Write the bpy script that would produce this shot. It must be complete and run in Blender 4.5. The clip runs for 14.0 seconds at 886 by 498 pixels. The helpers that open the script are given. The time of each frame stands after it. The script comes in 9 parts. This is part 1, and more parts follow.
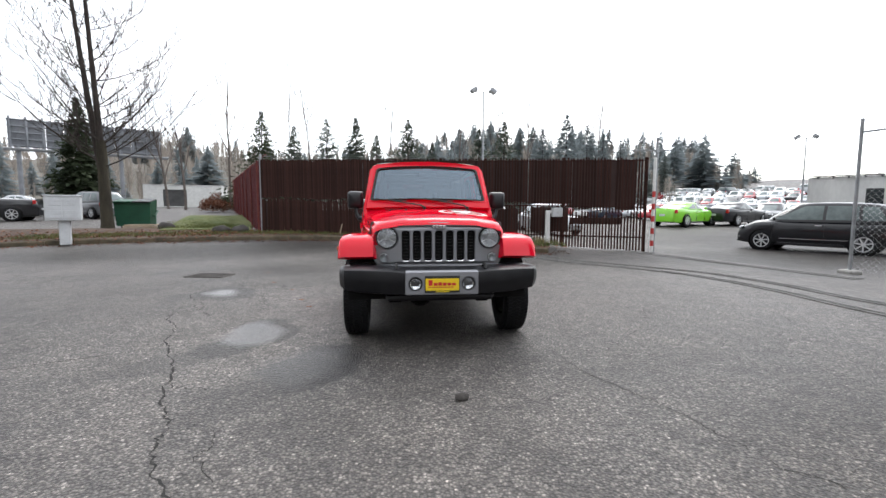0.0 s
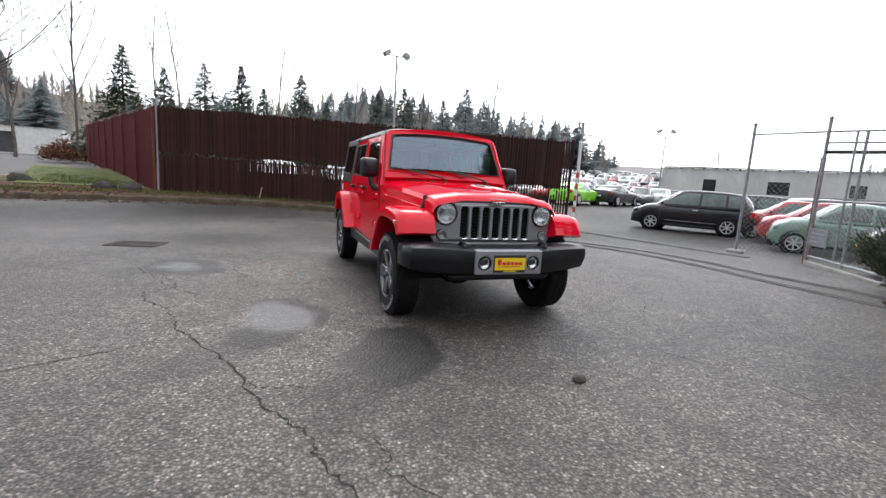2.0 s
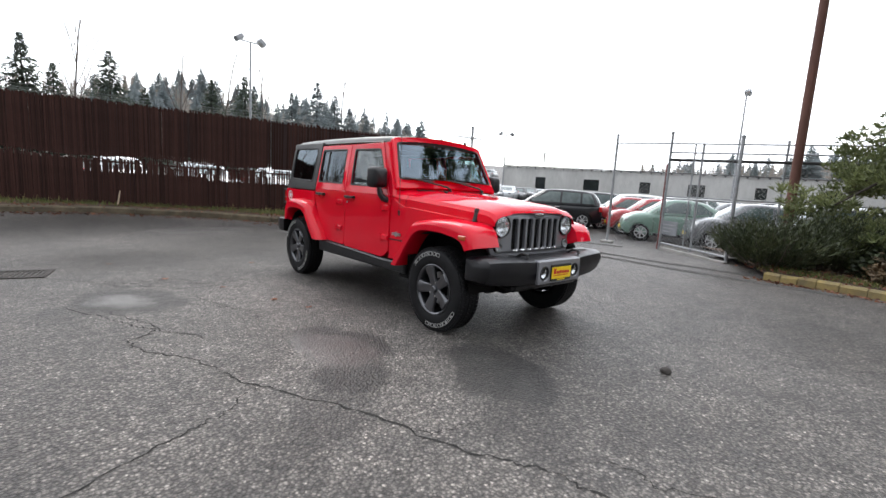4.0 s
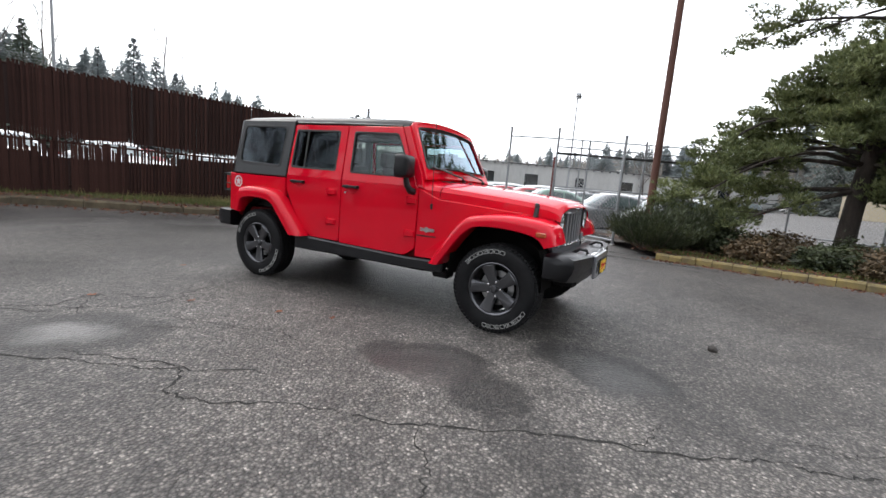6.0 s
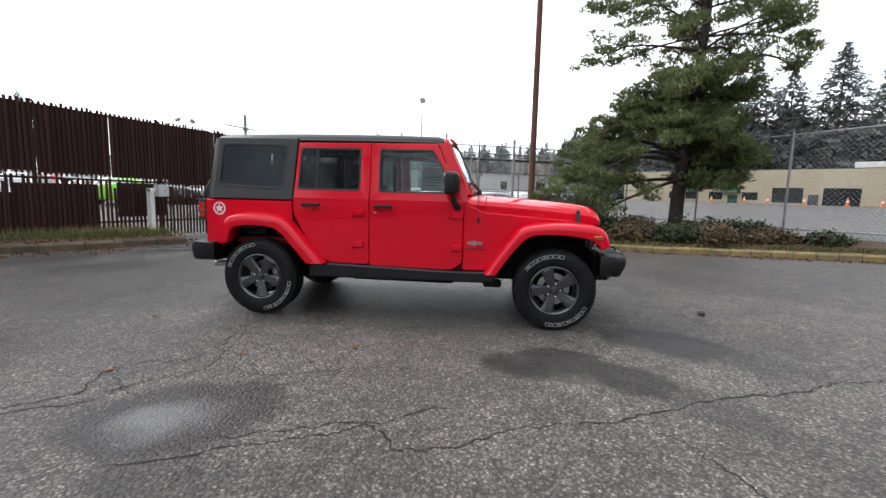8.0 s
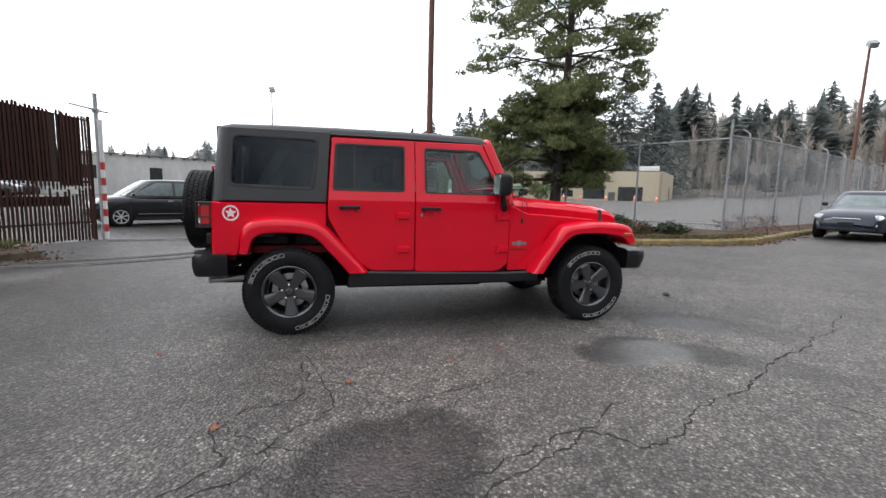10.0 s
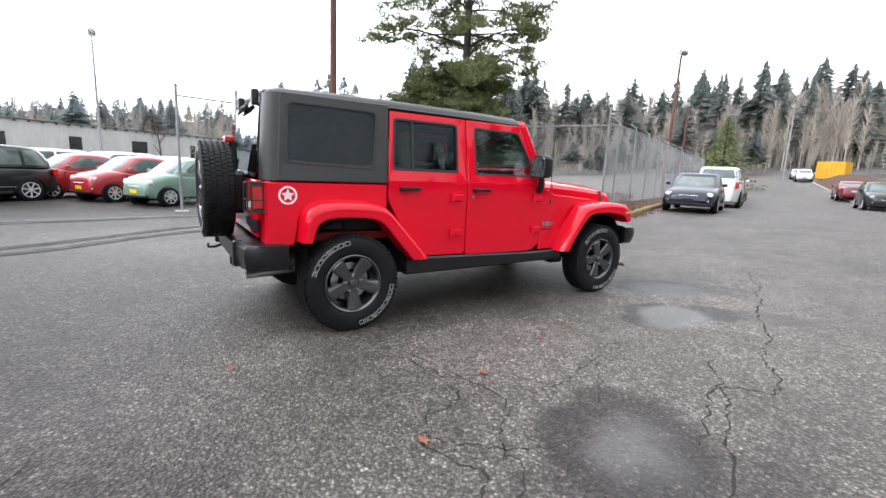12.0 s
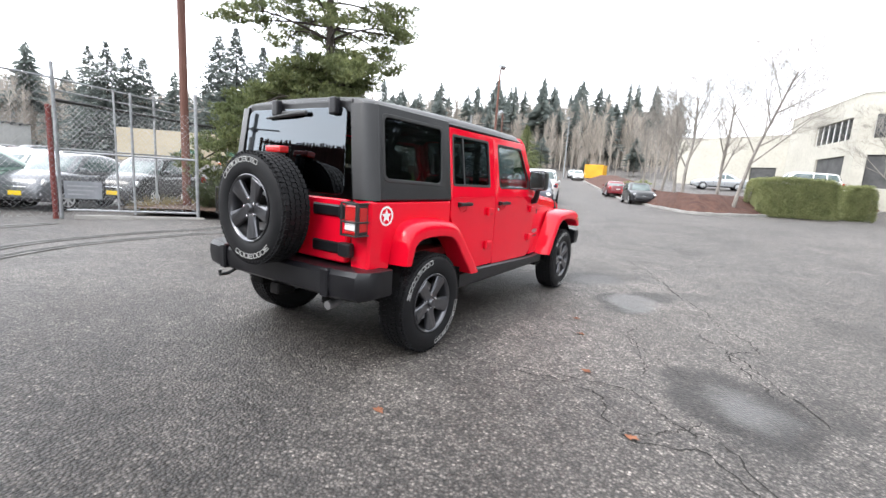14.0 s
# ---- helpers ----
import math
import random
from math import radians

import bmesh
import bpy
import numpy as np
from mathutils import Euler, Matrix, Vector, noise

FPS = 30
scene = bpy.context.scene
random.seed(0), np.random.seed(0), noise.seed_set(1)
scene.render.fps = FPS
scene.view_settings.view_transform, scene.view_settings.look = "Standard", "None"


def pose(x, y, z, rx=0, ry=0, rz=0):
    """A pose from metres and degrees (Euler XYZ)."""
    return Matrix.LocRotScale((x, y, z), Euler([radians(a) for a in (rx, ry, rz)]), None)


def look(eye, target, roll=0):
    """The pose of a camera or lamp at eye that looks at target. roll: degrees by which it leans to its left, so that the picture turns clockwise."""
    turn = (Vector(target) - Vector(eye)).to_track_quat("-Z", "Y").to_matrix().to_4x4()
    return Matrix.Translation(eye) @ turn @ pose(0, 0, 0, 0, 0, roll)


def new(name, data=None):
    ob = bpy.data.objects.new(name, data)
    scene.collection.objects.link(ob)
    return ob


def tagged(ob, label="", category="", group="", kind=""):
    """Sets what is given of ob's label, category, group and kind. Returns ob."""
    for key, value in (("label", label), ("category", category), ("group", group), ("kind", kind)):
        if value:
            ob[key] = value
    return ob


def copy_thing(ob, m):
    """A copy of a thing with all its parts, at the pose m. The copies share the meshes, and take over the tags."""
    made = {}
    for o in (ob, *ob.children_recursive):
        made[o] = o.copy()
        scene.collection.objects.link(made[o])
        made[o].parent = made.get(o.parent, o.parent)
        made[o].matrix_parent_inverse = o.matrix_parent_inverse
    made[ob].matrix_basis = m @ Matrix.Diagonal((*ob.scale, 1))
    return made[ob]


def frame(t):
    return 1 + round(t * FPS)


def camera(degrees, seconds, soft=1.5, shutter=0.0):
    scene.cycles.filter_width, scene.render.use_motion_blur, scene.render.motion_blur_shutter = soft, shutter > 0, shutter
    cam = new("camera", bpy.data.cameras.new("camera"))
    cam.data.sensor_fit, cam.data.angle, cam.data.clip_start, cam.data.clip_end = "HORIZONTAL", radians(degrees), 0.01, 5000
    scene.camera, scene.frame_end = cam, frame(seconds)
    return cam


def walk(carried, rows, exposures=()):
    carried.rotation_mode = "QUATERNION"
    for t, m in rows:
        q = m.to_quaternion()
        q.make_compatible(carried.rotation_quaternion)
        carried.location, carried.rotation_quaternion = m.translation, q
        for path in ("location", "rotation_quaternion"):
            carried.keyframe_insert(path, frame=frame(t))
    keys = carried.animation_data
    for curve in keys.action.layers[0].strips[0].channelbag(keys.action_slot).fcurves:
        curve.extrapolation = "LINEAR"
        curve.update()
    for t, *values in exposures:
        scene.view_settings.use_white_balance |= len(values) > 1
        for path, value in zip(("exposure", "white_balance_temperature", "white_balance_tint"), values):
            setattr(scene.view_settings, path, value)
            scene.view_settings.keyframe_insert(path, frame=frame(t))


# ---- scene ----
cam = camera(89.8, 14.0)
PATH = [
    (0, (-0.429, -6.056, 1.276), (-0.206, -4.077, 1.094), 0.2),
    (0.5, (-0.721, -5.924, 1.225), (-0.376, -3.971, 0.967), 1.5),
    (1, (-1.07, -5.768, 1.236), (-0.584, -3.851, 0.941), 2.1),
    (1.5, (-1.524, -5.682, 1.277), (-0.84, -3.826, 0.986), 2.2),
    (2, (-1.932, -5.488, 1.279), (-1.201, -3.652, 0.976), 3.6),
    (2.5, (-2.348, -5.287, 1.297), (-1.484, -3.506, 1.015), 5.7),
    (3, (-2.78, -5.088, 1.325), (-1.765, -3.388, 1.04), 3.8),
    (3.5, (-3.126, -4.777, 1.307), (-2.037, -3.128, 0.998), 2.5),
    (4, (-3.485, -4.465, 1.317), (-2.163, -2.991, 1.04), 3.4),
    (4.2, (-3.615, -4.326, 1.326), (-2.213, -2.93, 1.03), 3.8),
    (6.3, (-4.552, -2.509, 1.256), (-2.75, -1.693, 0.962), 3.7),
    (6.5, (-4.649, -2.314, 1.258), (-2.815, -1.575, 0.961), 2.8),
    (7, (-4.813, -1.845, 1.249), (-2.925, -1.248, 0.965), 2.4),
    (7.5, (-4.958, -1.385, 1.266), (-3.019, -0.961, 1.019), 2.1),
    (8, (-5.112, -0.915, 1.282), (-3.142, -0.679, 1.031), 1.4),
    (8.2, (-5.121, -0.725, 1.254), (-3.144, -0.546, 1.008), 0.7),
    (10.3, (-4.839, 1.371, 1.287), (-2.941, 0.798, 1.024), 1.7),
    (10.5, (-4.787, 1.538, 1.292), (-2.908, 0.91, 1.017), 1.8),
    (11, (-4.605, 1.935, 1.292), (-2.783, 1.158, 1.014), 3.4),
    (11.5, (-4.412, 2.377, 1.284), (-2.677, 1.435, 0.965), 3.9),
    (12, (-4.115, 2.741, 1.282), (-2.461, 1.669, 0.942), 2.6),
    (12.5, (-3.811, 3.105, 1.294), (-2.237, 1.902, 1.02), 2.7),
    (13, (-3.499, 3.479, 1.299), (-2.065, 2.114, 1.013), 3.6),
    (13.5, (-3.117, 3.821, 1.306), (-1.807, 2.335, 1.035), 5.3),
    (14, (-2.769, 4.213, 1.354), (-1.682, 2.565, 1.033), 3.7),
]
EXPOSURE = [(0, 0.44), (0.5, 0.34), (1.0, 0.25), (2.0, 0.34), (3, 0.35), (4, 0.36), (8, 0.27), (11, 0.38), (11.6, 0.66), (12.3, 0.98), (14, 1.16)]
walk(cam, [(t, look(eye, target, roll)) for t, eye, target, roll in PATH], EXPOSURE)

# ---- world and sun: bright overcast ----
world = bpy.data.worlds.new("world")
scene.world = world
world.use_nodes = True
wn, wl = world.node_tree.nodes, world.node_tree.links
wn.clear()
w_out = wn.new("ShaderNodeOutputWorld")
w_bg = wn.new("ShaderNodeBackground")
w_sky = wn.new("ShaderNodeTexSky")
w_sky.sky_type = "NISHITA"
w_sky.sun_disc = False
w_sky.sun_elevation, w_sky.sun_rotation = radians(32), radians(20)
w_dim = wn.new("ShaderNodeMix")
w_dim.data_type, w_dim.blend_type = "RGBA", "MULTIPLY"
w_dim.inputs[0].default_value = 1.0
w_dim.inputs[7].default_value = (0.16, 0.16, 0.155, 1)
w_noise = wn.new("ShaderNodeTexNoise")
w_noise.inputs["Scale"].default_value = 2.6
w_noise.inputs["Detail"].default_value = 5.0
w_noise.inputs["Roughness"].default_value = 0.55
w_coord = wn.new("ShaderNodeTexCoord")
w_map = wn.new("ShaderNodeMapping")
w_map.inputs["Scale"].default_value = (1.0, 1.0, 2.6)
w_map.inputs["Location"].default_value = (0.35, 0.1, 0.0)
w_ramp = wn.new("ShaderNodeValToRGB")
w_ramp.color_ramp.elements[0].position, w_ramp.color_ramp.elements[0].color = 0.34, (0.72, 0.72, 0.72, 1)
w_ramp.color_ramp.elements[1].position, w_ramp.color_ramp.elements[1].color = 0.56, (1, 1, 1, 1)
w_mix = wn.new("ShaderNodeMix")
w_mix.data_type = "RGBA"
w_mix.inputs[7].default_value = (1.06, 1.09, 1.15, 1)
wl.new(w_coord.outputs["Generated"], w_map.inputs["Vector"])
wl.new(w_map.outputs[0], w_noise.inputs["Vector"])
wl.new(w_noise.outputs[0], w_ramp.inputs[0])
wl.new(w_sky.outputs[0], w_dim.inputs[6])
wl.new(w_ramp.outputs[0], w_mix.inputs[0])
wl.new(w_dim.outputs[2], w_mix.inputs[6])
w_dot = wn.new("ShaderNodeVectorMath")
w_dot.operation = "DOT_PRODUCT"
w_dot.inputs[1].default_value = (0.72, 0.62, 0.30)
w_side = wn.new("ShaderNodeMapRange")
w_side.inputs[1].default_value, w_side.inputs[2].default_value = -1.0, 1.0
w_side.inputs[3].default_value, w_side.inputs[4].default_value = 0.45, 1.30
w_shade = wn.new("ShaderNodeMix")
w_shade.data_type, w_shade.blend_type = "RGBA", "MULTIPLY"
w_shade.inputs[0].default_value = 1.0
wl.new(w_coord.outputs["Generated"], w_dot.inputs[0])
wl.new(w_dot.outputs["Value"], w_side.inputs[0])
wl.new(w_mix.outputs[2], w_shade.inputs[6])
wl.new(w_side.outputs[0], w_shade.inputs[7])
wl.new(w_shade.outputs[2], w_bg.inputs[0])
w_bg.inputs[1].default_value = 1.5
wl.new(w_bg.outputs[0], w_out.inputs[0])

sun_data = bpy.data.lights.new("sun", "SUN")
sun_data.energy, sun_data.angle, sun_data.color = 0.7, radians(25), (1.0, 0.96, 0.9)
sun = new("sun", sun_data)
sun.matrix_world = look((0, 0, 30), (-7, -25, 5))

# ---- materials ----
MATS = {}


def base_mat(name):
    m = bpy.data.materials.new(name)
    m.use_nodes = True
    nt = m.node_tree
    MATS[name] = m
    return m, nt, nt.nodes["Principled BSDF"]


def tex_noise(nt, scale, detail=4.0, rough=0.55, coord="Object", stretch=None):
    tc = nt.nodes.new("ShaderNodeTexCoord")
    n = nt.nodes.new("ShaderNodeTexNoise")
    n.inputs["Scale"].default_value = scale
    n.inputs["Detail"].default_value = detail
    n.inputs["Roughness"].default_value = rough
    src = tc.outputs[coord]
    if stretch:
        mp = nt.nodes.new("ShaderNodeMapping")
        mp.inputs["Scale"].default_value = stretch
        nt.links.new(src, mp.inputs["Vector"])
        src = mp.outputs[0]
    nt.links.new(src, n.inputs["Vector"])
    return n.outputs[0]


def ramp(nt, fac, stops):
    r = nt.nodes.new("ShaderNodeValToRGB")
    els = r.color_ramp.elements
    while len(els) < len(stops):
        els.new(0.5)
    for e, (p, c) in zip(els, stops):
        e.position = p
        e.color = (*c, 1) if len(c) == 3 else c
    nt.links.new(fac, r.inputs[0])
    return r.outputs[0]


def mixc(nt, fac, a, b, mode="MIX"):
    m = nt.nodes.new("ShaderNodeMix")
    m.data_type, m.blend_type = "RGBA", mode
    for i, v in ((0, fac), (6, a), (7, b)):
        if isinstance(v, (int, float)):
            m.inputs[i].default_value = v
        elif isinstance(v, tuple):
            m.inputs[i].default_value = (*v, 1)
        else:
            nt.links.new(v, m.inputs[i])
    return m.outputs[2]


def mathn(nt, op, a, b=0.0, clamp=False):
    m = nt.nodes.new("ShaderNodeMath")
    m.operation, m.use_clamp = op, clamp
    for i, v in ((0, a), (1, b)):
        if isinstance(v, (int, float)):
            m.inputs[i].default_value = v
        else:
            nt.links.new(v, m.inputs[i])
    return m.outputs[0]


def bump(nt, bsdf, height, strength=0.3, dist=0.01):
    b = nt.nodes.new("ShaderNodeBump")
    b.inputs["Strength"].default_value = strength
    b.inputs["Distance"].default_value = dist
    nt.links.new(height, b.inputs["Height"])
    nt.links.new(b.outputs[0], bsdf.inputs["Normal"])


def varied(name, c1, c2, scale=8.0, rough=0.6, metal=0.0, fine=None, bump_s=0.2, bump_d=0.004, stretch=None, rnd=0.0, coat=0.0, spec=None, isl=0.0, rough2=None, thin=0.0):
    """A surface of two tones at two scales, with fine relief; thin leaves let light through."""
    m, nt, b = base_mat(name)
    n1 = tex_noise(nt, scale, 5, 0.6, stretch=stretch)
    col = ramp(nt, n1, [(0.32, c1), (0.68, c2)])
    fine = fine or scale * 12
    n2 = tex_noise(nt, fine, 3, 0.6, stretch=stretch)
    col = mixc(nt, 0.35, col, ramp(nt, n2, [(0.25, (0.72, 0.72, 0.72)), (0.75, (1.22, 1.22, 1.22))]), "MULTIPLY")
    if rnd or isl:
        if rnd:
            oi = nt.nodes.new("ShaderNodeObjectInfo").outputs["Random"]
        else:
            oi = nt.nodes.new("ShaderNodeNewGeometry").outputs["Random Per Island"]
        k = rnd or isl
        col = mixc(nt, 1.0, col, ramp(nt, oi, [(0.0, (1 - k, 1 - k, 1 - k)), (1.0, (1 + k, 1 + k * 0.95, 1 + k * 0.9))]), "MULTIPLY")
    nt.links.new(col, b.inputs["Base Color"])
    b.inputs["Metallic"].default_value = metal
    if rough2 is not None:
        rr = nt.nodes.new("ShaderNodeMapRange")
        rr.inputs[1].default_value, rr.inputs[2].default_value = 0.3, 0.7
        rr.inputs[3].default_value, rr.inputs[4].default_value = rough, rough2
        nt.links.new(n1, rr.inputs[0])
        nt.links.new(rr.outputs[0], b.inputs["Roughness"])
    else:
        b.inputs["Roughness"].default_value = rough
    b.inputs["Coat Weight"].default_value = coat
    b.inputs["Coat Roughness"].default_value = 0.04
    if spec is not None:
        b.inputs["Specular IOR Level"].default_value = spec
    if bump_s:
        bump(nt, b, n2, bump_s, bump_d)
    if thin:
        tl = nt.nodes.new("ShaderNodeBsdfTranslucent")
        mx = nt.nodes.new("ShaderNodeMixShader")
        mx.inputs[0].default_value = thin
        nt.links.new(col, tl.inputs[0])
        nt.links.new(b.outputs[0], mx.inputs[1])
        nt.links.new(tl.outputs[0], mx.inputs[2])
        nt.links.new(mx.outputs[0], nt.nodes["Material Output"].inputs[0])
    return m


def paint(name, c, rough=0.32, flake=0.12, metal=0.0, coat=1.0, spec=0.3):
    """Car paint: clear coat over a faintly mottled, slightly dusty base."""
    m, nt, b = base_mat(name)
    n = tex_noise(nt, 3.0, 4, 0.6)
    n2 = tex_noise(nt, 900.0, 1, 0.5)
    col = mixc(nt, ramp(nt, n, [(0.3, (0, 0, 0)), (0.8, (1, 1, 1))]), tuple(v * (1 - flake) for v in c), tuple(min(1, v * (1 + flake)) for v in c))
    nt.links.new(col, b.inputs["Base Color"])
    b.inputs["Metallic"].default_value = metal
    b.inputs["Roughness"].default_value = rough
    b.inputs["Coat Weight"].default_value = coat
    b.inputs["Coat Roughness"].default_value = 0.03
    b.inputs["Specular IOR Level"].default_value = spec
    bump(nt, b, n2, 0.015, 0.001)
    return m


def glass(name, tint, rough=0.0, alpha_mix=0.0, sheen=(0.95, 0.97, 1.0)):
    m, nt, b = base_mat(name)
    nt.nodes.remove(b)
    out = nt.nodes["Material Output"]
    tr = nt.nodes.new("ShaderNodeBsdfTransparent")
    tr.inputs[0].default_value = (*tint, 1)
    gl = nt.nodes.new("ShaderNodeBsdfGlossy")
    gl.inputs["Color"].default_value = (*sheen, 1)
    gl.inputs["Roughness"].default_value = 0.02
    fr = nt.nodes.new("ShaderNodeLayerWeight")
    fr.inputs[0].default_value = 0.5
    mx = nt.nodes.new("ShaderNodeMixShader")
    nt.links.new(mathn(nt, "ADD", mathn(nt, "POWER", fr.outputs["Facing"], 4.0), 0.045 + alpha_mix, True), mx.inputs[0])
    nt.links.new(tr.outputs[0], mx.inputs[1])
    nt.links.new(gl.outputs[0], mx.inputs[2])
    nt.links.new(mx.outputs[0], out.inputs[0])
    return m


# vehicle surfaces
RED = paint("red_paint", (0.70, 0.004, 0.022), 0.45, 0.04, spec=0.0, coat=0.82)
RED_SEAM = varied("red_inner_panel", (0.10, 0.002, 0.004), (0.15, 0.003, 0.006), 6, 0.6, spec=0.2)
HARDTOP = varied("hardtop_black", (0.005, 0.005, 0.006), (0.010, 0.010, 0.011), 6, 0.36, fine=420, bump_s=0.25, bump_d=0.002, spec=0.62)
PLASTIC = varied("black_plastic", (0.005, 0.005, 0.007), (0.010, 0.010, 0.012), 9, 0.30, fine=380, bump_s=0.2, bump_d=0.0015, rough2=0.42, spec=0.48)
GLOSSBLACK = paint("gloss_black", (0.012, 0.012, 0.013), 0.25)
DARK = varied("underbody_dark", (0.004, 0.004, 0.004), (0.011, 0.010, 0.010), 12, 0.85, spec=0.2)
RUBBER = varied("tyre_rubber", (0.006, 0.006, 0.007), (0.014, 0.014, 0.015), 14, 0.50, fine=160, bump_s=0.25, bump_d=0.002, rough2=0.70, spec=0.2)
LETTER = varied("tyre_white_letter", (0.25, 0.25, 0.25), (0.40, 0.40, 0.385), 30, 0.7)
RIM = paint("rim_granite", (0.115, 0.116, 0.125), 0.28, 0.1, metal=0.85, coat=0.5)
GRILLE = paint("grille_grey", (0.27, 0.275, 0.295), 0.36, 0.05, metal=0.5, coat=0.8)
STEEL = varied("bare_steel", (0.42, 0.42, 0.43), (0.55, 0.55, 0.56), 20, 0.3, 0.9)
REFLECTOR = varied("lamp_reflector", (0.86, 0.86, 0.87), (0.93, 0.93, 0.94), 30, 0.24, 0.9, bump_s=0)
CHROME = varied("chrome", (0.78, 0.78, 0.8), (0.85, 0.85, 0.86), 20, 0.08, 1.0, bump_s=0)
WHITE_DECAL = varied("white_decal", (0.74, 0.74, 0.74), (0.82, 0.82, 0.82), 12, 0.45)
YELLOW = varied("plate_yellow", (0.80, 0.55, 0.01), (0.88, 0.62, 0.02), 18, 0.4)
BLACKINK = varied("black_ink", (0.012, 0.012, 0.012), (0.02, 0.02, 0.02), 18, 0.5)
REDINK = varied("red_ink", (0.5, 0.02, 0.02), (0.6, 0.03, 0.02), 18, 0.5)
LAMP_RED = glass("lamp_red", (0.55, 0.01, 0.015), 0.0, 0.05)
LAMP_REDBASE = varied("lamp_red_base", (0.42, 0.008, 0.01), (0.5, 0.012, 0.012), 60, 0.2, coat=0.6)
LAMP_AMBER = varied("lamp_amber", (0.42, 0.06, 0.012), (0.52, 0.09, 0.02), 60, 0.2, coat=0.8)
LAMP_CLEAR = glass("lamp_clear", (0.93, 0.95, 0.96), 0.0, 0.04)
WINDOW = glass("window_clear", (0.82, 0.88, 0.86), 0.0, -0.012)
WINDSHIELD = glass("windshield", (0.28, 0.37, 0.41), 0.0, 0.115, (0.70, 0.85, 1.0))
TINTED = glass("window_tinted", (0.40, 0.42, 0.42), 0.0, -0.02, (0.80, 0.90, 1.0))
REARGLASS = glass("window_tinted_rear", (0.05, 0.055, 0.06), 0.0, 0.05, (0.86, 0.93, 1.0))
CABIN = varied("cabin_dark", (0.018, 0.018, 0.019), (0.034, 0.033, 0.032), 10, 0.8)
SEAT = varied("seat_cloth", (0.035, 0.033, 0.03), (0.06, 0.056, 0.05), 14, 0.9)
PAPER = varied("white_paper", (0.72, 0.72, 0.70), (0.8, 0.8, 0.79), 8, 0.8)

# yard surfaces
SLAT = varied("rusty_brown_slat", (0.026, 0.0115, 0.0092), (0.056, 0.0255, 0.0205), 2.2, 0.85, spec=0.2, fine=40, stretch=(1, 1, 0.25), rnd=0.35)
PANEL_BROWN = varied("brown_sheet", (0.020, 0.0088, 0.0072), (0.042, 0.019, 0.0155), 1.6, 0.8, fine=30, stretch=(1, 1, 0.3))
PANEL_RED = varied("dark_red_board", (0.066, 0.0055, 0.009), (0.11, 0.011, 0.016), 1.2, 0.8, spec=0.12, fine=24, stretch=(1, 1, 0.35), rnd=0.12)
LINK = varied("chain_link_wire", (0.36, 0.37, 0.38), (0.52, 0.53, 0.54), 5, 0.45, 0.4, bump_s=0)
GALV = varied("galvanised", (0.24, 0.25, 0.26), (0.38, 0.39, 0.40), 7, 0.5, 0.6, fine=60, bump_s=0.12, rough2=0.6)
RUSTPOST = varied("red_rust_post", (0.10, 0.016, 0.013), (0.17, 0.03, 0.022), 8, 0.7)
WOODPOLE = varied("brown_pole", (0.085, 0.034, 0.025), (0.155, 0.070, 0.050), 2.5, 0.78, fine=40, stretch=(1, 1, 0.2))
BARK = varied("bark", (0.022, 0.017, 0.014), (0.060, 0.047, 0.039), 6, 0.92, fine=40, stretch=(1, 1, 0.3), bump_s=0.7, bump_d=0.02)
BARK_MOSS = varied("mossy_bark", (0.018, 0.015, 0.010), (0.052, 0.044, 0.027), 3, 0.92, fine=40, stretch=(1, 1, 0.3), bump_s=0.7, bump_d=0.02)
BARK_GREY = varied("bark_grey", (0.17, 0.155, 0.14), (0.31, 0.285, 0.255), 5, 0.92, fine=40, stretch=(1, 1, 0.3), bump_s=0.6, bump_d=0.015)
TWIG = varied("twig", (0.085, 0.07, 0.062), (0.15, 0.125, 0.11), 4, 0.9)
NEEDLE = varied("pine_needles", (0.085, 0.110, 0.042), (0.225, 0.255, 0.108), 1.0, 0.6, fine=18, bump_s=0, isl=0.4, thin=0.3)
FIR = varied("fir_needles", (0.070, 0.088, 0.072), (0.140, 0.165, 0.132), 0.4, 0.9, fine=6, bump_s=0, isl=0.3, thin=0.4, spec=0.1)
DEEP_FIR = varied("deep_fir_needles", (0.035, 0.048, 0.030), (0.085, 0.105, 0.062), 0.5, 0.85, fine=8, bump_s=0, isl=0.3, thin=0.3, spec=0.1)
# distance haze is put into these three tones, paler than the near trees
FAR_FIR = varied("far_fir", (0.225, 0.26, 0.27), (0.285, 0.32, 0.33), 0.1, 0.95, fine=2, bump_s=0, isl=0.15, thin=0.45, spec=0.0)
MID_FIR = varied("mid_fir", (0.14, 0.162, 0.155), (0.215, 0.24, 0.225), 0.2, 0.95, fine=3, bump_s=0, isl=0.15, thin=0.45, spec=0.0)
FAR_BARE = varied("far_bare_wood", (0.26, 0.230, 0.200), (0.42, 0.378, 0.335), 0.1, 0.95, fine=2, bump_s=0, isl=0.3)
GRASS = varied("grass", (0.055, 0.085, 0.018), (0.15, 0.16, 0.05), 0.9, 0.9, fine=50, bump_s=0.8, bump_d=0.03, isl=0.4)
DRYGRASS = varied("dry_grass", (0.16, 0.13, 0.05), (0.30, 0.24, 0.11), 1.5, 0.9, fine=50, bump_s=0.3, isl=0.4)
SHRUB = varied("shrub_leaf", (0.022, 0.033, 0.012), (0.060, 0.074, 0.027), 2.0, 0.6, fine=30, bump_s=0, isl=0.5)
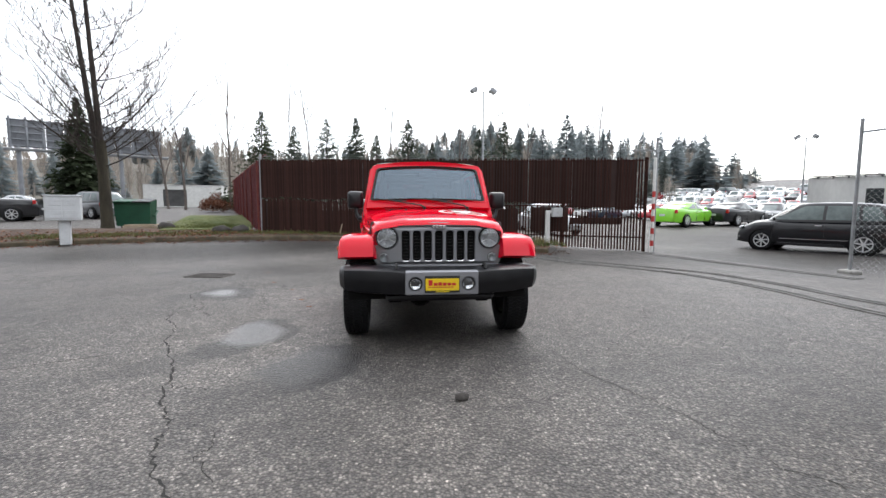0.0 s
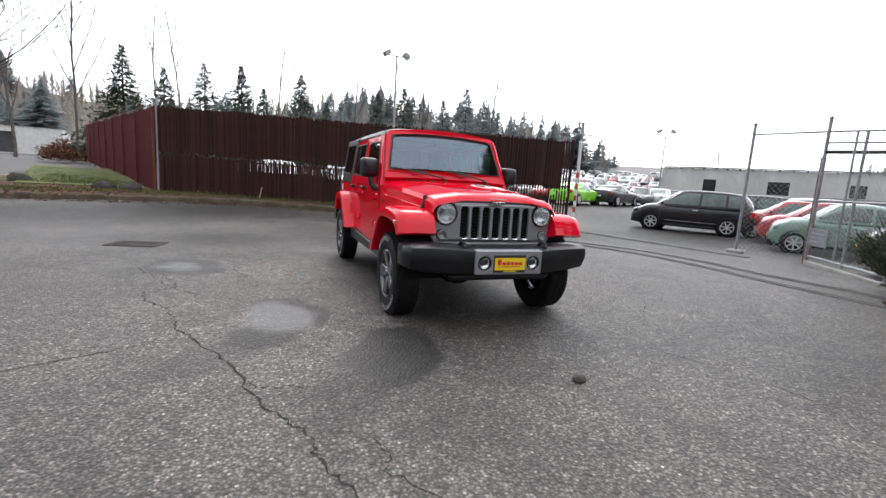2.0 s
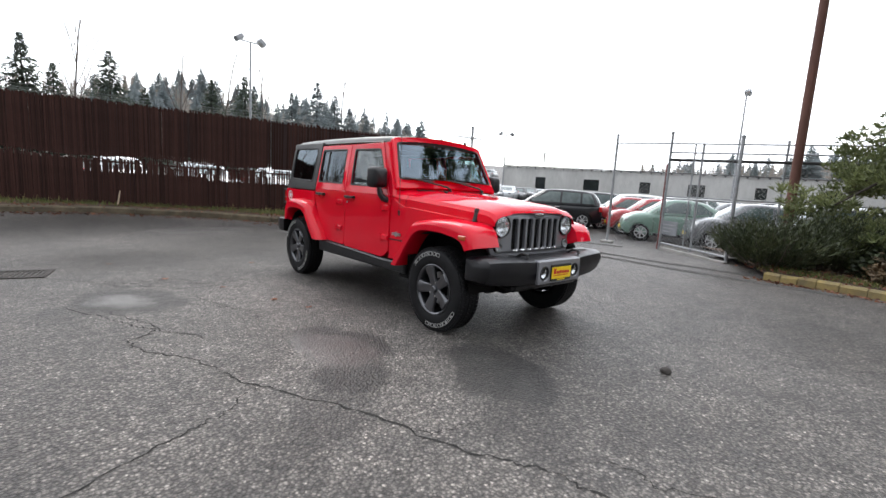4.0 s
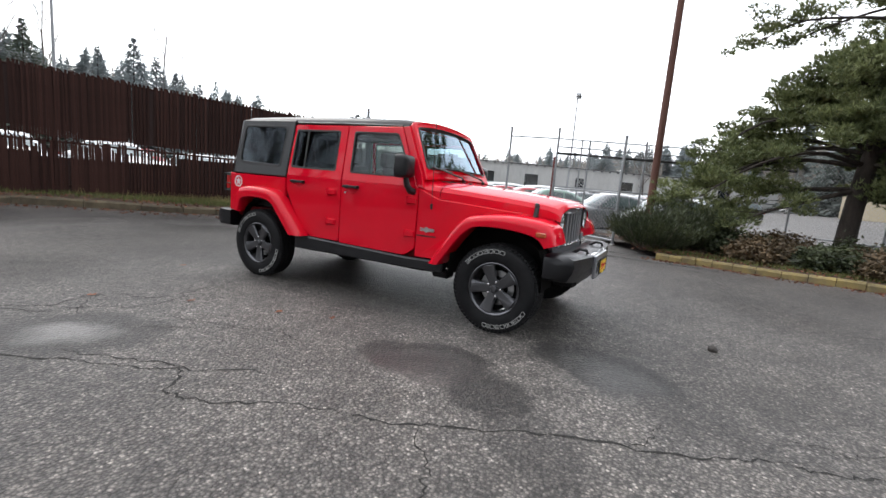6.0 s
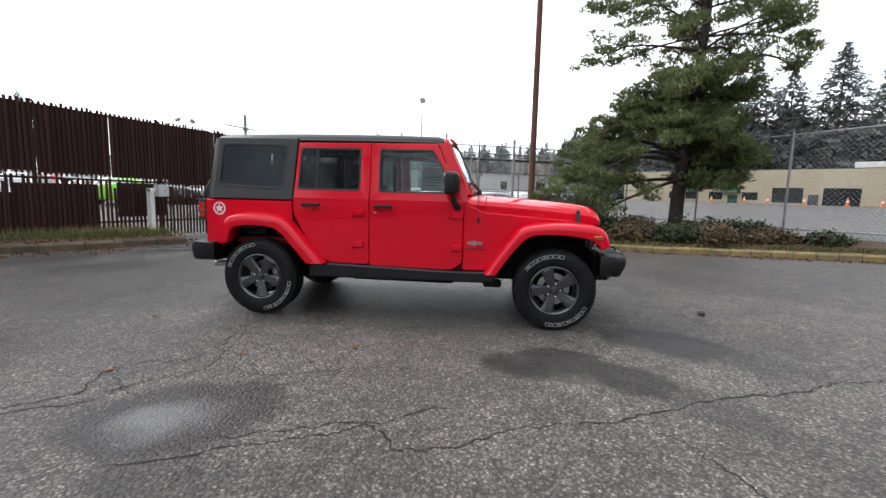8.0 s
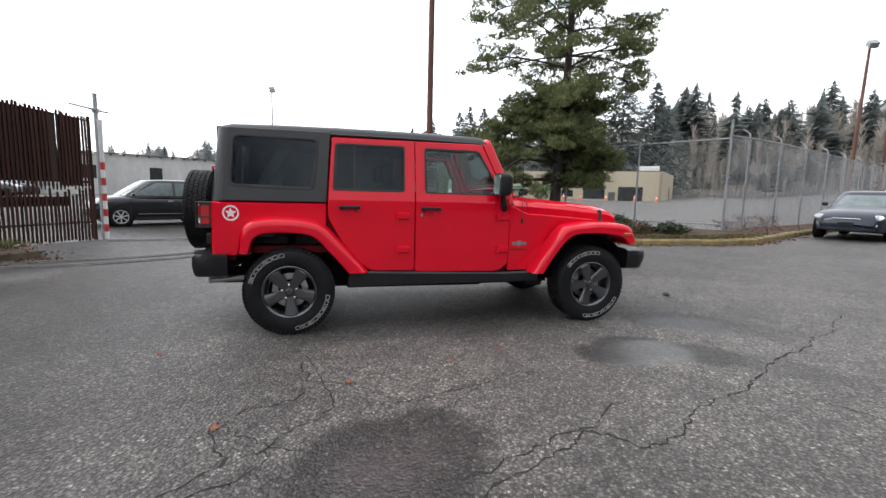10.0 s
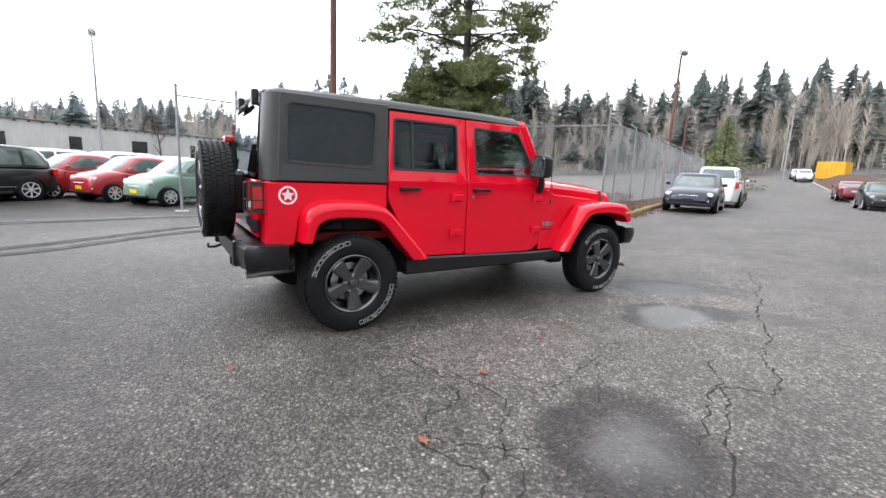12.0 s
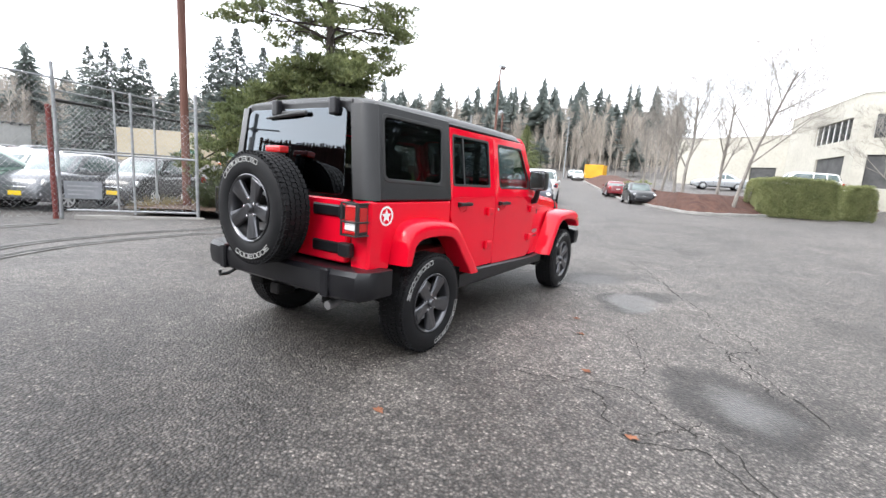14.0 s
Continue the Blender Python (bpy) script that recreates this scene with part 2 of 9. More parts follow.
SHRUB_RED = varied("shrub_leaf_bronze", (0.070, 0.052, 0.026), (0.15, 0.098, 0.050), 2.0, 0.6, fine=30, bump_s=0, isl=0.5)
HEDGE = varied("hedge_leaf", (0.17, 0.195, 0.08), (0.33, 0.35, 0.165), 1.5, 0.8, fine=30, bump_s=0, isl=0.35, thin=0.3)
SOIL = varied("soil_and_leaves", (0.042, 0.024, 0.016), (0.115, 0.07, 0.046), 2.5, 0.95, fine=40, bump_s=0.8, bump_d=0.03)
MULCH = varied("bark_mulch", (0.05, 0.022, 0.016), (0.12, 0.055, 0.038), 3, 0.95, fine=40, bump_s=0.9, bump_d=0.04)
DEADLEAF = varied("dead_leaf", (0.10, 0.038, 0.022), (0.21, 0.085, 0.042), 5, 0.8, isl=0.4, bump_s=0)
KERB = varied("kerb_concrete", (0.055, 0.045, 0.031), (0.14, 0.112, 0.070), 3, 0.9, fine=40, bump_s=0.5, bump_d=0.01, rnd=0.12)
KERB_YELLOW = varied("kerb_worn_yellow", (0.15, 0.125, 0.075), (0.31, 0.235, 0.085), 3.5, 0.85, fine=40, bump_s=0.5, bump_d=0.01, rnd=0.12)
CONCRETE = varied("concrete", (0.24, 0.235, 0.22), (0.36, 0.35, 0.33), 2, 0.9, fine=30, bump_s=0.3)
WAREHOUSE = varied("warehouse_white", (0.44, 0.44, 0.43), (0.58, 0.58, 0.56), 0.5, 0.85, fine=3, bump_s=0.1, stretch=(1, 1, 0.4))
BEIGE = varied("beige_wall", (0.40, 0.34, 0.245), (0.47, 0.41, 0.30), 0.3, 0.9, fine=4, bump_s=0.1)
CREAM = varied("cream_wall", (0.41, 0.39, 0.335), (0.48, 0.46, 0.40), 0.3, 0.9, fine=4, bump_s=0.1)
ROOFDARK = varied("roof_dark", (0.05, 0.05, 0.05), (0.10, 0.10, 0.10), 1, 0.85)
CAR_GLASS = varied("car_glass", (0.05, 0.072, 0.072), (0.125, 0.165, 0.16), 1.6, 0.05, coat=0.5, bump_s=0)
DARKGLASS = varied("dark_window", (0.012, 0.015, 0.017), (0.03, 0.035, 0.038), 0.6, 0.12, coat=0.3, bump_s=0)
GREENBIN = varied("green_bin", (0.008, 0.06, 0.032), (0.014, 0.085, 0.045), 2.5, 0.55, fine=30)
MAILGREY = varied("mailbox_grey", (0.46, 0.47, 0.48), (0.55, 0.56, 0.57), 3, 0.5, fine=40)
WHITEPAINT = varied("white_paint", (0.62, 0.62, 0.6), (0.76, 0.76, 0.74), 4, 0.6, fine=40)
STRIPERED = varied("stripe_red", (0.42, 0.03, 0.03), (0.52, 0.05, 0.045), 5, 0.6)
BILLGREY = varied("billboard_steel", (0.14, 0.15, 0.165), (0.24, 0.25, 0.27), 1.0, 0.7, fine=8)
YELLOWBOX = varied("yellow_box", (0.62, 0.30, 0.01), (0.70, 0.36, 0.02), 1.0, 0.6)
ROCK = varied("dark_rock", (0.03, 0.026, 0.024), (0.07, 0.062, 0.056), 5, 0.9, bump_s=0.6, bump_d=0.02)
PALE_WOOD = varied("pale_wood", (0.34, 0.26, 0.18), (0.46, 0.36, 0.26), 3, 0.8, stretch=(1, 0.2, 1))

# ---- mesh tools ----
from mathutils.geometry import tessellate_polygon
def finish(name, bm, mat, parent=None, label="", smooth=False, angle=40):
    """Links a bmesh as one mesh object."""
    me = bpy.data.meshes.new(name)
    bmesh.ops.recalc_face_normals(bm, faces=bm.faces)
    bm.to_mesh(me)
    bm.free()
    mats = mat if isinstance(mat, (list, tuple)) else [mat]
    for mm in mats:
        me.materials.append(mm)
    if smooth:
        me.shade_smooth()
        if angle:
            me.set_sharp_from_angle(angle=radians(angle))
    ob = new(name, me)
    if parent is not None:
        ob.parent = parent
    if label:
        ob["label"] = label
    return ob


def part(name, bm, mat, parent, label="", smooth=False, angle=40):
    return finish(name, bm, mat, parent, label, smooth, angle)


def share(name, src, parent, m):
    """Another object on the mesh of src."""
    ob = new(name, src.data)
    ob.parent = parent
    ob.matrix_basis = m
    return ob


def thing(name, label, category, m=None, group="", kind=""):
    ob = new(name)
    ob.empty_display_size = 0.1
    if m is not None:
        ob.matrix_basis = m
    return tagged(ob, label, category, group, kind)


def add_box(bm, x0, x1, y0, y1, z0, z1, m=None, bev=0.0, seg=1):
    r = bmesh.ops.create_cube(bm, size=1.0)
    vs = r["verts"]
    mm = Matrix.Translation(((x0 + x1) / 2, (y0 + y1) / 2, (z0 + z1) / 2)) @ Matrix.Diagonal((abs(x1 - x0), abs(y1 - y0), abs(z1 - z0), 1))
    if m is not None:
        mm = m @ mm
    bmesh.ops.transform(bm, matrix=mm, verts=vs)
    if bev:
        es = list({e for v in vs for e in v.link_edges})
        bmesh.ops.bevel(bm, geom=es, offset=bev, segments=seg, affect="EDGES", profile=0.6)
    return vs


def box_bm(*a, **k):
    bm = bmesh.new()
    add_box(bm, *a, **k)
    return bm


def ring_faces(bm, a, b, closed=True):
    n = len(a)
    for i in range(n if closed else n - 1):
        j = (i + 1) % n
        try:
            bm.faces.new((a[i], a[j], b[j], b[i]))
        except ValueError:
            pass


def add_loft(bm, rings, closed=True, caps=True):
    vr = [[bm.verts.new(p) for p in r] for r in rings]
    for a, b in zip(vr, vr[1:]):
        ring_faces(bm, a, b, closed)
    if caps and closed:
        for r in (vr[0], vr[-1]):
            try:
                bm.faces.new(r)
            except ValueError:
                pass
    return vr


def add_tube(bm, pts, r, seg=8, caps=True):
    """A tube along points; r is one radius or one for each point."""
    pts = [Vector(p) for p in pts]
    rs = r if isinstance(r, (list, tuple)) else [r] * len(pts)
    rings = []
    prev = None
    for i, p in enumerate(pts):
        d = (pts[min(i + 1, len(pts) - 1)] - pts[max(i - 1, 0)]).normalized()
        if prev is None:
            a = d.orthogonal().normalized()
        else:
            a = (prev - d * prev.dot(d))
            a = a.normalized() if a.length > 1e-6 else d.orthogonal().normalized()
        prev = a
        b = d.cross(a)
        rings.append([p + (a * math.cos(2 * math.pi * k / seg) + b * math.sin(2 * math.pi * k / seg)) * rs[i] for k in range(seg)])
    return add_loft(bm, rings, True, caps)


def tube_bm(pts, r, seg=8):
    bm = bmesh.new()
    add_tube(bm, pts, r, seg)
    return bm


def add_lathe(bm, prof, seg=32, m=None, closed=False):
    """Revolves (radius, along) about the local z axis."""
    rings = []
    for k in range(seg):
        a = 2 * math.pi * k / seg
        ring = []
        for r, h in prof:
            v = Vector((r * math.cos(a), r * math.sin(a), h))
            ring.append(bm.verts.new(m @ v if m is not None else v))
        rings.append(ring)
    for k in range(seg):
        ring_faces(bm, rings[k], rings[(k + 1) % seg], closed)


def lathe_bm(prof, seg=32, m=None, closed=False):
    bm = bmesh.new()
    add_lathe(bm, prof, seg, m, closed)
    return bm


def round_poly(pts, r, seg=4):
    """A polygon with its corners rounded by r (one radius, or one for each corner)."""
    out = []
    n = len(pts)
    for i, p in enumerate(pts):
        rr = r[i] if isinstance(r, (list, tuple)) else r
        p = Vector(p)
        a, b = Vector(pts[i - 1]) - p, Vector(pts[(i + 1) % n]) - p
        k = min(rr, a.length * 0.45, b.length * 0.45)
        if k < 1e-5:
            out.append(tuple(p))
            continue
        a, b = p + a.normalized() * k, p + b.normalized() * k
        for s in range(seg + 1):
            t = s / seg
            out.append(tuple(a * (1 - t) ** 2 + p * 2 * t * (1 - t) + b * t * t))
    return out


def inset_loop(loop, d):
    """A loop whose material lies on its left, moved into the material by d."""
    out = []
    n = len(loop)
    for i in range(n):
        p0, p, p1 = Vector(loop[i - 1]), Vector(loop[i]), Vector(loop[(i + 1) % n])
        e0, e1 = (p - p0), (p1 - p)
        n0 = Vector((-e0.y, e0.x)).normalized() if e0.length > 1e-9 else Vector((0, 0))
        n1 = Vector((-e1.y, e1.x)).normalized() if e1.length > 1e-9 else n0
        m = (n0 + n1)
        m = m.normalized() if m.length > 1e-6 else n0
        k = d / max(0.45, m.dot(n1))
        out.append((p.x + m.x * k, p.y + m.y * k))
    return out


def plate_bm(outer, holes=(), depth=0.03, bev=0.004, place=None):
    """A plate with holes in the local xy plane, thick along z, with chamfered edges; place maps a point (x, y, z) into the thing."""
    loops = []
    for k, loop in enumerate((outer, *holes)):
        loop = [tuple(q) for i, q in enumerate(loop) if (Vector(q) - Vector(loop[i - 1])).length > 1e-5]
        area = sum(loop[i - 1][0] * q[1] - q[0] * loop[i - 1][1] for i, q in enumerate(loop))
        if (area > 0) != (k == 0):
            loop = loop[::-1]
        loops.append(loop)
    ins = [inset_loop(l, bev) for l in loops]
    tris = tessellate_polygon([[Vector((x, y, 0)) for x, y in l] for l in ins])
    bm = bmesh.new()
    h = depth / 2

    def vert(x, y, z):
        v = Vector((x, y, z))
        return bm.verts.new(place(*v) if place else v)
    caps = []
    for sgn in (1, -1):
        flat = []
        for l, li in zip(loops, ins):
            rim = [vert(x, y, sgn * (h - bev)) for x, y in l]
            top = [vert(x, y, sgn * h) for x, y in li]
            ring_faces(bm, rim, top)
            flat.append((rim, top))
        allv = [v for _, top in flat for v in top]
        for t in tris:
            try:
                bm.faces.new([allv[i] for i in t])
            except ValueError:
                pass
        caps.append(flat)
    for (r0, _), (r1, _) in zip(*caps):
        ring_faces(bm, r0, r1)
    return bm


def circle_pts(cx, cy, r, n=24, ry=None):
    ry = r if ry is None else ry
    return [(cx + r * math.cos(2 * math.pi * i / n), cy + ry * math.sin(2 * math.pi * i / n)) for i in range(n)]


def lerp_path(pts, n):
    """n points evenly along a polyline."""
    pts = [Vector(p) for p in pts]
    ds = [0.0]
    for a, b in zip(pts, pts[1:]):
        ds.append(ds[-1] + (b - a).length)
    out = []
    for i in range(n):
        s = ds[-1] * i / (n - 1)
        k = max(j for j in range(len(ds) - 1) if ds[j] <= s + 1e-9)
        t = (s - ds[k]) / max(ds[k + 1] - ds[k], 1e-9)
        out.append(pts[k].lerp(pts[k + 1], min(t, 1)))
    return out


def smooth_path(pts, n):
    """n points along a Catmull-Rom curve through pts."""
    P = [Vector(p) for p in pts]
    P = [P[0] * 2 - P[1]] + P + [P[-1] * 2 - P[-2]]
    out = []
    m = len(P) - 3
    for i in range(n):
        u = m * i / (n - 1)
        k = min(int(u), m - 1)
        t = u - k
        a, b, c, d = P[k:k + 4]
        out.append(0.5 * ((2 * b) + (c - a) * t + (2 * a - 5 * b + 4 * c - d) * t * t + (3 * b - a - 3 * c + d) * t ** 3))
    return out


def smoothstep(a, b, x):
    u = min(1.0, max(0.0, (x - a) / (b - a)))
    return u * u * (3 - 2 * u)


def ground_z(x, y):
    """Height of the asphalt."""
    z = 0.30 * smoothstep(-4, -14, y)
    if y < -35:
        z += 0.062 * min(-y - 35, 35)
    if y < -70:
        z += 0.10 * min(-y - 70, 90)
    back = smoothstep(4.5, 11, y)
    z += 0.33 * (back * (1 - smoothstep(4, 8, x)) + smoothstep(10, 22, y) * smoothstep(4, 8, x))
    z -= 0.12 * smoothstep(7, 11, x) * smoothstep(-5, -1, y) * (1 - smoothstep(9, 18, y))
    if y > 13 and x < 0:
        z += 0.026 * min(y - 13, 60) * smoothstep(0, -8, x)
    z += 0.65 * smoothstep(14, 40, x) * smoothstep(-6, -16, y) * (1 - smoothstep(-36, -60, y))
    far = math.hypot(x - 20, y - 20) if y > 20 and x > -10 else 0
    if far > 32:
        z += 0.095 * min(far - 32, 110) * smoothstep(20, 60, y) * smoothstep(-10, 15, x)
    return z

# ---- ground ----
def asphalt():
    m, nt, b = base_mat("asphalt")
    n_big = tex_noise(nt, 0.22, 5, 0.6)
    n_mid = tex_noise(nt, 1.6, 5, 0.65)
    tc = nt.nodes.new("ShaderNodeTexCoord")
    vor = nt.nodes.new("ShaderNodeTexVoronoi")
    vor.inputs["Scale"].default_value = 60.0
    nt.links.new(tc.outputs["Object"], vor.inputs["Vector"])
    chips = nt.nodes.new("ShaderNodeTexVoronoi")
    chips.inputs["Scale"].default_value = 120.0
    nt.links.new(tc.outputs["Object"], chips.inputs["Vector"])
    csep = nt.nodes.new("ShaderNodeSeparateColor")
    nt.links.new(chips.outputs["Color"], csep.inputs[0])
    n_grit = tex_noise(nt, 150.0, 2, 0.6)
    n_clump = tex_noise(nt, 34.0, 3, 0.7)
    sep = nt.nodes.new("ShaderNodeSeparateColor")
    nt.links.new(vor.outputs["Color"], sep.inputs[0])
    col = ramp(nt, n_big, [(0.3, (0.112, 0.104, 0.099)), (0.7, (0.146, 0.136, 0.130))])
    col = mixc(nt, 0.7, col, ramp(nt, n_mid, [(0.32, (0.70, 0.70, 0.70)), (0.68, (1.26, 1.25, 1.23))]), "MULTIPLY")
    col = mixc(nt, 0.8, col, ramp(nt, n_clump, [(0.36, (0.72, 0.72, 0.72)), (0.64, (1.26, 1.25, 1.23))]), "MULTIPLY")
    col = mixc(nt, 0.7, col, ramp(nt, tex_noise(nt, 7.0, 4, 0.7), [(0.36, (0.70, 0.70, 0.70)), (0.64, (1.28, 1.27, 1.25))]), "MULTIPLY")
    # single stones: pale, mid and dark ones, set in darker binder
    stone = ramp(nt, sep.outputs[0], [(0.0, (0.55, 0.54, 0.53)), (0.45, (0.92, 0.91, 0.90)), (0.80, (1.22, 1.20, 1.18)), (0.93, (1.55, 1.52, 1.49)), (1.0, (2.5, 2.46, 2.41))])
    col = mixc(nt, 1.0, col, stone, "MULTIPLY")
    col = mixc(nt, 1.0, col, ramp(nt, vor.outputs["Distance"], [(0.34, (1.14, 1.14, 1.14)), (0.62, (0.46, 0.46, 0.46))]), "MULTIPLY")
    col = mixc(nt, 1.0, col, ramp(nt, csep.outputs[1], [(0.55, (0.86, 0.86, 0.86)), (0.90, (1.1, 1.1, 1.1)), (1.0, (1.9, 1.87, 1.83))]), "MULTIPLY")
    # broad worn and stained areas
    col = mixc(nt, 1.0, col, ramp(nt, tex_noise(nt, 0.62, 9, 0.72), [(0.40, (0.74, 0.735, 0.73)), (0.52, (1.0, 1.0, 1.0)), (0.68, (1.16, 1.15, 1.13))]), "MULTIPLY")
    # hairline cracks: cell edges of two sizes, bent, and broken up by a mask
    bend = nt.nodes.new("ShaderNodeTexNoise")
    bend.inputs["Scale"].default_value = 3.5
    bend.inputs["Detail"].default_value = 6
    nt.links.new(tc.outputs["Object"], bend.inputs["Vector"])
    bent = nt.nodes.new("ShaderNodeVectorMath")
    bent.operation = "MULTIPLY_ADD"
    bent.inputs[1].default_value = (0.45, 0.45, 0)
    nt.links.new(bend.outputs["Color"], bent.inputs[0])
    nt.links.new(tc.outputs["Object"], bent.inputs[2])
    for sc, wd, m0, m1, seed_n in ((0.62, 0.0055, 0.50, 0.60, 0.33), (1.7, 0.0085, 0.55, 0.64, 0.51)):
        edge = nt.nodes.new("ShaderNodeTexVoronoi")
        edge.feature = "DISTANCE_TO_EDGE"
        edge.inputs["Scale"].default_value = sc
        nt.links.new(bent.outputs[0], edge.inputs["Vector"])
        line = ramp(nt, edge.outputs["Distance"], [(wd * 0.35, (1, 1, 1)), (wd, (0, 0, 0))])
        mask = ramp(nt, tex_noise(nt, seed_n, 3, 0.6), [(m0, (0, 0, 0)), (m1, (1, 1, 1))])
        col = mixc(nt, mathn(nt, "MULTIPLY", mathn(nt, "MULTIPLY", line, mask), 0.8), col, (0.12, 0.115, 0.11), "MULTIPLY")
    # damp patches, painted car shade and broad darker areas, each with its own uneven outline
    warp = nt.nodes.new("ShaderNodeTexNoise")
    warp.inputs["Scale"].default_value = 2.2
    warp.inputs["Detail"].default_value = 5
    nt.links.new(tc.outputs["Object"], warp.inputs["Vector"])
    shift = nt.nodes.new("ShaderNodeVectorMath")
    shift.operation = "MULTIPLY_ADD"
    shift.inputs[1].default_value, shift.inputs[2].default_value = (0.42, 0.42, 0), (-0.21, -0.21, 0)
    nt.links.new(warp.outputs["Color"], shift.inputs[0])
    add = nt.nodes.new("ShaderNodeVectorMath")
    add.operation = "ADD"
    nt.links.new(tc.outputs["Object"], add.inputs[0])
    nt.links.new(shift.outputs[0], add.inputs[1])

    def blob(x, y, rx, ry, turn=0.0, soft=0.35):
        mp = nt.nodes.new("ShaderNodeMapping")
        mp.vector_type = "TEXTURE"
        mp.inputs["Location"].default_value = (x, y, 0)
        mp.inputs["Rotation"].default_value = (0, 0, radians(turn))
        mp.inputs["Scale"].default_value = (rx, ry, 1000)
        nt.links.new(add.outputs[0], mp.inputs["Vector"])
        ln = nt.nodes.new("ShaderNodeVectorMath")
        ln.operation = "LENGTH"
        nt.links.new(mp.outputs[0], ln.inputs[0])
        mr = nt.nodes.new("ShaderNodeMapRange")
        mr.inputs[1].default_value, mr.inputs[2].default_value = 1.0 + soft, 1.0 - soft
        nt.links.new(ln.outputs["Value"], mr.inputs[0])
        return mr.outputs[0]

    # soft-edged areas where the base colour is raised
    worn = None
    for args in PALER_AREAS:
        k = mathn(nt, "MULTIPLY", blob(*args[:6]), args[6])
        worn = k if worn is None else mathn(nt, "MAXIMUM", worn, k)
    col = mixc(nt, worn, col, (1.40, 1.40, 1.385), "MULTIPLY")
    darkened, broad_dark = None, None
    for args in DAMP_AND_SHADE:
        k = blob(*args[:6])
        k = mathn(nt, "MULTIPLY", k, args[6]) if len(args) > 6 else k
        darkened = k if darkened is None else mathn(nt, "MAXIMUM", darkened, k)
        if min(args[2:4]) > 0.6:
            broad_dark = k if broad_dark is None else mathn(nt, "MAXIMUM", broad_dark, k)
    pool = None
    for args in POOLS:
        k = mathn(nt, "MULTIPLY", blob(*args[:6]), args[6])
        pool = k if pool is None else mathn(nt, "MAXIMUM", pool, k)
    dark = mathn(nt, "MULTIPLY", mathn(nt, "MAXIMUM", darkened, pool), 0.92)
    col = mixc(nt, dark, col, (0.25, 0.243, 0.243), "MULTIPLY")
    nt.links.new(col, b.inputs["Base Color"])
    r = mathn(nt, "SUBTRACT", 0.60, mathn(nt, "MULTIPLY", darkened, 0.08))
    r = mathn(nt, "SUBTRACT", r, mathn(nt, "MULTIPLY", pool, 0.15))
    r = mathn(nt, "ADD", r, mathn(nt, "MULTIPLY", mathn(nt, "SUBTRACT", n_mid, 0.5), 0.16), True)
    nt.links.new(r, b.inputs["Roughness"])
    # less specular over the broad darkened areas, the car's painted shade included
    nt.links.new(mathn(nt, "SUBTRACT", 0.5, mathn(nt, "MULTIPLY", broad_dark, 0.36)), b.inputs["Specular IOR Level"])
    nt.links.new(mathn(nt, "MULTIPLY", pool, ramp(nt, vor.outputs["Distance"], [(0.25, (0.55, 0.55, 0.55)), (0.5, (1, 1, 1))])), b.inputs["Coat Weight"])
    b.inputs["Coat Roughness"].default_value = 0.3
    b.inputs["Coat IOR"].default_value = 1.33
    h = mathn(nt, "ADD", mathn(nt, "MULTIPLY", vor.outputs["Distance"], -1.0), mathn(nt, "MULTIPLY", n_grit, 0.25))
    bp = nt.nodes.new("ShaderNodeBump")
    bp.inputs["Distance"].default_value = 0.02
    nt.links.new(mathn(nt, "SUBTRACT", 0.60, mathn(nt, "MULTIPLY", pool, 0.3)), bp.inputs["Strength"])
    nt.links.new(h, bp.inputs["Height"])
    nt.links.new(bp.outputs[0], b.inputs["Normal"])
    bc = nt.nodes.new("ShaderNodeBump")
    bc.inputs["Distance"].default_value, bc.inputs["Strength"].default_value = 0.02, 0.12
    nt.links.new(h, bc.inputs["Height"])
    nt.links.new(bc.outputs[0], b.inputs["Coat Normal"])
    return m


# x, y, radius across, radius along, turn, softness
# entry two paints the car's own shade; broad soft entries only darken the ground
DAMP_AND_SHADE = [(0.1, -2.9, 1.0, 1.3, 0, 0.7, 0.25), (0.0, 0.2, 0.95, 2.2, 0, 0.4, 0.8), (-1.72, -1.30, 0.30, 0.50, 12, 0.09), (-1.98, -1.88, 0.27, 0.36, -40, 0.12), (-2.40, -2.35, 0.20, 0.48, -40, 0.45, 0.6),
        (-1.05, -2.45, 0.34, 0.60, -18, 0.12), (-1.48, -3.10, 0.20, 0.48, -28, 0.35, 0.6), (-2.93, 0.81, 0.44, 0.56, 25, 0.14), (-3.45, 0.55, 0.25, 0.35, 0, 0.4, 0.7),
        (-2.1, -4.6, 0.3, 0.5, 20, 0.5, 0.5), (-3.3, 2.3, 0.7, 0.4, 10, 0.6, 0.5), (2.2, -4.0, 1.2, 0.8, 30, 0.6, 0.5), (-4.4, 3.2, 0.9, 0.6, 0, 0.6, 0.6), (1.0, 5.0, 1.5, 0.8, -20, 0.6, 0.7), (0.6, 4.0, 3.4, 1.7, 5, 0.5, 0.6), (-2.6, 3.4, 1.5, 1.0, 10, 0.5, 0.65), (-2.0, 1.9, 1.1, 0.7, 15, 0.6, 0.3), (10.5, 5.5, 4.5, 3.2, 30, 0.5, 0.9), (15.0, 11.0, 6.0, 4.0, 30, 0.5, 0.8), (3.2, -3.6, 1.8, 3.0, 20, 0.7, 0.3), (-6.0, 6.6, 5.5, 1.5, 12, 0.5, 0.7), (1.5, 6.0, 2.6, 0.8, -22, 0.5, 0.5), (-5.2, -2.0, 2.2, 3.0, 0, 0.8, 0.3)]
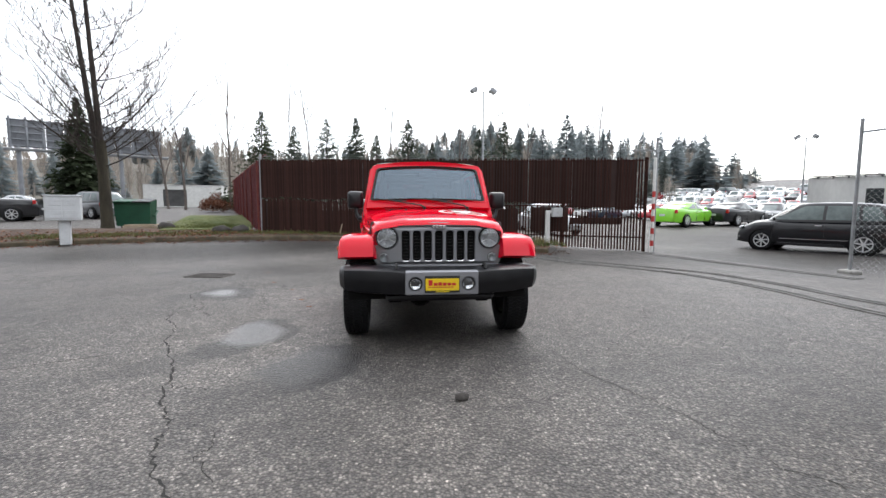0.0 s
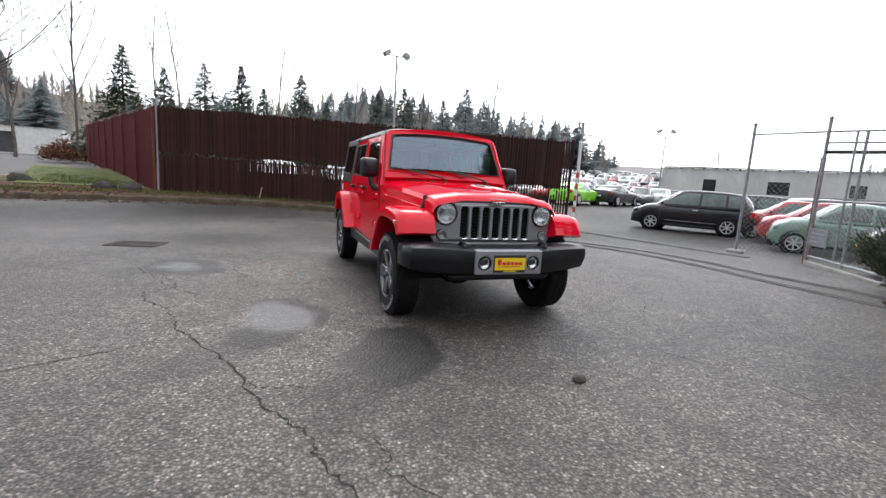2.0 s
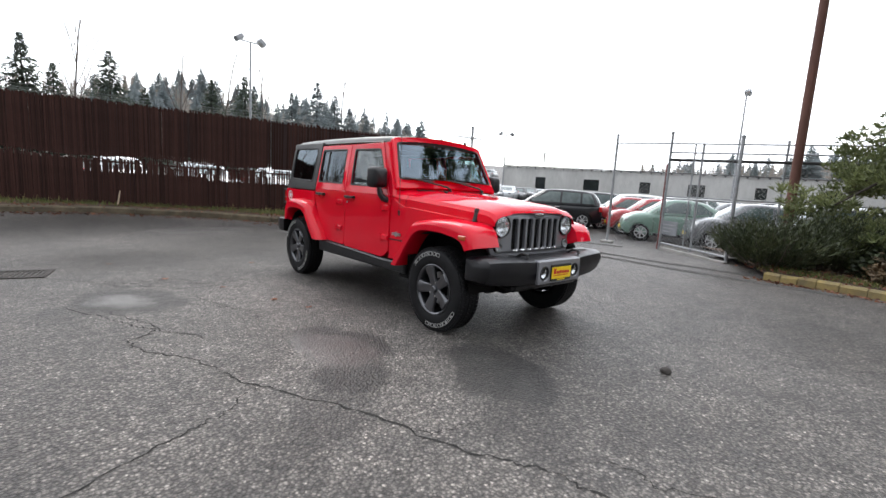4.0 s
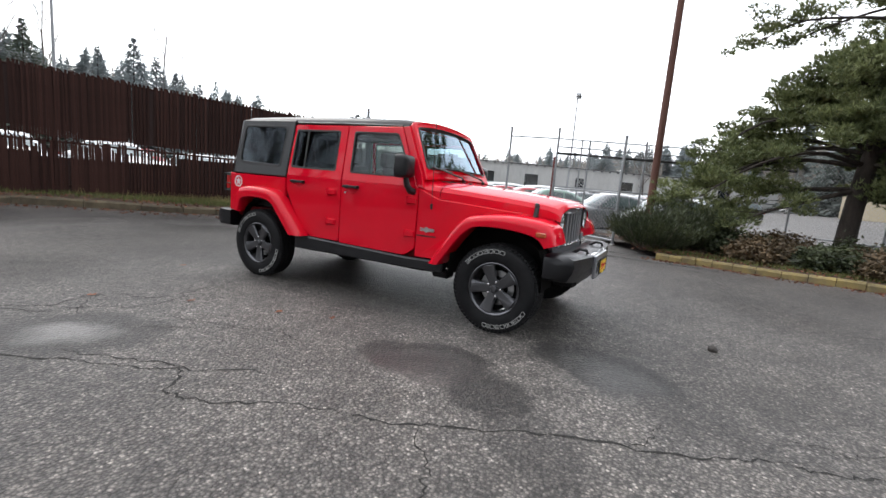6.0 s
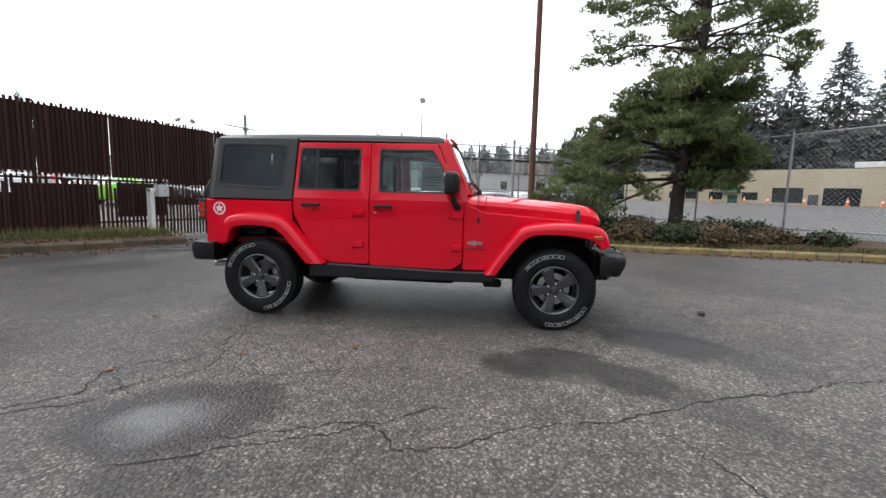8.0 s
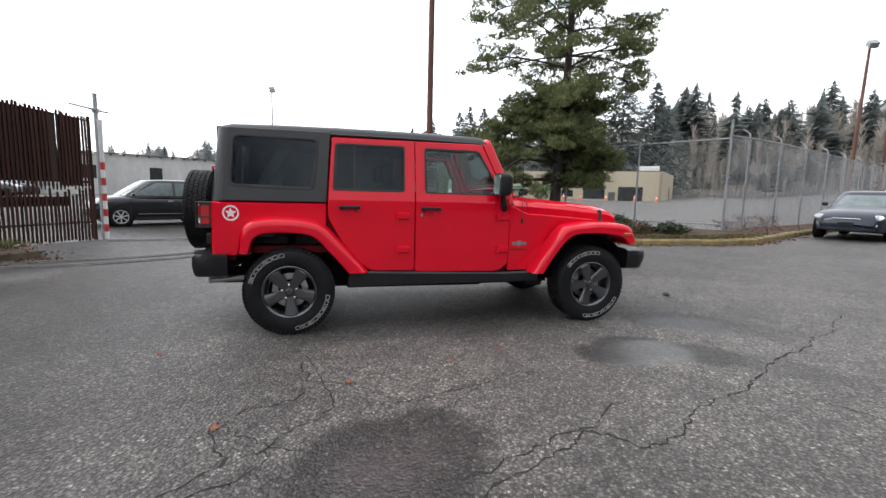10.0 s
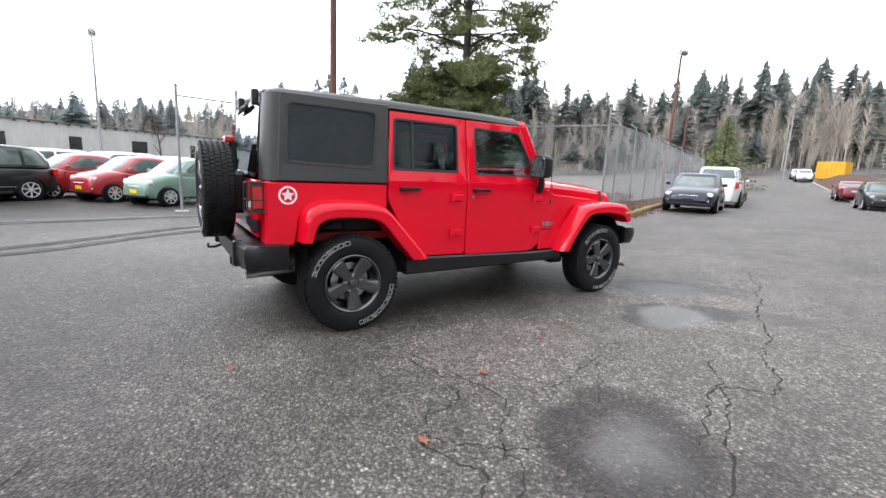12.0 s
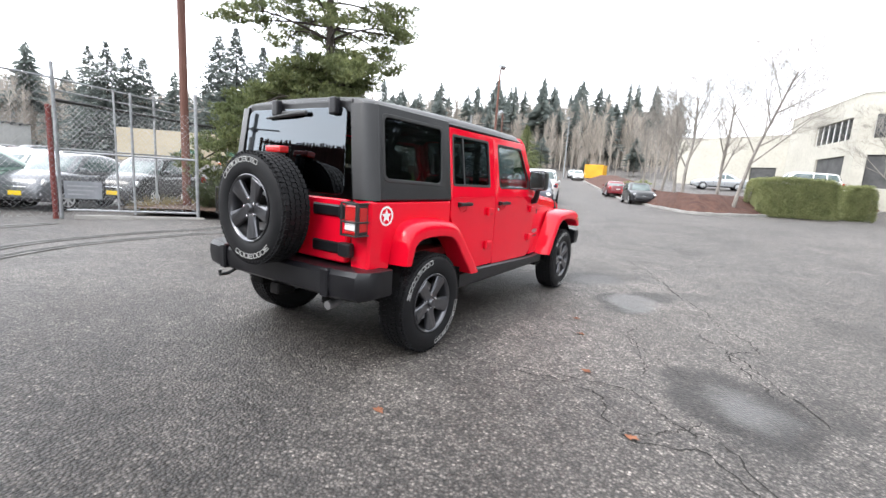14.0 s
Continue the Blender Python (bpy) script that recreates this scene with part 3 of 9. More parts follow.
# paler stretches, the last figure is their strength
PALER_AREAS = [(-2.3, -1.3, 1.3, 2.0, -15, 0.6, 1.0), (-0.6, -4.2, 1.8, 1.2, 10, 0.6, 0.6), (-2.1, 0.3, 0.9, 0.9, 0, 0.5, 0.6), (-1.4, 2.2, 0.9, 0.5, 0, 0.6, 0.6)]
# the last figure says how much water stands there
POOLS = [(-2.98, 0.84, 0.19, 0.28, 25, 0.4, 0.9), (-1.86, -1.40, 0.27, 0.46, 8, 0.18, 0.65), (-1.16, -2.40, 0.25, 0.42, -15, 0.4, 0.28), (1.6, 5.6, 0.9, 0.35, -25, 0.5, 0.5), (-1.0, 6.3, 0.8, 0.3, 5, 0.5, 0.5)]
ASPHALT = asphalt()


def axis_lines(fine, step, far):
    vals = list(np.arange(-fine, fine + 1e-6, step))
    d, s = fine, step
    while d < far:
        s *= 1.28
        d += s
        vals += [d, -d]
    return sorted(float(v) for v in vals)


gx, gy = axis_lines(18, 0.75, 900), axis_lines(18, 0.75, 900)
verts = [(x, y, ground_z(x, y)) for y in gy for x in gx]
nx = len(gx)
faces = [(j * nx + i, j * nx + i + 1, (j + 1) * nx + i + 1, (j + 1) * nx + i) for j in range(len(gy) - 1) for i in range(nx - 1)]
me = bpy.data.meshes.new("ground")
me.from_pydata(verts, [], faces)
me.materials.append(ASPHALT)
me.shade_smooth()
tagged(new("ground", me), "worn grey damp asphalt yard and street", "ground", kind="structure")


def strip_sheet(name, label, inner, outer, mat, lift, thick_in, n=40, humps=0.03, category="verge", rows=6):
    """A raised bed between two curves; its inner edge stands thick_in above the asphalt."""
    A, B = smooth_path([(*p, 0) for p in inner], n), smooth_path([(*p, 0) for p in outer], n)
    bm = bmesh.new()
    grid = []
    for i in range(n):
        row = []
        for k in range(rows + 1):
            t = k / rows
            p = A[i].lerp(B[i], t)
            h = noise.noise((p.x * 0.9, p.y * 0.9, 3.1)) * humps * (0 if k == 0 else 1)
            row.append(bm.verts.new((p.x, p.y, ground_z(p.x, p.y) + thick_in + (lift - thick_in) * min(1, t * 2) + h)))
        low = bm.verts.new((A[i].x, A[i].y, ground_z(A[i].x, A[i].y) - 0.05))
        grid.append([low] + row)
    for a, b in zip(grid, grid[1:]):
        ring_faces(bm, a, b, False)
    return tagged(finish(name, bm, mat, smooth=True), label, category, kind="structure")


def kerb_run(name, label, pts, mat, width=0.16, height=0.14, piece=1.6):
    """A kerb of cast lengths laid end to end along a curve."""
    total = sum((Vector(b) - Vector(a)).length for a, b in zip(pts, pts[1:]))
    n = max(2, int(total / piece))
    P = smooth_path([(*p, 0) for p in pts], n * 5 + 1)
    root = thing(name, label, "kerb", kind="structure")
    rng = random.Random(len(pts) + int(total))
    for s in range(n):
        seg = P[s * 5:s * 5 + 6]
        bm = bmesh.new()
        rings = []
        dh = rng.uniform(-0.012, 0.012)
        for i, p in enumerate(seg):
            d = (seg[min(i + 1, 5)] - seg[max(i - 1, 0)]).normalized()
            q = p.copy()
            if i == 0:
                q += d * 0.006
            if i == 5:
                q -= d * 0.006
            side = Vector((-d.y, d.x, 0))
            z = ground_z(q.x, q.y)
            w = width / 2
            sec = [(-w, -0.08), (-w, height - 0.035), (-w + 0.035, height), (w - 0.02, height), (w, height - 0.02), (w, -0.08)]
            rings.append([(q.x + side.x * u, q.y + side.y * u, z + v + (dh + rng.uniform(-0.004, 0.004) if v > 0 else 0)) for u, v in sec])
        add_loft(bm, rings)
        part("kerb_stone", bm, mat, root)
    return root


BACK_KERB = [(-30, 2.5), (-20, 5.2), (-14, 6.8), (-11.2, 7.7), (-8, 8.45), (-4, 8.9), (-1.2, 8.35), (1, 7.25), (2.5, 6.5), (3.9, 5.95)]
EAST_KERB = [(6.15, -2.45), (6.05, -3.5), (5.8, -5.0), (5.4, -6.5), (4.85, -7.9), (4.45, -9.2), (4.75, -10.6), (6.3, -14.4), (8.2, -19), (16, -38), (26, -62)]
WEST_KERB = [(-11.5, -42), (-7.0, -32), (-4.1, -26.3), (-2.4, -22.6), (-1.2, -21.2), (-0.5, -21.3), (0.3, -22.8), (1.9, -26.6), (8.5, -42), (17, -62)]
kerb_run("kerb", "weathered concrete kerb along the back verge", BACK_KERB, KERB)
kerb_run("kerb", "worn yellow painted kerb round the planted verge", EAST_KERB, KERB_YELLOW)
kerb_run("kerb", "pale concrete kerb round the mulched island", WEST_KERB, CONCRETE)


def offset_path(pts, d):
    out = []
    for i, p in enumerate(pts):
        a, b = Vector(pts[max(i - 1, 0)]), Vector(pts[min(i + 1, len(pts) - 1)])
        t = (b - a).normalized()
        out.append((p[0] - t.y * d, p[1] + t.x * d))
    return out


strip_sheet("back_verge", "strip of patchy grass, dead leaves and soil behind the kerb", offset_path(BACK_KERB, 0.07),
            [(-30, 7.5), (-20, 10.2), (-15, 11.5), (-12, 12.2), (-8.5, 12.5), (-4.6, 11.2), (-1.2, 9.6), (1, 8.9), (2.5, 8.3), (4.4, 7.6)], SOIL, 0.14, 0.13)
strip_sheet("grass_patch", "patch of mossy green grass beside the red boarded fence", [(-8.6, 10.6), (-7.4, 10.7), (-6.4, 10.6), (-5.4, 10.3)],
            [(-12.5, 22.0), (-11.5, 22.5), (-10.2, 22.8), (-9.2, 23.0)], GRASS, 0.24, 0.17, 20, 0.05)
strip_sheet("planted_verge", "soil bed with dead leaves under the pine", offset_path(EAST_KERB, 0.07)[:7],
            [(9.6, -0.2), (10.9, -2.0), (12.0, -4.2), (12.1, -5.7), (9.9, -7.2), (7.8, -8.6), (5.7, -10.0)], SOIL, 0.22, 0.13, 30, 0.05)
strip_sheet("street_verge", "narrow earth strip below the street fence", offset_path(EAST_KERB, 0.07)[5:],
            [(7.0, -9.2), (6.6, -10.6), (7.6, -14.2), (9.6, -19), (17.4, -38), (27.4, -62)], SOIL, 0.16, 0.13, 30, 0.03)
strip_sheet("raised_lot", "raised asphalt parking terrace behind the mulch bed", [(-1.2, -29.5), (-2.4, -33), (-4.8, -38), (-9.6, -43.9), (-13, -50)],
            [(0.7, -29.5), (1.9, -33), (3.9, -38), (5.9, -44), (8, -50)], ASPHALT, 1.02, 1.0, 24, 0.01, "car park")
strip_sheet("mulch_island", "sloping bed of reddish bark mulch", offset_path(WEST_KERB, -0.07),
            [(-9.5, -44), (-4.6, -38), (-1.8, -31), (-0.9, -27), (-0.6, -25.6), (-0.2, -25.4), (0.4, -26.2), (0.9, -29), (5.5, -43), (13.0, -64)], MULCH, 1.0, 0.12, 40, 0.08)

# ---- fences and gate ----
def add_wires(bm, a, b, z0, z1, cell=0.075, r=0.0017):
    """Chain-link wires between two posts: slanting both ways, as thin three-sided rods."""
    a, b = Vector((*a, 0)), Vector((*b, 0))
    L, H = (b - a).length, z1 - z0
    d = (b - a).normalized()
    n = Vector((-d.y, d.x, 0))

    def at(s, z):
        g = a + d * s
        return Vector((g.x, g.y, z0 + z))

    k = -H
    step = cell * 1.414
    while k < L:
        for sgn in (1, -1):
            s0, s1 = k, k + H
            c0, c1 = max(0.0, s0), min(L, s1)
            if c1 - c0 > 0.02:
                za, zb = (c0 - s0), (c1 - s0)
                if sgn < 0:
                    za, zb = H - za, H - zb
                p, q = at(c0, za), at(c1, zb)
                off = n * (0.002 * sgn)
                u = (q - p).normalized().cross(n).normalized() * r
                ring0 = [bm.verts.new(p + off + u), bm.verts.new(p + off - u * 0.5 + n * r), bm.verts.new(p + off - u * 0.5 - n * r)]
                ring1 = [bm.verts.new(q + off + u), bm.verts.new(q + off - u * 0.5 + n * r), bm.verts.new(q + off - u * 0.5 - n * r)]
                ring_faces(bm, ring0, ring1)
        k += step


def post_bm(x, y, z0, z1, r=0.035, lean=(0, 0), cap=True):
    bm = tube_bm([(x, y, z0), (x + lean[0], y + lean[1], z1)], r, 10)
    if cap:
        add_lathe(bm, [(r + 0.006, -0.03), (r + 0.006, 0.0), (r * 0.6, 0.02), (0.0, 0.028)], 10, Matrix.Translation((x + lean[0], y + lean[1], z1)))
    return bm


def base_z(x, y, verge=0.0):
    return ground_z(x, y) + verge


# brown slatted fence at the back
FA, FB = Vector((-5.0, 10.13, 0)), Vector((7.02, 6.42, 0))
fdir = (FB - FA).normalized()
fnor = Vector((fdir.y, -fdir.x, 0))
FLEN = (FB - FA).length
brown = thing("slatted_fence", "tall fence of dark rusty-brown slats with gaps", "fence")


def fence_top(s):
    return 2.93 - 0.012 * s


def fence_low(s):
    p = FA + fdir * s
    return ground_z(p.x, p.y) + 0.10 * (1 - smoothstep(8.5, 11, s))


slat_rng = random.Random(11)


def slat_bm(w, h, jag):
    bm = bmesh.new()
    t = 0.007
    z1, z2 = h, h - jag
    rings = [[(-w / 2, -t, 0), (w / 2, -t, 0), (w / 2, t, 0), (-w / 2, t, 0)],
             [(-w / 2 + 0.002, -t, h * 0.5), (w / 2, -t - 0.003, h * 0.5), (w / 2, t, h * 0.5), (-w / 2 + 0.002, t, h * 0.5)],
             [(-w / 2, -t, z1), (w / 2, -t, z2), (w / 2, t, z2), (-w / 2, t, z1)]]
    add_loft(bm, rings)
    return bm


def slat_mesh(w, h, jag):
    ob = finish("slat", slat_bm(w, h, jag), SLAT)
    me = ob.data
    bpy.data.objects.remove(ob)
    return me


UP = [[slat_mesh(w, 1.0, j) for w in (0.041, 0.045, 0.050)] for j in (0.0, 0.012, 0.03)]
s = 0.05
turn = math.atan2(fdir.y, fdir.x)
while s < FLEN - 0.05:
    wi = 0 if s < 5.6 else (1 if s < 7.2 else 2)
    pitch = 0.044 if s < 6.4 else 0.088 - 0.022 * (s < 7.4)
    p = FA + fdir * s
    lo, hi = fence_low(s), fence_top(s)
    gap = lo + 1.16 + 0.03 * math.sin(s * 2.1)
    short = slat_rng.uniform(0.03, 0.22) if s > 2.4 and slat_rng.random() < 0.45 else 0.0
    for z0, z1 in ((lo + 0.02, gap - short), (gap + 0.045, hi)):
        if slat_rng.random() < 0.015:
            continue
        me = UP[slat_rng.randrange(3)][wi]
        ob = new("slat", me)
        ob.parent = brown
        za, zb = z0 + slat_rng.uniform(-0.02, 0.02), z1 + slat_rng.uniform(-0.018, 0.02)
        ob.matrix_basis = Matrix.Translation((p.x, p.y, za)) @ Matrix.Rotation(turn + slat_rng.uniform(-0.08, 0.08), 4, "Z") @ Matrix.Rotation(slat_rng.uniform(-0.012, 0.012), 4, "Y") @ Matrix.Diagonal((1, 1, zb - za, 1))
    if slat_rng.random() < 0.7:
        ob = new("slat", UP[0][2])
        ob.parent = brown
        ob.matrix_basis = Matrix.Translation((p.x, p.y, gap - 0.03)) @ Matrix.Rotation(turn, 4, "Z") @ Matrix.Diagonal((slat_rng.uniform(0.35, 0.6), 1, 0.16, 1))
    s += pitch
for s in [0.0, 2.6, 5.2, 7.8, 10.2, FLEN]:
    p = FA + fdir * s - fnor * 0.05
    big = s == 0.0
    part("fence_post", post_bm(p.x, p.y, fence_low(s) - 0.05, fence_top(s) + (0.18 if big else 0.0), 0.045 if big else 0.035), GALV if big else SLAT, brown, "bare galvanised corner post" if big else "")
for dz in (-0.08, -1.45, -2.35):
    part("fence_rail", tube_bm([FA + Vector((0, 0, fence_top(0) + dz)) - fnor * 0.03, FB + Vector((0, 0, fence_top(FLEN) + dz)) - fnor * 0.03], 0.022, 8), SLAT, brown)
# patched sheets on the lower half
for s0, s1, zl, zh in ((0.0, 2.27, 0.1, 1.05), (7.45, 8.85, 0.02, 1.02), (9.23, 10.37, 0.40, 1.16), (10.4, 11.9, 0.75, 0.95), (2.25, 4.97, 0.05, 0.84), (4.95, 7.47, 0.05, 0.80)):
    p, q = FA + fdir * s0 - fnor * 0.022, FA + fdir * s1 - fnor * 0.022
    lo = fence_low((s0 + s1) / 2)
    bm = bmesh.new()
    add_loft(bm, [[(v.x + n_.x, v.y + n_.y, lo + z) for v, n_, z in ((p, fnor * 0, zl), (q, fnor * 0, zl), (q, fnor * -0.006, zl), (p, fnor * -0.006, zl))],
                  [(v.x + n_.x, v.y + n_.y, lo + z) for v, n_, z in ((p, fnor * 0, zh), (q, fnor * 0, zh), (q, fnor * -0.006, zh), (p, fnor * -0.006, zh))]])
    part("backing_sheet", bm, PANEL_BROWN, brown)
# the upper half is backed by solid sheets almost to the end
for k in range(10):
    s0, s1 = k * 1.3 + 0.05, min(k * 1.3 + 1.33, FLEN - 0.3)
    p, q = FA + fdir * s0 - fnor * 0.022, FA + fdir * s1 - fnor * 0.022
    zl, zh = fence_low(s0) + (1.32 if k < 5 else 1.21), fence_top(s0) - 0.10
    bm = bmesh.new()
    add_loft(bm, [[(p.x, p.y, zl), (q.x, q.y, zl), (q.x - fnor.x * 0.006, q.y - fnor.y * 0.006, zl), (p.x - fnor.x * 0.006, p.y - fnor.y * 0.006, zl)],
                  [(p.x, p.y, zh), (q.x, q.y, zh), (q.x - fnor.x * 0.006, q.y - fnor.y * 0.006, zh), (p.x - fnor.x * 0.006, p.y - fnor.y * 0.006, zh)]])
    part("backing_sheet", bm, PANEL_BROWN, brown)
# barbed wire on top
bm = bmesh.new()
for k in range(3):
    pts = [FA + fdir * (FLEN * i / 30) + fnor * (0.10 * (k - 1)) + Vector((0, 0, fence_top(FLEN * i / 30) + 0.04 + 0.05 * k + 0.02 * math.sin(i * 1.3 + k))) for i in range(24 - 3 * k)]
    add_tube(bm, pts, 0.0035, 4)
part("barbed_wire", bm, GALV, brown)
# striped end pole and tall lamp post at the opening
ex, ey = 7.18, 6.30
ez = ground_z(ex, ey)
pole = thing("striped_pole", "white pole with red bands at the fence end", "pole")
part("pole_tube", post_bm(ex, ey, ez - 0.1, 2.75, 0.045), WHITEPAINT, pole)
for k in range(5):
    z = ez + 0.18 + k * 0.36
    part("red_band", lathe_bm([(0.0462, 0), (0.047, 0.002), (0.047, 0.168), (0.0462, 0.17)], 16, Matrix.Translation((ex, ey, z))), STRIPERED, pole)
gpost = thing("gate_post", "tall grey steel post with a crossbar at the opening", "post")
part("post_tube", post_bm(7.30, 6.42, ez - 0.1, 3.35, 0.042), GALV, gpost)
part("crossbar", tube_bm([(7.62, 6.30, 2.98), (6.6, 6.60, 3.0)], 0.02, 8), GALV, gpost)
part("bracket", box_bm(7.24, 7.36, 6.36, 6.48, 2.93, 3.03, bev=0.01), GALV, gpost)

# red boarded fence that runs back from the corner post
RA, RB = Vector((-5.06, 10.22, 0)), Vector((-14.6, 36.0, 0))
redf = thing("boarded_fence", "dark red painted board fence running back from the corner", "fence")
rd = (RB - RA).normalized()
rn = Vector((rd.y, -rd.x, 0))
rt = math.atan2(rd.y, rd.x)
RLEN = (RB - RA).length
bmb = box_bm(-0.11, 0.11, -0.012, 0.012, 0, 1, bev=0.0)
board = finish("board", bmb, PANEL_RED)
board_me = board.data
bpy.data.objects.remove(board)
n_b = int(RLEN / 0.226)
for i in range(n_b):
    p = RA + rd * (0.12 + i * 0.226)
    lo = ground_z(p.x, p.y) + 0.12
    hi = 2.88 + 0.030 * i * 0.226
    ob = new("board", board_me)
    ob.parent = redf
    ob.matrix_basis = Matrix.Translation((p.x, p.y, lo)) @ Matrix.Rotation(rt + slat_rng.uniform(-0.01, 0.01), 4, "Z") @ Matrix.Diagonal((1, 1, hi - lo, 1))
for k in range(9):
    p = RA + rd * (RLEN * k / 8) - rn * 0.06
    z1 = 2.88 + 0.030 * RLEN * k / 8
    bm = post_bm(p.x, p.y, ground_z(p.x, p.y), z1, 0.03)
    add_tube(bm, [(p.x, p.y, z1 - 0.03), (p.x - rn.x * -0.30, p.y - rn.y * -0.30, z1 + 0.26)], 0.016, 6)
    part("fence_post", bm, RUSTPOST, redf)
for dz, k in ((0.10, 0.12), (0.22, 0.26)):
    a = RA + rn * (k - 0.06) + Vector((0, 0, 2.88 + dz))
    b = RB + rn * (k - 0.06) + Vector((0, 0, 2.88 + dz + 0.030 * RLEN))
    part("barbed_wire", tube_bm([a, b], 0.004, 4), GALV, redf)
for s, z in ((3.3, 2.1), (8.0, 2.3)):
    p = RA + rd * s + rn * 0.014
    bm = box_bm(-0.05, 0.05, -0.004, 0.004, -0.13, 0.13, m=Matrix.Translation((p.x, p.y, z)) @ Matrix.Rotation(rt, 4, "Z"))
    part("white_notice", bm, WHITEPAINT, redf)

# chain-link fence line east of the yard, with the parked sliding gate
yard = thing("chain_link_fence", "galvanised chain-link fence with barbed-wire rails along the car lot", "fence")
LINE = [(9.12, 2.21), (9.45, 0.80), (10.55, -1.6), (11.75, -4.3), (12.1, -5.6), (9.9, -7.15), (7.8, -8.52), (5.7, -9.9)]
TOPS = [3.12, 3.17, 2.95, 2.95, 3.0, 3.0, 3.06, 3.55]
for i, ((x, y), zt) in enumerate(zip(LINE, TOPS)):
    z0 = ground_z(x, y) - 0.05
    part("fence_post", post_bm(x, y, z0, zt, 0.034 if i in (0, 1, 7) else 0.03), GALV, yard)
for (a, b, i) in zip(LINE, LINE[1:], range(9)):
    if i == 0:
        zs = (2.86, )
    elif i <= 3:
        zs = (2.86, 2.62)
    else:
        zs = (2.92 + 0.04 * (i - 4), 0.55)
    for z in zs:
        za = z
        zb = z + (0.04 if i >= 4 else 0)
        part("fence_rail", tube_bm([(*a, za), (*b, zb)], 0.021, 8), GALV, yard)
    if 1 <= i <= 3:
        part("dark_rail", tube_bm([(*a, 2.42), (*b, 2.42)], 0.04, 6), BLACKINK, yard, "dark painted thick rail")
    bm = bmesh.new()
    lo = max(ground_z(*a), ground_z(*b)) + 0.06
    add_wires(bm, a, b, lo, (2.84 if i == 0 else 2.40 if i <= 3 else 2.9 + 0.04 * (i - 4)), 0.085)
    me_ob = part("wire_mesh", bm, LINK, yard)
    me_ob["kind"] = "stuff"
# mid rails along the lot
for a, b in zip(LINE[1:4], LINE[2:5]):
    part("mid_rail", tube_bm([(*a, 1.42), (*b, 1.42)], 0.02, 8), GALV, yard)
part("footing", box_bm(8.98, 9.26, 2.05, 2.37, -0.2, 0.02, bev=0.03), CONCRETE, yard)
rp = thing("red_post", "rusty red steel post beside the gate", "post")
part("post_tube", post_bm(9.56, 0.87, -0.2, 2.3, 0.05), RUSTPOST, rp)

gate = thing("sliding_gate", "low chain-link sliding gate leaf parked along the fence", "gate")
GA, GB = (9.38, 0.72), (7.9, -1.32)
part("end_post", post_bm(GB[0], GB[1], -0.1, 2.79, 0.038), GALV, gate)
for z in (0.12, 1.36):
    part("gate_rail", tube_bm([(*GA, z), (*GB, z)], 0.024, 8), GALV, gate)
mx_, my_ = (GA[0] + GB[0]) / 2, (GA[1] + GB[1]) / 2
part("gate_upright", tube_bm([(mx_, my_, 0.05), (mx_, my_, 2.72)], 0.028, 8), GALV, gate)
part("gate_upright", tube_bm([(mx_ + 0.18, my_ + 0.25, 0.1), (mx_ + 0.18, my_ + 0.25, 2.75)], 0.022, 8), GALV, gate)
bm = bmesh.new()
add_wires(bm, GA, GB, 0.1, 2.35, 0.085)
part("wire_mesh", bm, LINK, gate)["kind"] = "stuff"
gd = Vector((GB[0] - GA[0], GB[1] - GA[1], 0)).normalized()
sg = thing("fence_sign", "weathered grey sign board hung on the gate", "sign")
c = Vector((GA[0], GA[1], 0)) + gd * 0.32 + Vector((gd.y, -gd.x, 0)) * -0.0
sm = Matrix.Translation((c.x, c.y, 0.56)) @ Matrix.Rotation(math.atan2(gd.y, gd.x), 4, "Z")
part("board", box_bm(-0.34, 0.34, -0.03, -0.012, -0.19, 0.19, m=sm, bev=0.004), BILLGREY, sg)
for k in range(3):
    part("faded_line", box_bm(-0.28, 0.27 - 0.08 * k, -0.034, -0.0302, 0.07 - k * 0.09, 0.105 - k * 0.09, m=sm), GALV, sg)
part("kick_board", box_bm(0, 2.5, -0.05, 0.05, -0.06, 0.09, m=Matrix.Translation((9.2, 0.65, ground_z(9, 0))) @ Matrix.Rotation(math.atan2(-2.04, -1.48), 4, "Z"), bev=0.01), CONCRETE, gate)

# street fence with slanted arms, running away along the street
street = thing("street_fence", "tall galvanised chain-link fence with outward barbed-wire arms along the street", "fence")
SD = Vector((0.375, -0.927, 0))
SP = Vector((5.7, -9.9, 0))
prev = None
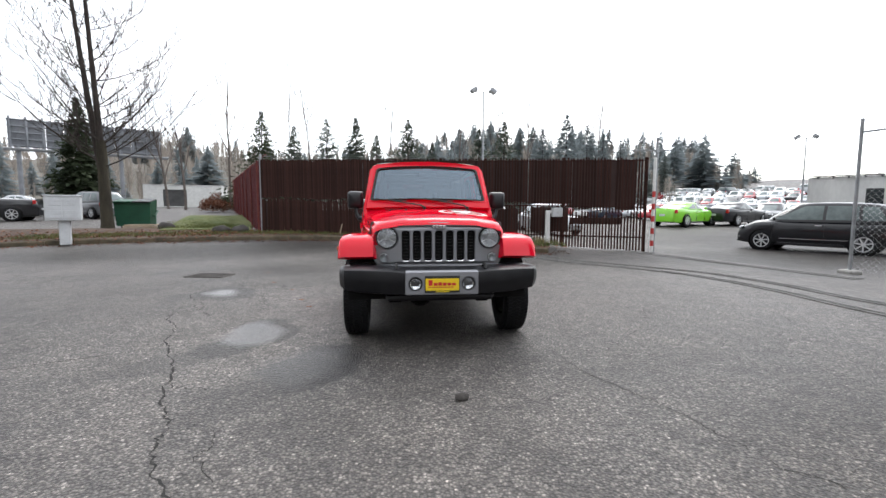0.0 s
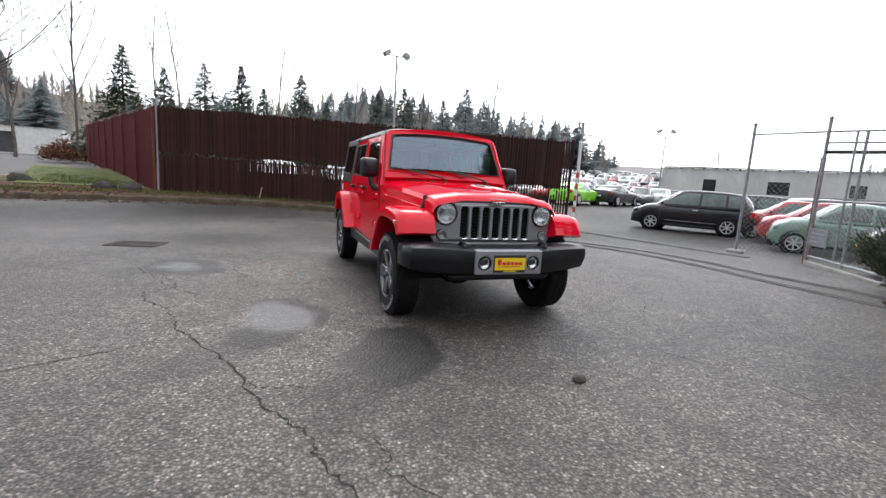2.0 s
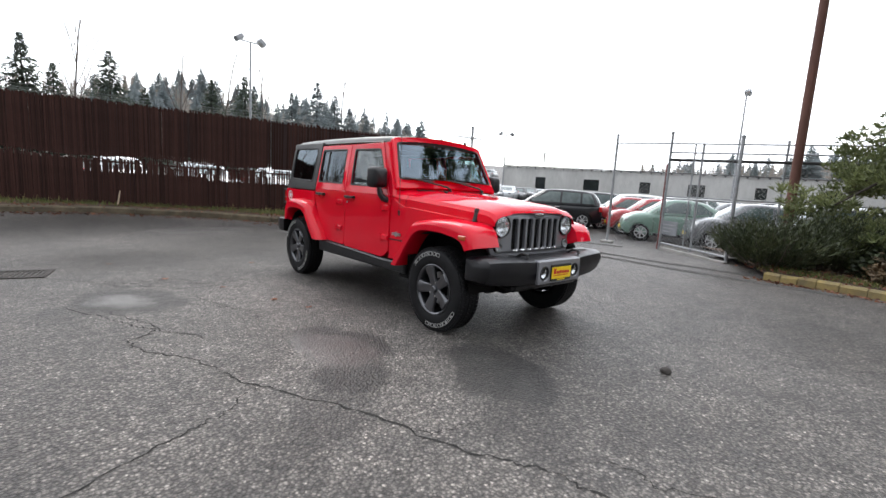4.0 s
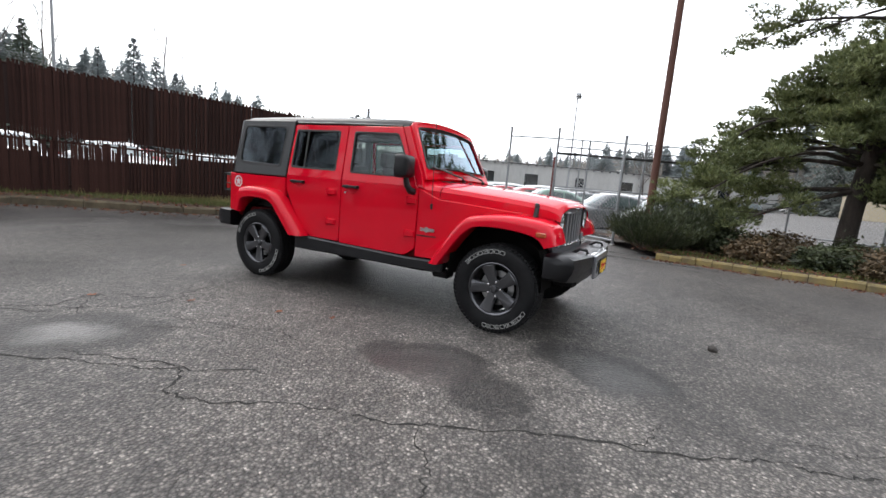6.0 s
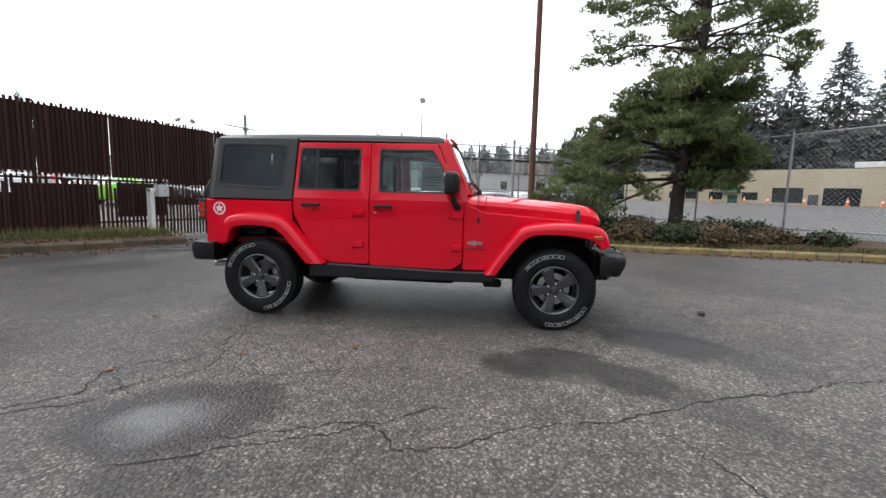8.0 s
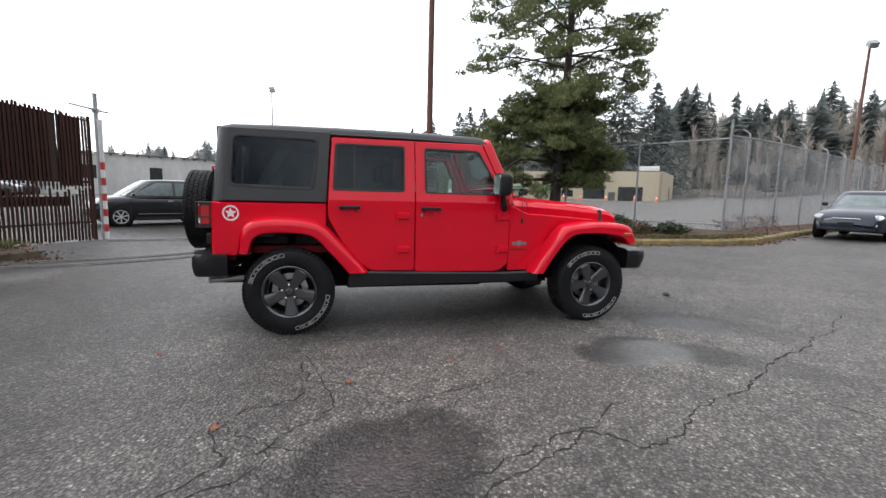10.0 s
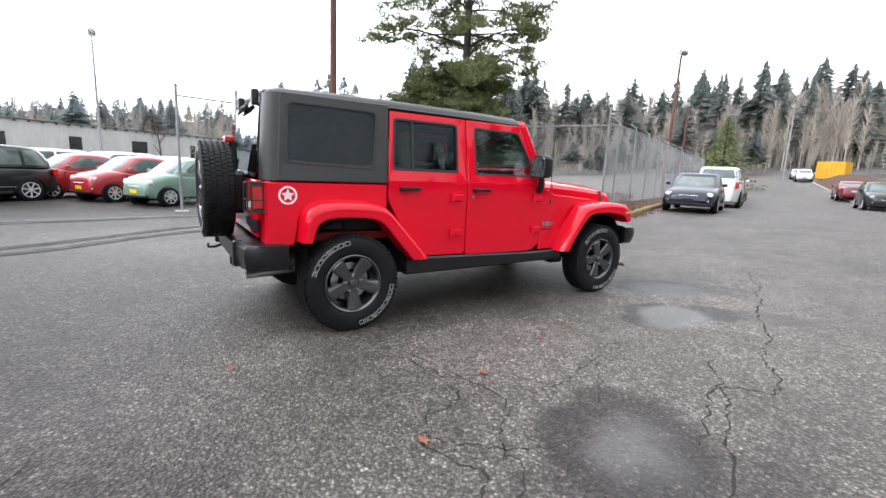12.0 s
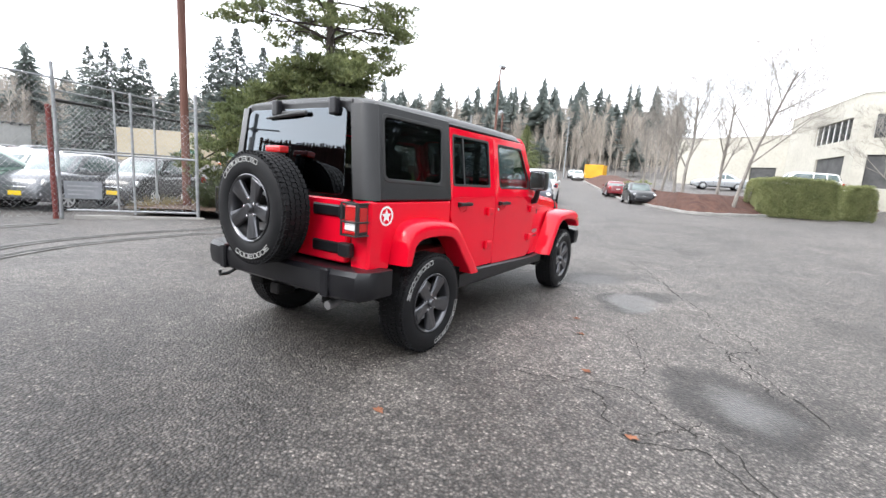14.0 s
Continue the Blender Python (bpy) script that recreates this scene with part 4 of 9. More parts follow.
for i in range(13):
    s = 0.0 if i == 0 else 1.3 + (i - 1) * 2.55
    p = SP + SD * s
    zb = ground_z(p.x, p.y) + 0.12
    if i:
        bm = post_bm(p.x, p.y, zb - 0.1, zb + 2.82, 0.032, cap=False)
        add_tube(bm, [(p.x, p.y, zb + 2.80), (p.x + 0.30 * 0.3, p.y - 0.22 * 0.3, zb + 2.95), (p.x + 0.36, p.y - 0.1, zb + 3.12)], 0.02, 6)
        part("fence_post", bm, GALV, street)
        bm = bmesh.new()
        add_wires(bm, (prev.x, prev.y), (p.x, p.y), max(zb, prev.z) + 0.02, max(zb, prev.z) + 2.8, 0.085 if i < 7 else 0.11, 0.0038)
        part("wire_mesh", bm, LINK, street)["kind"] = "stuff"
        part("top_rail", tube_bm([(prev.x, prev.y, prev.z + 2.80), (p.x, p.y, zb + 2.80)], 0.02, 6), GALV, street)
        part("barbed_wire", tube_bm([(prev.x + 0.3, prev.y - 0.08, prev.z + 3.08), (p.x + 0.3, p.y - 0.08, zb + 3.08)], 0.004, 4), GALV, street)
    prev = Vector((p.x, p.y, zb))

# ---- the red off-road car (front towards -y, axles at y = -1.4735 and 1.4735) ----
AXLE = 1.4735
WHEEL_W, WHEEL_Z = 0.225, 0.388
jeep = thing("off_road_car", "bright red four-door off-road car with black hardtop, parked on asphalt", "car")


def both(name, maker, mat, parent, label="", smooth=False):
    """A part on the near side and its mirror image on the far side."""
    for s in (1, -1):
        bm = maker()
        if s < 0:
            for v in bm.verts:
                v.co.x = -v.co.x
        part(name, bm, mat, parent, label, smooth)


BELT = 1.195


def skin_x(z, base=0.80):
    """Half width of the cabin's skin at height z: upright below the belt, leaning in more and more above."""
    k = max(0.0, z - BELT + 0.05)
    return base - 0.145 * k * smoothstep(0.0, 0.16, k)


def side_plate(outer, holes=(), depth=0.03, proud=0.0, bev=0.005):
    """A panel of the cabin's side, drawn in (y, z)."""
    return plate_bm(outer, holes, depth, bev, lambda u, v, w: Vector((-(skin_x(v) - depth / 2 + proud) + w, u, v)))


# inner body: closes the gaps between the panels
def inner_body():
    bm = bmesh.new()
    sec = [(-0.60, 0.58), (-0.60, 1.18), (2.05, 1.18), (2.05, 0.66), (1.93, 0.66), (1.87, 0.97), (1.20, 0.97), (0.98, 0.72), (0.80, 0.50), (-0.55, 0.50)]
    for s in (-1, 1):
        x0, x1 = s * 0.755, s * 0.70
        add_loft(bm, [[(x0, y, z) for y, z in sec], [(x1, y, z) for y, z in sec]])
    add_box(bm, -0.755, 0.755, -0.6, 0.85, 0.46, 0.52)
    add_box(bm, -0.755, 0.755, 0.85, 2.0, 0.72, 0.78)
    add_box(bm, -0.70, 0.70, -0.66, -0.60, 0.5, 1.2)
    return bm


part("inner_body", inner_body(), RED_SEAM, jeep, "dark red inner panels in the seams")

# doors
FD = round_poly([(-0.588, 0.60), (-0.588, BELT), (0.349, BELT), (0.349, 0.535), (-0.48, 0.525)], [0.03, 0, 0, 0.03, 0.05])
FD_UP = [(-0.572, BELT - 0.004), (0.349, BELT - 0.004), (0.349, 1.755), (-0.31, 1.755)]
FD_WIN = round_poly([(-0.43, 1.275), (0.255, 1.275), (0.262, 1.695), (-0.275, 1.69), (-0.455, 1.37)], [0.03, 0.03, 0.03, 0.03, 0.03])
RD = round_poly([(0.357, 0.545), (0.357, BELT), (1.145, BELT), (1.145, 1.04), (1.03, 0.83), (0.86, 0.62), (0.76, 0.55)], [0.03, 0, 0, 0.03, 0.03, 0.04, 0.03])
RD_UP = [(0.357, BELT - 0.004), (1.145, BELT - 0.004), (1.108, 1.755), (0.357, 1.755)]
RD_WIN = round_poly([(0.455, 1.282), (1.10, 1.285), (1.075, 1.70), (0.452, 1.70)], 0.03)


def door(side, low, up, win, glass_mat, name, hinge_y, handle_y, label):
    d = part(name, side_plate(low), RED, jeep, label)
    pieces = [("window_frame", side_plate(up, [win]), RED, ""), ]
    gasket = side_plate([(p[0], p[1]) for p in grow(win, 0.004)], [grow(win, -0.016)], 0.012, 0.003, 0.002)
    pieces.append(("window_seal", gasket, BLACKINK, ""))
    pane = side_plate(grow(win, -0.006), (), 0.006, -0.012, 0.001)
    pieces.append(("window_pane", pane, glass_mat, ""))
    for z in (1.06, 0.745):
        bm = bmesh.new()
        sec = [(hinge_y - 0.075, z - 0.03), (hinge_y + 0.05, z - 0.033), (hinge_y + 0.05, z + 0.033), (hinge_y - 0.075, z + 0.03)]
        add_loft(bm, [[(-0.80, y, zz) for y, zz in sec], [(-0.822, hinge_y + (y - hinge_y) * 0.86, z + (zz - z) * 0.7) for y, zz in sec]])
        add_tube(bm, [(-0.815, hinge_y + 0.045, z - 0.036), (-0.815, hinge_y + 0.045, z + 0.036)], 0.016, 8)
        pieces.append(("hinge", bm, RED, ""))
    # cupped recess ring and black pull handle
    bm = bmesh.new()
    add_lathe(bm, [(0.052, 0.0), (0.05, 0.004), (0.044, 0.004), (0.036, -0.004)], 20, Matrix.Translation((-0.80, handle_y, 1.105)) @ Matrix.Rotation(radians(-90), 4, "Y") @ Matrix.Diagonal((0.8, 1.25, 1, 1)))
    pieces.append(("handle_recess", bm, RED, ""))
    bm = box_bm(-0.845, -0.815, handle_y - 0.095, handle_y + 0.095, 1.120, 1.148, bev=0.009, seg=2)
    add_box(bm, -0.82, -0.795, handle_y - 0.09, handle_y - 0.06, 1.118, 1.150, bev=0.005)
    add_box(bm, -0.82, -0.795, handle_y + 0.05, handle_y + 0.09, 1.112, 1.150, bev=0.005)
    pieces.append(("handle", bm, PLASTIC, "black pull handle"))
    if name == "front_door":
        pieces.append(("lock", lathe_bm([(0.0, 0.006), (0.011, 0.006), (0.013, 0.0)], 14, Matrix.Translation((-0.80, handle_y + 0.085, 1.07)) @ Matrix.Rotation(radians(-90), 4, "Y")), STEEL, ""))
    for nm, bm, mt, lb in pieces:
        if side < 0:
            for v in bm.verts:
                v.co.x = -v.co.x
        o = part(nm, bm, mt, d, lb)
        if nm == "window_pane":
            o.visible_shadow = False
    if side < 0:
        for v in d.data.vertices:
            v.co.x = -v.co.x
        d.data.flip_normals()
    return d


def grow(loop, d):
    """A loop moved outwards by d (inwards where negative), from its middle."""
    cx, cy = sum(p[0] for p in loop) / len(loop), sum(p[1] for p in loop) / len(loop)
    hx = max(abs(p[0] - cx) for p in loop)
    hy = max(abs(p[1] - cy) for p in loop)
    return [(cx + (p[0] - cx) * (hx + d) / hx, cy + (p[1] - cy) * (hy + d) / hy) for p in loop]


for s in (1, -1):
    door(s, FD, FD_UP, FD_WIN, WINDOW, "front_door", -0.515, 0.205, "red front door with clear window")
    door(s, RD, RD_UP, RD_WIN, TINTED, "rear_door", 0.48, 0.955, "red rear door with tinted window")
# windshield posts between the front doors and the glass
both("windshield_post", lambda: side_plate([(-0.640, 1.19), (-0.578, 1.19), (-0.318, 1.757), (-0.386, 1.762), (-0.600, 1.31)], (), 0.05, -0.004, 0.004), RED, jeep)
# divider bar in the rear door's window
both("window_bar", lambda: side_plate([(0.900, 1.29), (0.922, 1.29), (0.918, 1.695), (0.896, 1.695)], (), 0.008, -0.004, 0.001), BLACKINK, jeep)

# rear quarter panels
QUARTER = round_poly([(1.16, 1.16), (2.085, 1.16), (2.10, 0.70), (1.90, 0.70), (1.86, 0.93), (1.78, 0.965), (1.28, 0.965), (1.16, 0.86)], [0, 0.0, 0.05, 0.02, 0.05, 0.05, 0.05, 0])
both("rear_quarter_panel", lambda: side_plate(QUARTER, (), 0.035, 0.002, 0.008), RED, jeep)
# cowl side panels between door and front wheel
COWL = [(-0.593, 0.53), (-0.593, 1.195), (-0.66, 1.155), (-0.80, 1.098), (-0.90, 1.093), (-1.0, 1.086), (-1.16, 1.075), (-1.35, 1.062), (-1.55, 1.048), (-1.72, 1.036), (-1.855, 1.026), (-1.855, 0.93), (-1.72, 0.94), (-1.55, 0.945), (-1.35, 0.945), (-1.16, 0.86), (-0.98, 0.70), (-0.86, 0.53)]


def cowl_x(y):
    """Half width of the front body below the hood crease."""
    return 0.792 - 0.022 * smoothstep(-0.6, -0.85, y) - 0.155 * max(0.0, (-0.85 - y) / 1.0) ** 1.15
both("cowl_side_panel", lambda: plate_bm(COWL, (), 0.03, 0.006, lambda u, v, w: Vector((-(cowl_x(u) - 0.015 - 0.10 * max(0, v - 1.10)) + w, u, v))), RED, jeep)


# hood and front body
def hood_section(y):
    """Half outline (x, z) of the hood at y, from the centre outwards."""
    t = (y + 0.80) / -1.08
    w = 0.742 - 0.125 * t
    top = 1.268 - 0.062 * t - 0.02 * t * t
    low = 1.100 - 0.075 * t
    pts = [(0.0, top), (w * 0.45, top - 0.006), (w * 0.60, top - 0.010), (w * 0.66, top - 0.022), (w * 0.86, top - 0.040), (w * 0.955, top - 0.062), (w, top - 0.10), (w + 0.004, low)]
    return pts


def hood():
    bm = bmesh.new()
    ys = [-0.805, -0.95, -1.15, -1.35, -1.55, -1.70, -1.80, -1.86, -1.895, -1.912]
    drop = {-1.80: 0.004, -1.86: 0.012, -1.895: 0.030, -1.912: 0.058}
    rings = []
    for y in ys:
        pts = hood_section(y)
        pts = [(x, max(z - drop.get(y, 0) * (1.0 if x < 0.62 else 0.5), pts[-1][1] - 0.02)) for x, z in pts]
        rings.append([(-x, y, z) for x, z in reversed(pts)] + [(x, y, z) for x, z in pts[1:]])
    add_loft(bm, rings, closed=False)
    return bm


part("hood", hood(), RED, jeep, "red hood with raised centre", True, 30)


def cowl_top():
    bm = bmesh.new()
    rings = []
    for y, dz in ((-0.50, 0.055), (-0.60, 0.045), (-0.66, 0.006), (-0.798, 0.0)):
        pts = hood_section(-0.805)
        k = 1.0 + 0.045 * (y + 0.80) / 0.2
        rings.append([(-x * k, y, z + dz * (1 if z > 1.15 else 0)) for x, z in reversed(pts)] + [(x * k, y, z + dz * (1 if z > 1.15 else 0)) for x, z in pts[1:]])
    add_loft(bm, rings, closed=False)
    return bm


part("cowl", cowl_top(), RED, jeep, "", True, 30)
# vents in the cowl, below the glass
for x in (-0.42, -0.14, 0.14, 0.42):
    bm = bmesh.new()
    for k in range(5):
        add_box(bm, x - 0.10, x + 0.10, -0.765 + k * 0.018, -0.757 + k * 0.018, 1.259, 1.269)
    part("cowl_vent", bm, BLACKINK, jeep)
# washer jets
for x in (-0.28, 0.28):
    part("washer_jet", box_bm(x - 0.018, x + 0.018, -0.90, -0.87, 1.250, 1.270, bev=0.005), PLASTIC, jeep)


def inner_fender():
    bm = bmesh.new()
    ys = [-1.0, -1.2, -1.45, -1.7, -1.86]
    rings = []
    for y in ys:
        t = (y + 0.80) / -1.08
        w = 0.715 - 0.105 * t
        low = 1.100 - 0.075 * t
        rings.append([(-w, y, low + 0.004), (-w + 0.03, y, low + 0.004), (-w + 0.05, y, 0.93), (-w + 0.015, y, 0.93)])
    add_loft(bm, rings)
    return bm


both("inner_fender", inner_fender, RED, jeep)
# engine bay block and wheel wells, dark
part("engine_bay", box_bm(-0.52, 0.52, -1.80, -0.66, 0.52, 1.10, bev=0.03), DARK, jeep)


# grille
def grille():
    outer = round_poly([(-0.535, 0.695), (0.535, 0.695), (0.615, 0.78), (0.620, 0.97), (0.592, 1.095), (0.45, 1.134), (0.0, 1.150), (-0.45, 1.134), (-0.592, 1.095), (-0.620, 0.97), (-0.615, 0.78)],
                       [0.05, 0.05, 0.06, 0.05, 0.07, 0.1, 0.1, 0.1, 0.07, 0.05, 0.06])
    holes = []
    for k in range(7):
        x = (k - 3) * 0.1035
        holes.append(round_poly([(x - 0.037, 0.782), (x + 0.037, 0.782), (x + 0.037, 1.066), (x - 0.037, 1.066)], 0.028, 5))
    for s in (-1, 1):
        holes.append(circle_pts(s * 0.487, 1.0, 0.105, 32))
        holes.append(circle_pts(s * 0.515, 0.812, 0.046, 20))
    return plate_bm(outer, holes, 0.036, 0.006, lambda u, v, w: Vector((u, -1.890 + w + 0.055 * (u / 0.62) ** 2 + 0.02 * (v - 0.95), v)))


part("grille", grille(), GRILLE, jeep, "silver-grey seven-slot grille", True, 35)
part("grille_backing", box_bm(-0.40, 0.40, -1.835, -1.82, 0.74, 1.10), DARK, jeep)
for k in range(7):
    x = (k - 3) * 0.1035
    bm = bmesh.new()
    for z in range(9):
        add_box(bm, x - 0.034, x + 0.034, -1.862, -1.856, 0.80 + z * 0.03, 0.803 + z * 0.03)
    part("slot_mesh", bm, BLACKINK, jeep)
    part("slot_lip", tube_bm([(x - 0.024, -1.908, 0.781), (x, -1.914, 0.778), (x + 0.024, -1.908, 0.781)], 0.007, 6), CHROME, jeep)

# round headlights
for s in (-1, 1):
    m = Matrix.Translation((s * 0.487, -1.868, 1.0)) @ Matrix.Rotation(radians(90), 4, "X")
    hl = part("headlight", lathe_bm([(0.104, 0.024), (0.098, 0.036), (0.090, 0.030), (0.088, 0.0)], 36, m), BLACKINK, jeep, "round headlight")
    part("reflector", lathe_bm([(0.090, 0.022), (0.075, -0.012), (0.05, -0.035), (0.0, -0.045)], 36, m), REFLECTOR, hl, "", True)
    part("bulb_shield", lathe_bm([(0.0, 0.012), (0.018, 0.010), (0.024, 0.0), (0.024, -0.03)], 20, m), STEEL, hl, "", True)
    bm = bmesh.new()
    for a in (90, 210, 330):
        p = m @ Vector((0.088 * math.cos(radians(a)), 0.088 * math.sin(radians(a)), 0.01))
        add_tube(bm, [p, m @ Vector((0.022 * math.cos(radians(a)), 0.022 * math.sin(radians(a)), 0.002))], 0.006, 6)
    part("bulb_support", bm, STEEL, hl)
    ln = part("lens", lathe_bm([(0.092, 0.030), (0.075, 0.040), (0.045, 0.047), (0.0, 0.050)], 36, m), LAMP_CLEAR, hl, "", True)
    ln.visible_shadow = False
    m2 = Matrix.Translation((s * 0.515, -1.868, 0.812)) @ Matrix.Rotation(radians(90), 4, "X")
    ind = part("turn_signal", lathe_bm([(0.046, 0.020), (0.040, 0.026), (0.034, 0.016), (0.02, 0.0), (0.0, -0.004)], 24, m2), GALV, jeep, "round clear turn signal", True)
    part("lens", lathe_bm([(0.040, 0.022), (0.02, 0.027), (0.0, 0.028)], 24, m2), LAMP_CLEAR, ind, "", True).visible_shadow = False
# maker's mark as a plain raised bar
bm = bmesh.new()
for k, w in ((-0.05, 0.022), (-0.018, 0.026), (0.016, 0.026), (0.050, 0.028)):
    add_box(bm, k - w / 2, k + w / 2, -1.922, -1.904, 1.092, 1.118, bev=0.003)
part("badge", bm, CHROME, jeep)


# flares
def flare(outer, inner, x_in, n=26, x_lip=0.935, flip=False):
    """Wheel-arch flare: a rounded strip between an outer and an inner arch line, drawn in (y, z)."""
    O, I = smooth_path([(0, *p) for p in outer], n), smooth_path([(0, *p) for p in inner], n)
    bm = bmesh.new()
    rings = []
    for i in range(n):
        o, k = O[i], I[i]
        mid = o.lerp(k, 0.35)
        xi = x_in(o.y) if callable(x_in) else x_in
        up = (o - k).normalized()
        rings.append([(-xi, o.y + up.y * 0.012, o.z + up.z * 0.012), (-x_lip + 0.09, o.y + up.y * 0.006, o.z + up.z * 0.006), (-x_lip + 0.03, *(o - up * 0.006).yz), (-x_lip + 0.008, *o.lerp(k, 0.22).yz),
                      (-x_lip, *o.lerp(k, 0.5).yz), (-x_lip + 0.004, *o.lerp(k, 0.94).yz), (-x_lip + 0.012, *k.yz), (-x_lip + 0.05, *k.yz), (-xi + 0.03, k.y, k.z)])
    add_loft(bm, rings)
    return bm


F_OUT = [(-0.815, 0.515), (-0.91, 0.66), (-1.02, 0.82), (-1.12, 0.945), (-1.22, 0.99), (-1.52, 1.022), (-1.82, 1.005), (-1.92, 0.945), (-1.965, 0.83)]
F_IN = [(-0.925, 0.515), (-1.02, 0.66), (-1.10, 0.77), (-1.18, 0.855), (-1.28, 0.905), (-1.50, 0.915), (-1.72, 0.895), (-1.82, 0.86), (-1.875, 0.80)]
R_OUT = [(0.80, 0.55), (0.93, 0.70), (1.05, 0.83), (1.16, 0.945), (1.27, 1.005), (1.50, 1.03), (1.72, 1.02), (1.84, 0.95), (1.875, 0.73)]
R_IN = [(0.965, 0.55), (1.06, 0.66), (1.14, 0.75), (1.22, 0.84), (1.32, 0.895), (1.50, 0.91), (1.68, 0.90), (1.76, 0.85), (1.80, 0.73)]
both("front_flare", lambda: flare(F_OUT, F_IN, lambda y: 0.76 if y > -1.1 else 0.76 - 0.15 * min(1, (-1.1 - y) / 0.6)), RED, jeep, "red wheel-arch flare", True)
both("rear_flare", lambda: flare(R_OUT, R_IN, 0.78), RED, jeep, "red wheel-arch flare", True)
# amber marker on the flare's front
both("side_marker", lambda: box_bm(-0.945, -0.925, -1.885, -1.80, 0.885, 0.925, bev=0.008), LAMP_AMBER, jeep)


def arch_liner(y0, y1, zt):
    bm = bmesh.new()
    rings = []
    for x in (-0.84, -0.5):
        ring = []
        for k in range(13):
            a = math.pi * k / 12
            ring.append((x, (y0 + y1) / 2 - math.cos(a) * (y1 - y0) / 2, 0.42 + (zt - 0.42) * math.sin(a) ** 0.5))
        rings.append(ring)
    add_loft(bm, rings, closed=False)
    a = [bm.verts.new((-0.5, v[1], v[2])) for v in rings[1]]
    bm.faces.new(a)
    return bm


both("arch_liner", lambda: arch_liner(-1.87, -0.99, 0.905), DARK, jeep)
both("arch_liner", lambda: arch_liner(1.0, 1.83, 0.895), DARK, jeep)

# windshield frame and glass, leaning back
WS_LO, WS_HI = Vector((0, -0.635, 1.265)), Vector((0, -0.355, 1.845))


def ws_place(u, v, w):
    d = (WS_HI - WS_LO)
    n = Vector((0, -d.z, d.y)).normalized()
    p = WS_LO + d * (v - 0.062 * v * v * (u / 0.68) ** 2 - 0.012 * v)
    return Vector((u, p.y, p.z)) + n * (w + 0.035 * (1 - (u / 0.72) ** 2))


WS_FRAME = round_poly([(-0.755, 0.0), (0.755, 0.0), (0.675, 1.0), (-0.675, 1.0)], [0.02, 0.02, 0.08, 0.08], 5)
WS_FRAME = [p for a, b in zip(WS_FRAME, WS_FRAME[1:] + WS_FRAME[:1]) for p in ([a] + [tuple(Vector(a).lerp(Vector(b), k / 8)) for k in range(1, 8)] if (Vector(a) - Vector(b)).length > 0.4 else [a])]
WS_OPEN = round_poly([(-0.695, 0.165), (0.695, 0.165), (0.620, 0.885), (-0.620, 0.885)], 0.045, 5)
WS_OPEN = [p for a, b in zip(WS_OPEN, WS_OPEN[1:] + WS_OPEN[:1]) for p in ([a] + [tuple(Vector(a).lerp(Vector(b), k / 8)) for k in range(1, 8)] if (Vector(a) - Vector(b)).length > 0.4 else [a])]
wsf = part("windshield_frame", plate_bm(WS_FRAME, [WS_OPEN], 0.05, 0.012, lambda u, v, w: ws_place(u, v, w)), RED, jeep, "red windshield surround")


def ws_glass():
    bm = bmesh.new()
    g = [[bm.verts.new(ws_place((-0.70 + 0.076 * r / 6) * (1 - 2 * c / 12), 0.16 + 0.73 * r / 6, 0.008)) for c in range(13)] for r in range(7)]
    for a, b in zip(g, g[1:]):
        ring_faces(bm, a, b, False)
    return bm


part("windshield_glass", ws_glass(), WINDSHIELD, wsf, "", True).visible_shadow = False
part("windshield_seal", plate_bm(grow([(p[0], p[1] * 1.0) for p in WS_OPEN], 0.006), [grow(WS_OPEN, -0.018)], 0.008, 0.002, lambda u, v, w: ws_place(u, v, w + 0.024)), BLACKINK, wsf)
# mirror inside, sticker, wipers
part("inside_mirror", box_bm(-0.11, 0.11, -0.44, -0.41, 1.66, 1.72, bev=0.012), CABIN, jeep)
for x0, x1 in ((-0.05, -0.58), (0.47, -0.02)):
    bm = bmesh.new()
    piv, tip = Vector((x0, -0.70, 1.285)), Vector((x1 + 0.1, -0.655, 1.375))
    add_tube(bm, [piv, piv + Vector((-0.05, 0.0, 0.03)), tip], [0.012, 0.010, 0.006], 6)
    b0, b1 = tip + Vector((0.22, -0.006, -0.012)), tip + Vector((-0.20, 0.0, 0.018))
    add_tube(bm, [b0, tip, b1], [0.006, 0.009, 0.006], 6)
    add_tube(bm, [piv + Vector((0, 0, -0.04)), piv + Vector((0, 0, 0.012))], 0.018, 8)
    part("wiper", bm, BLACKINK, jeep)

# hardtop
HT = round_poly([(1.155, 1.17), (2.020, 1.17), (1.972, 1.80), (1.118, 1.80)], [0.0, 0.0, 0.02, 0.0], 4)
HT_WIN = round_poly([(1.272, 1.285), (1.955, 1.305), (1.928, 1.735), (1.225, 1.728)], 0.05, 5)
hardtop = part("hardtop", side_plate(HT, [HT_WIN], 0.04, 0.004, 0.008), HARDTOP, jeep, "matt black textured hardtop")
bm = side_plate(HT, [HT_WIN], 0.04, 0.004, 0.008)
for v in bm.verts:
    v.co.x = -v.co.x
part("hardtop_side", bm, HARDTOP, hardtop)
for s in (1, -1):
    for nm, bmm, mt in (("window_seal", side_plate(grow(HT_WIN, 0.012), [grow(HT_WIN, -0.014)], 0.014, 0.008, 0.004), BLACKINK), ("window_pane", side_plate(grow(HT_WIN, -0.004), (), 0.006, -0.004, 0.001), TINTED)):
        if s < 0:
            for v in bmm.verts:
                v.co.x = -v.co.x
        part(nm, bmm, mt, hardtop)


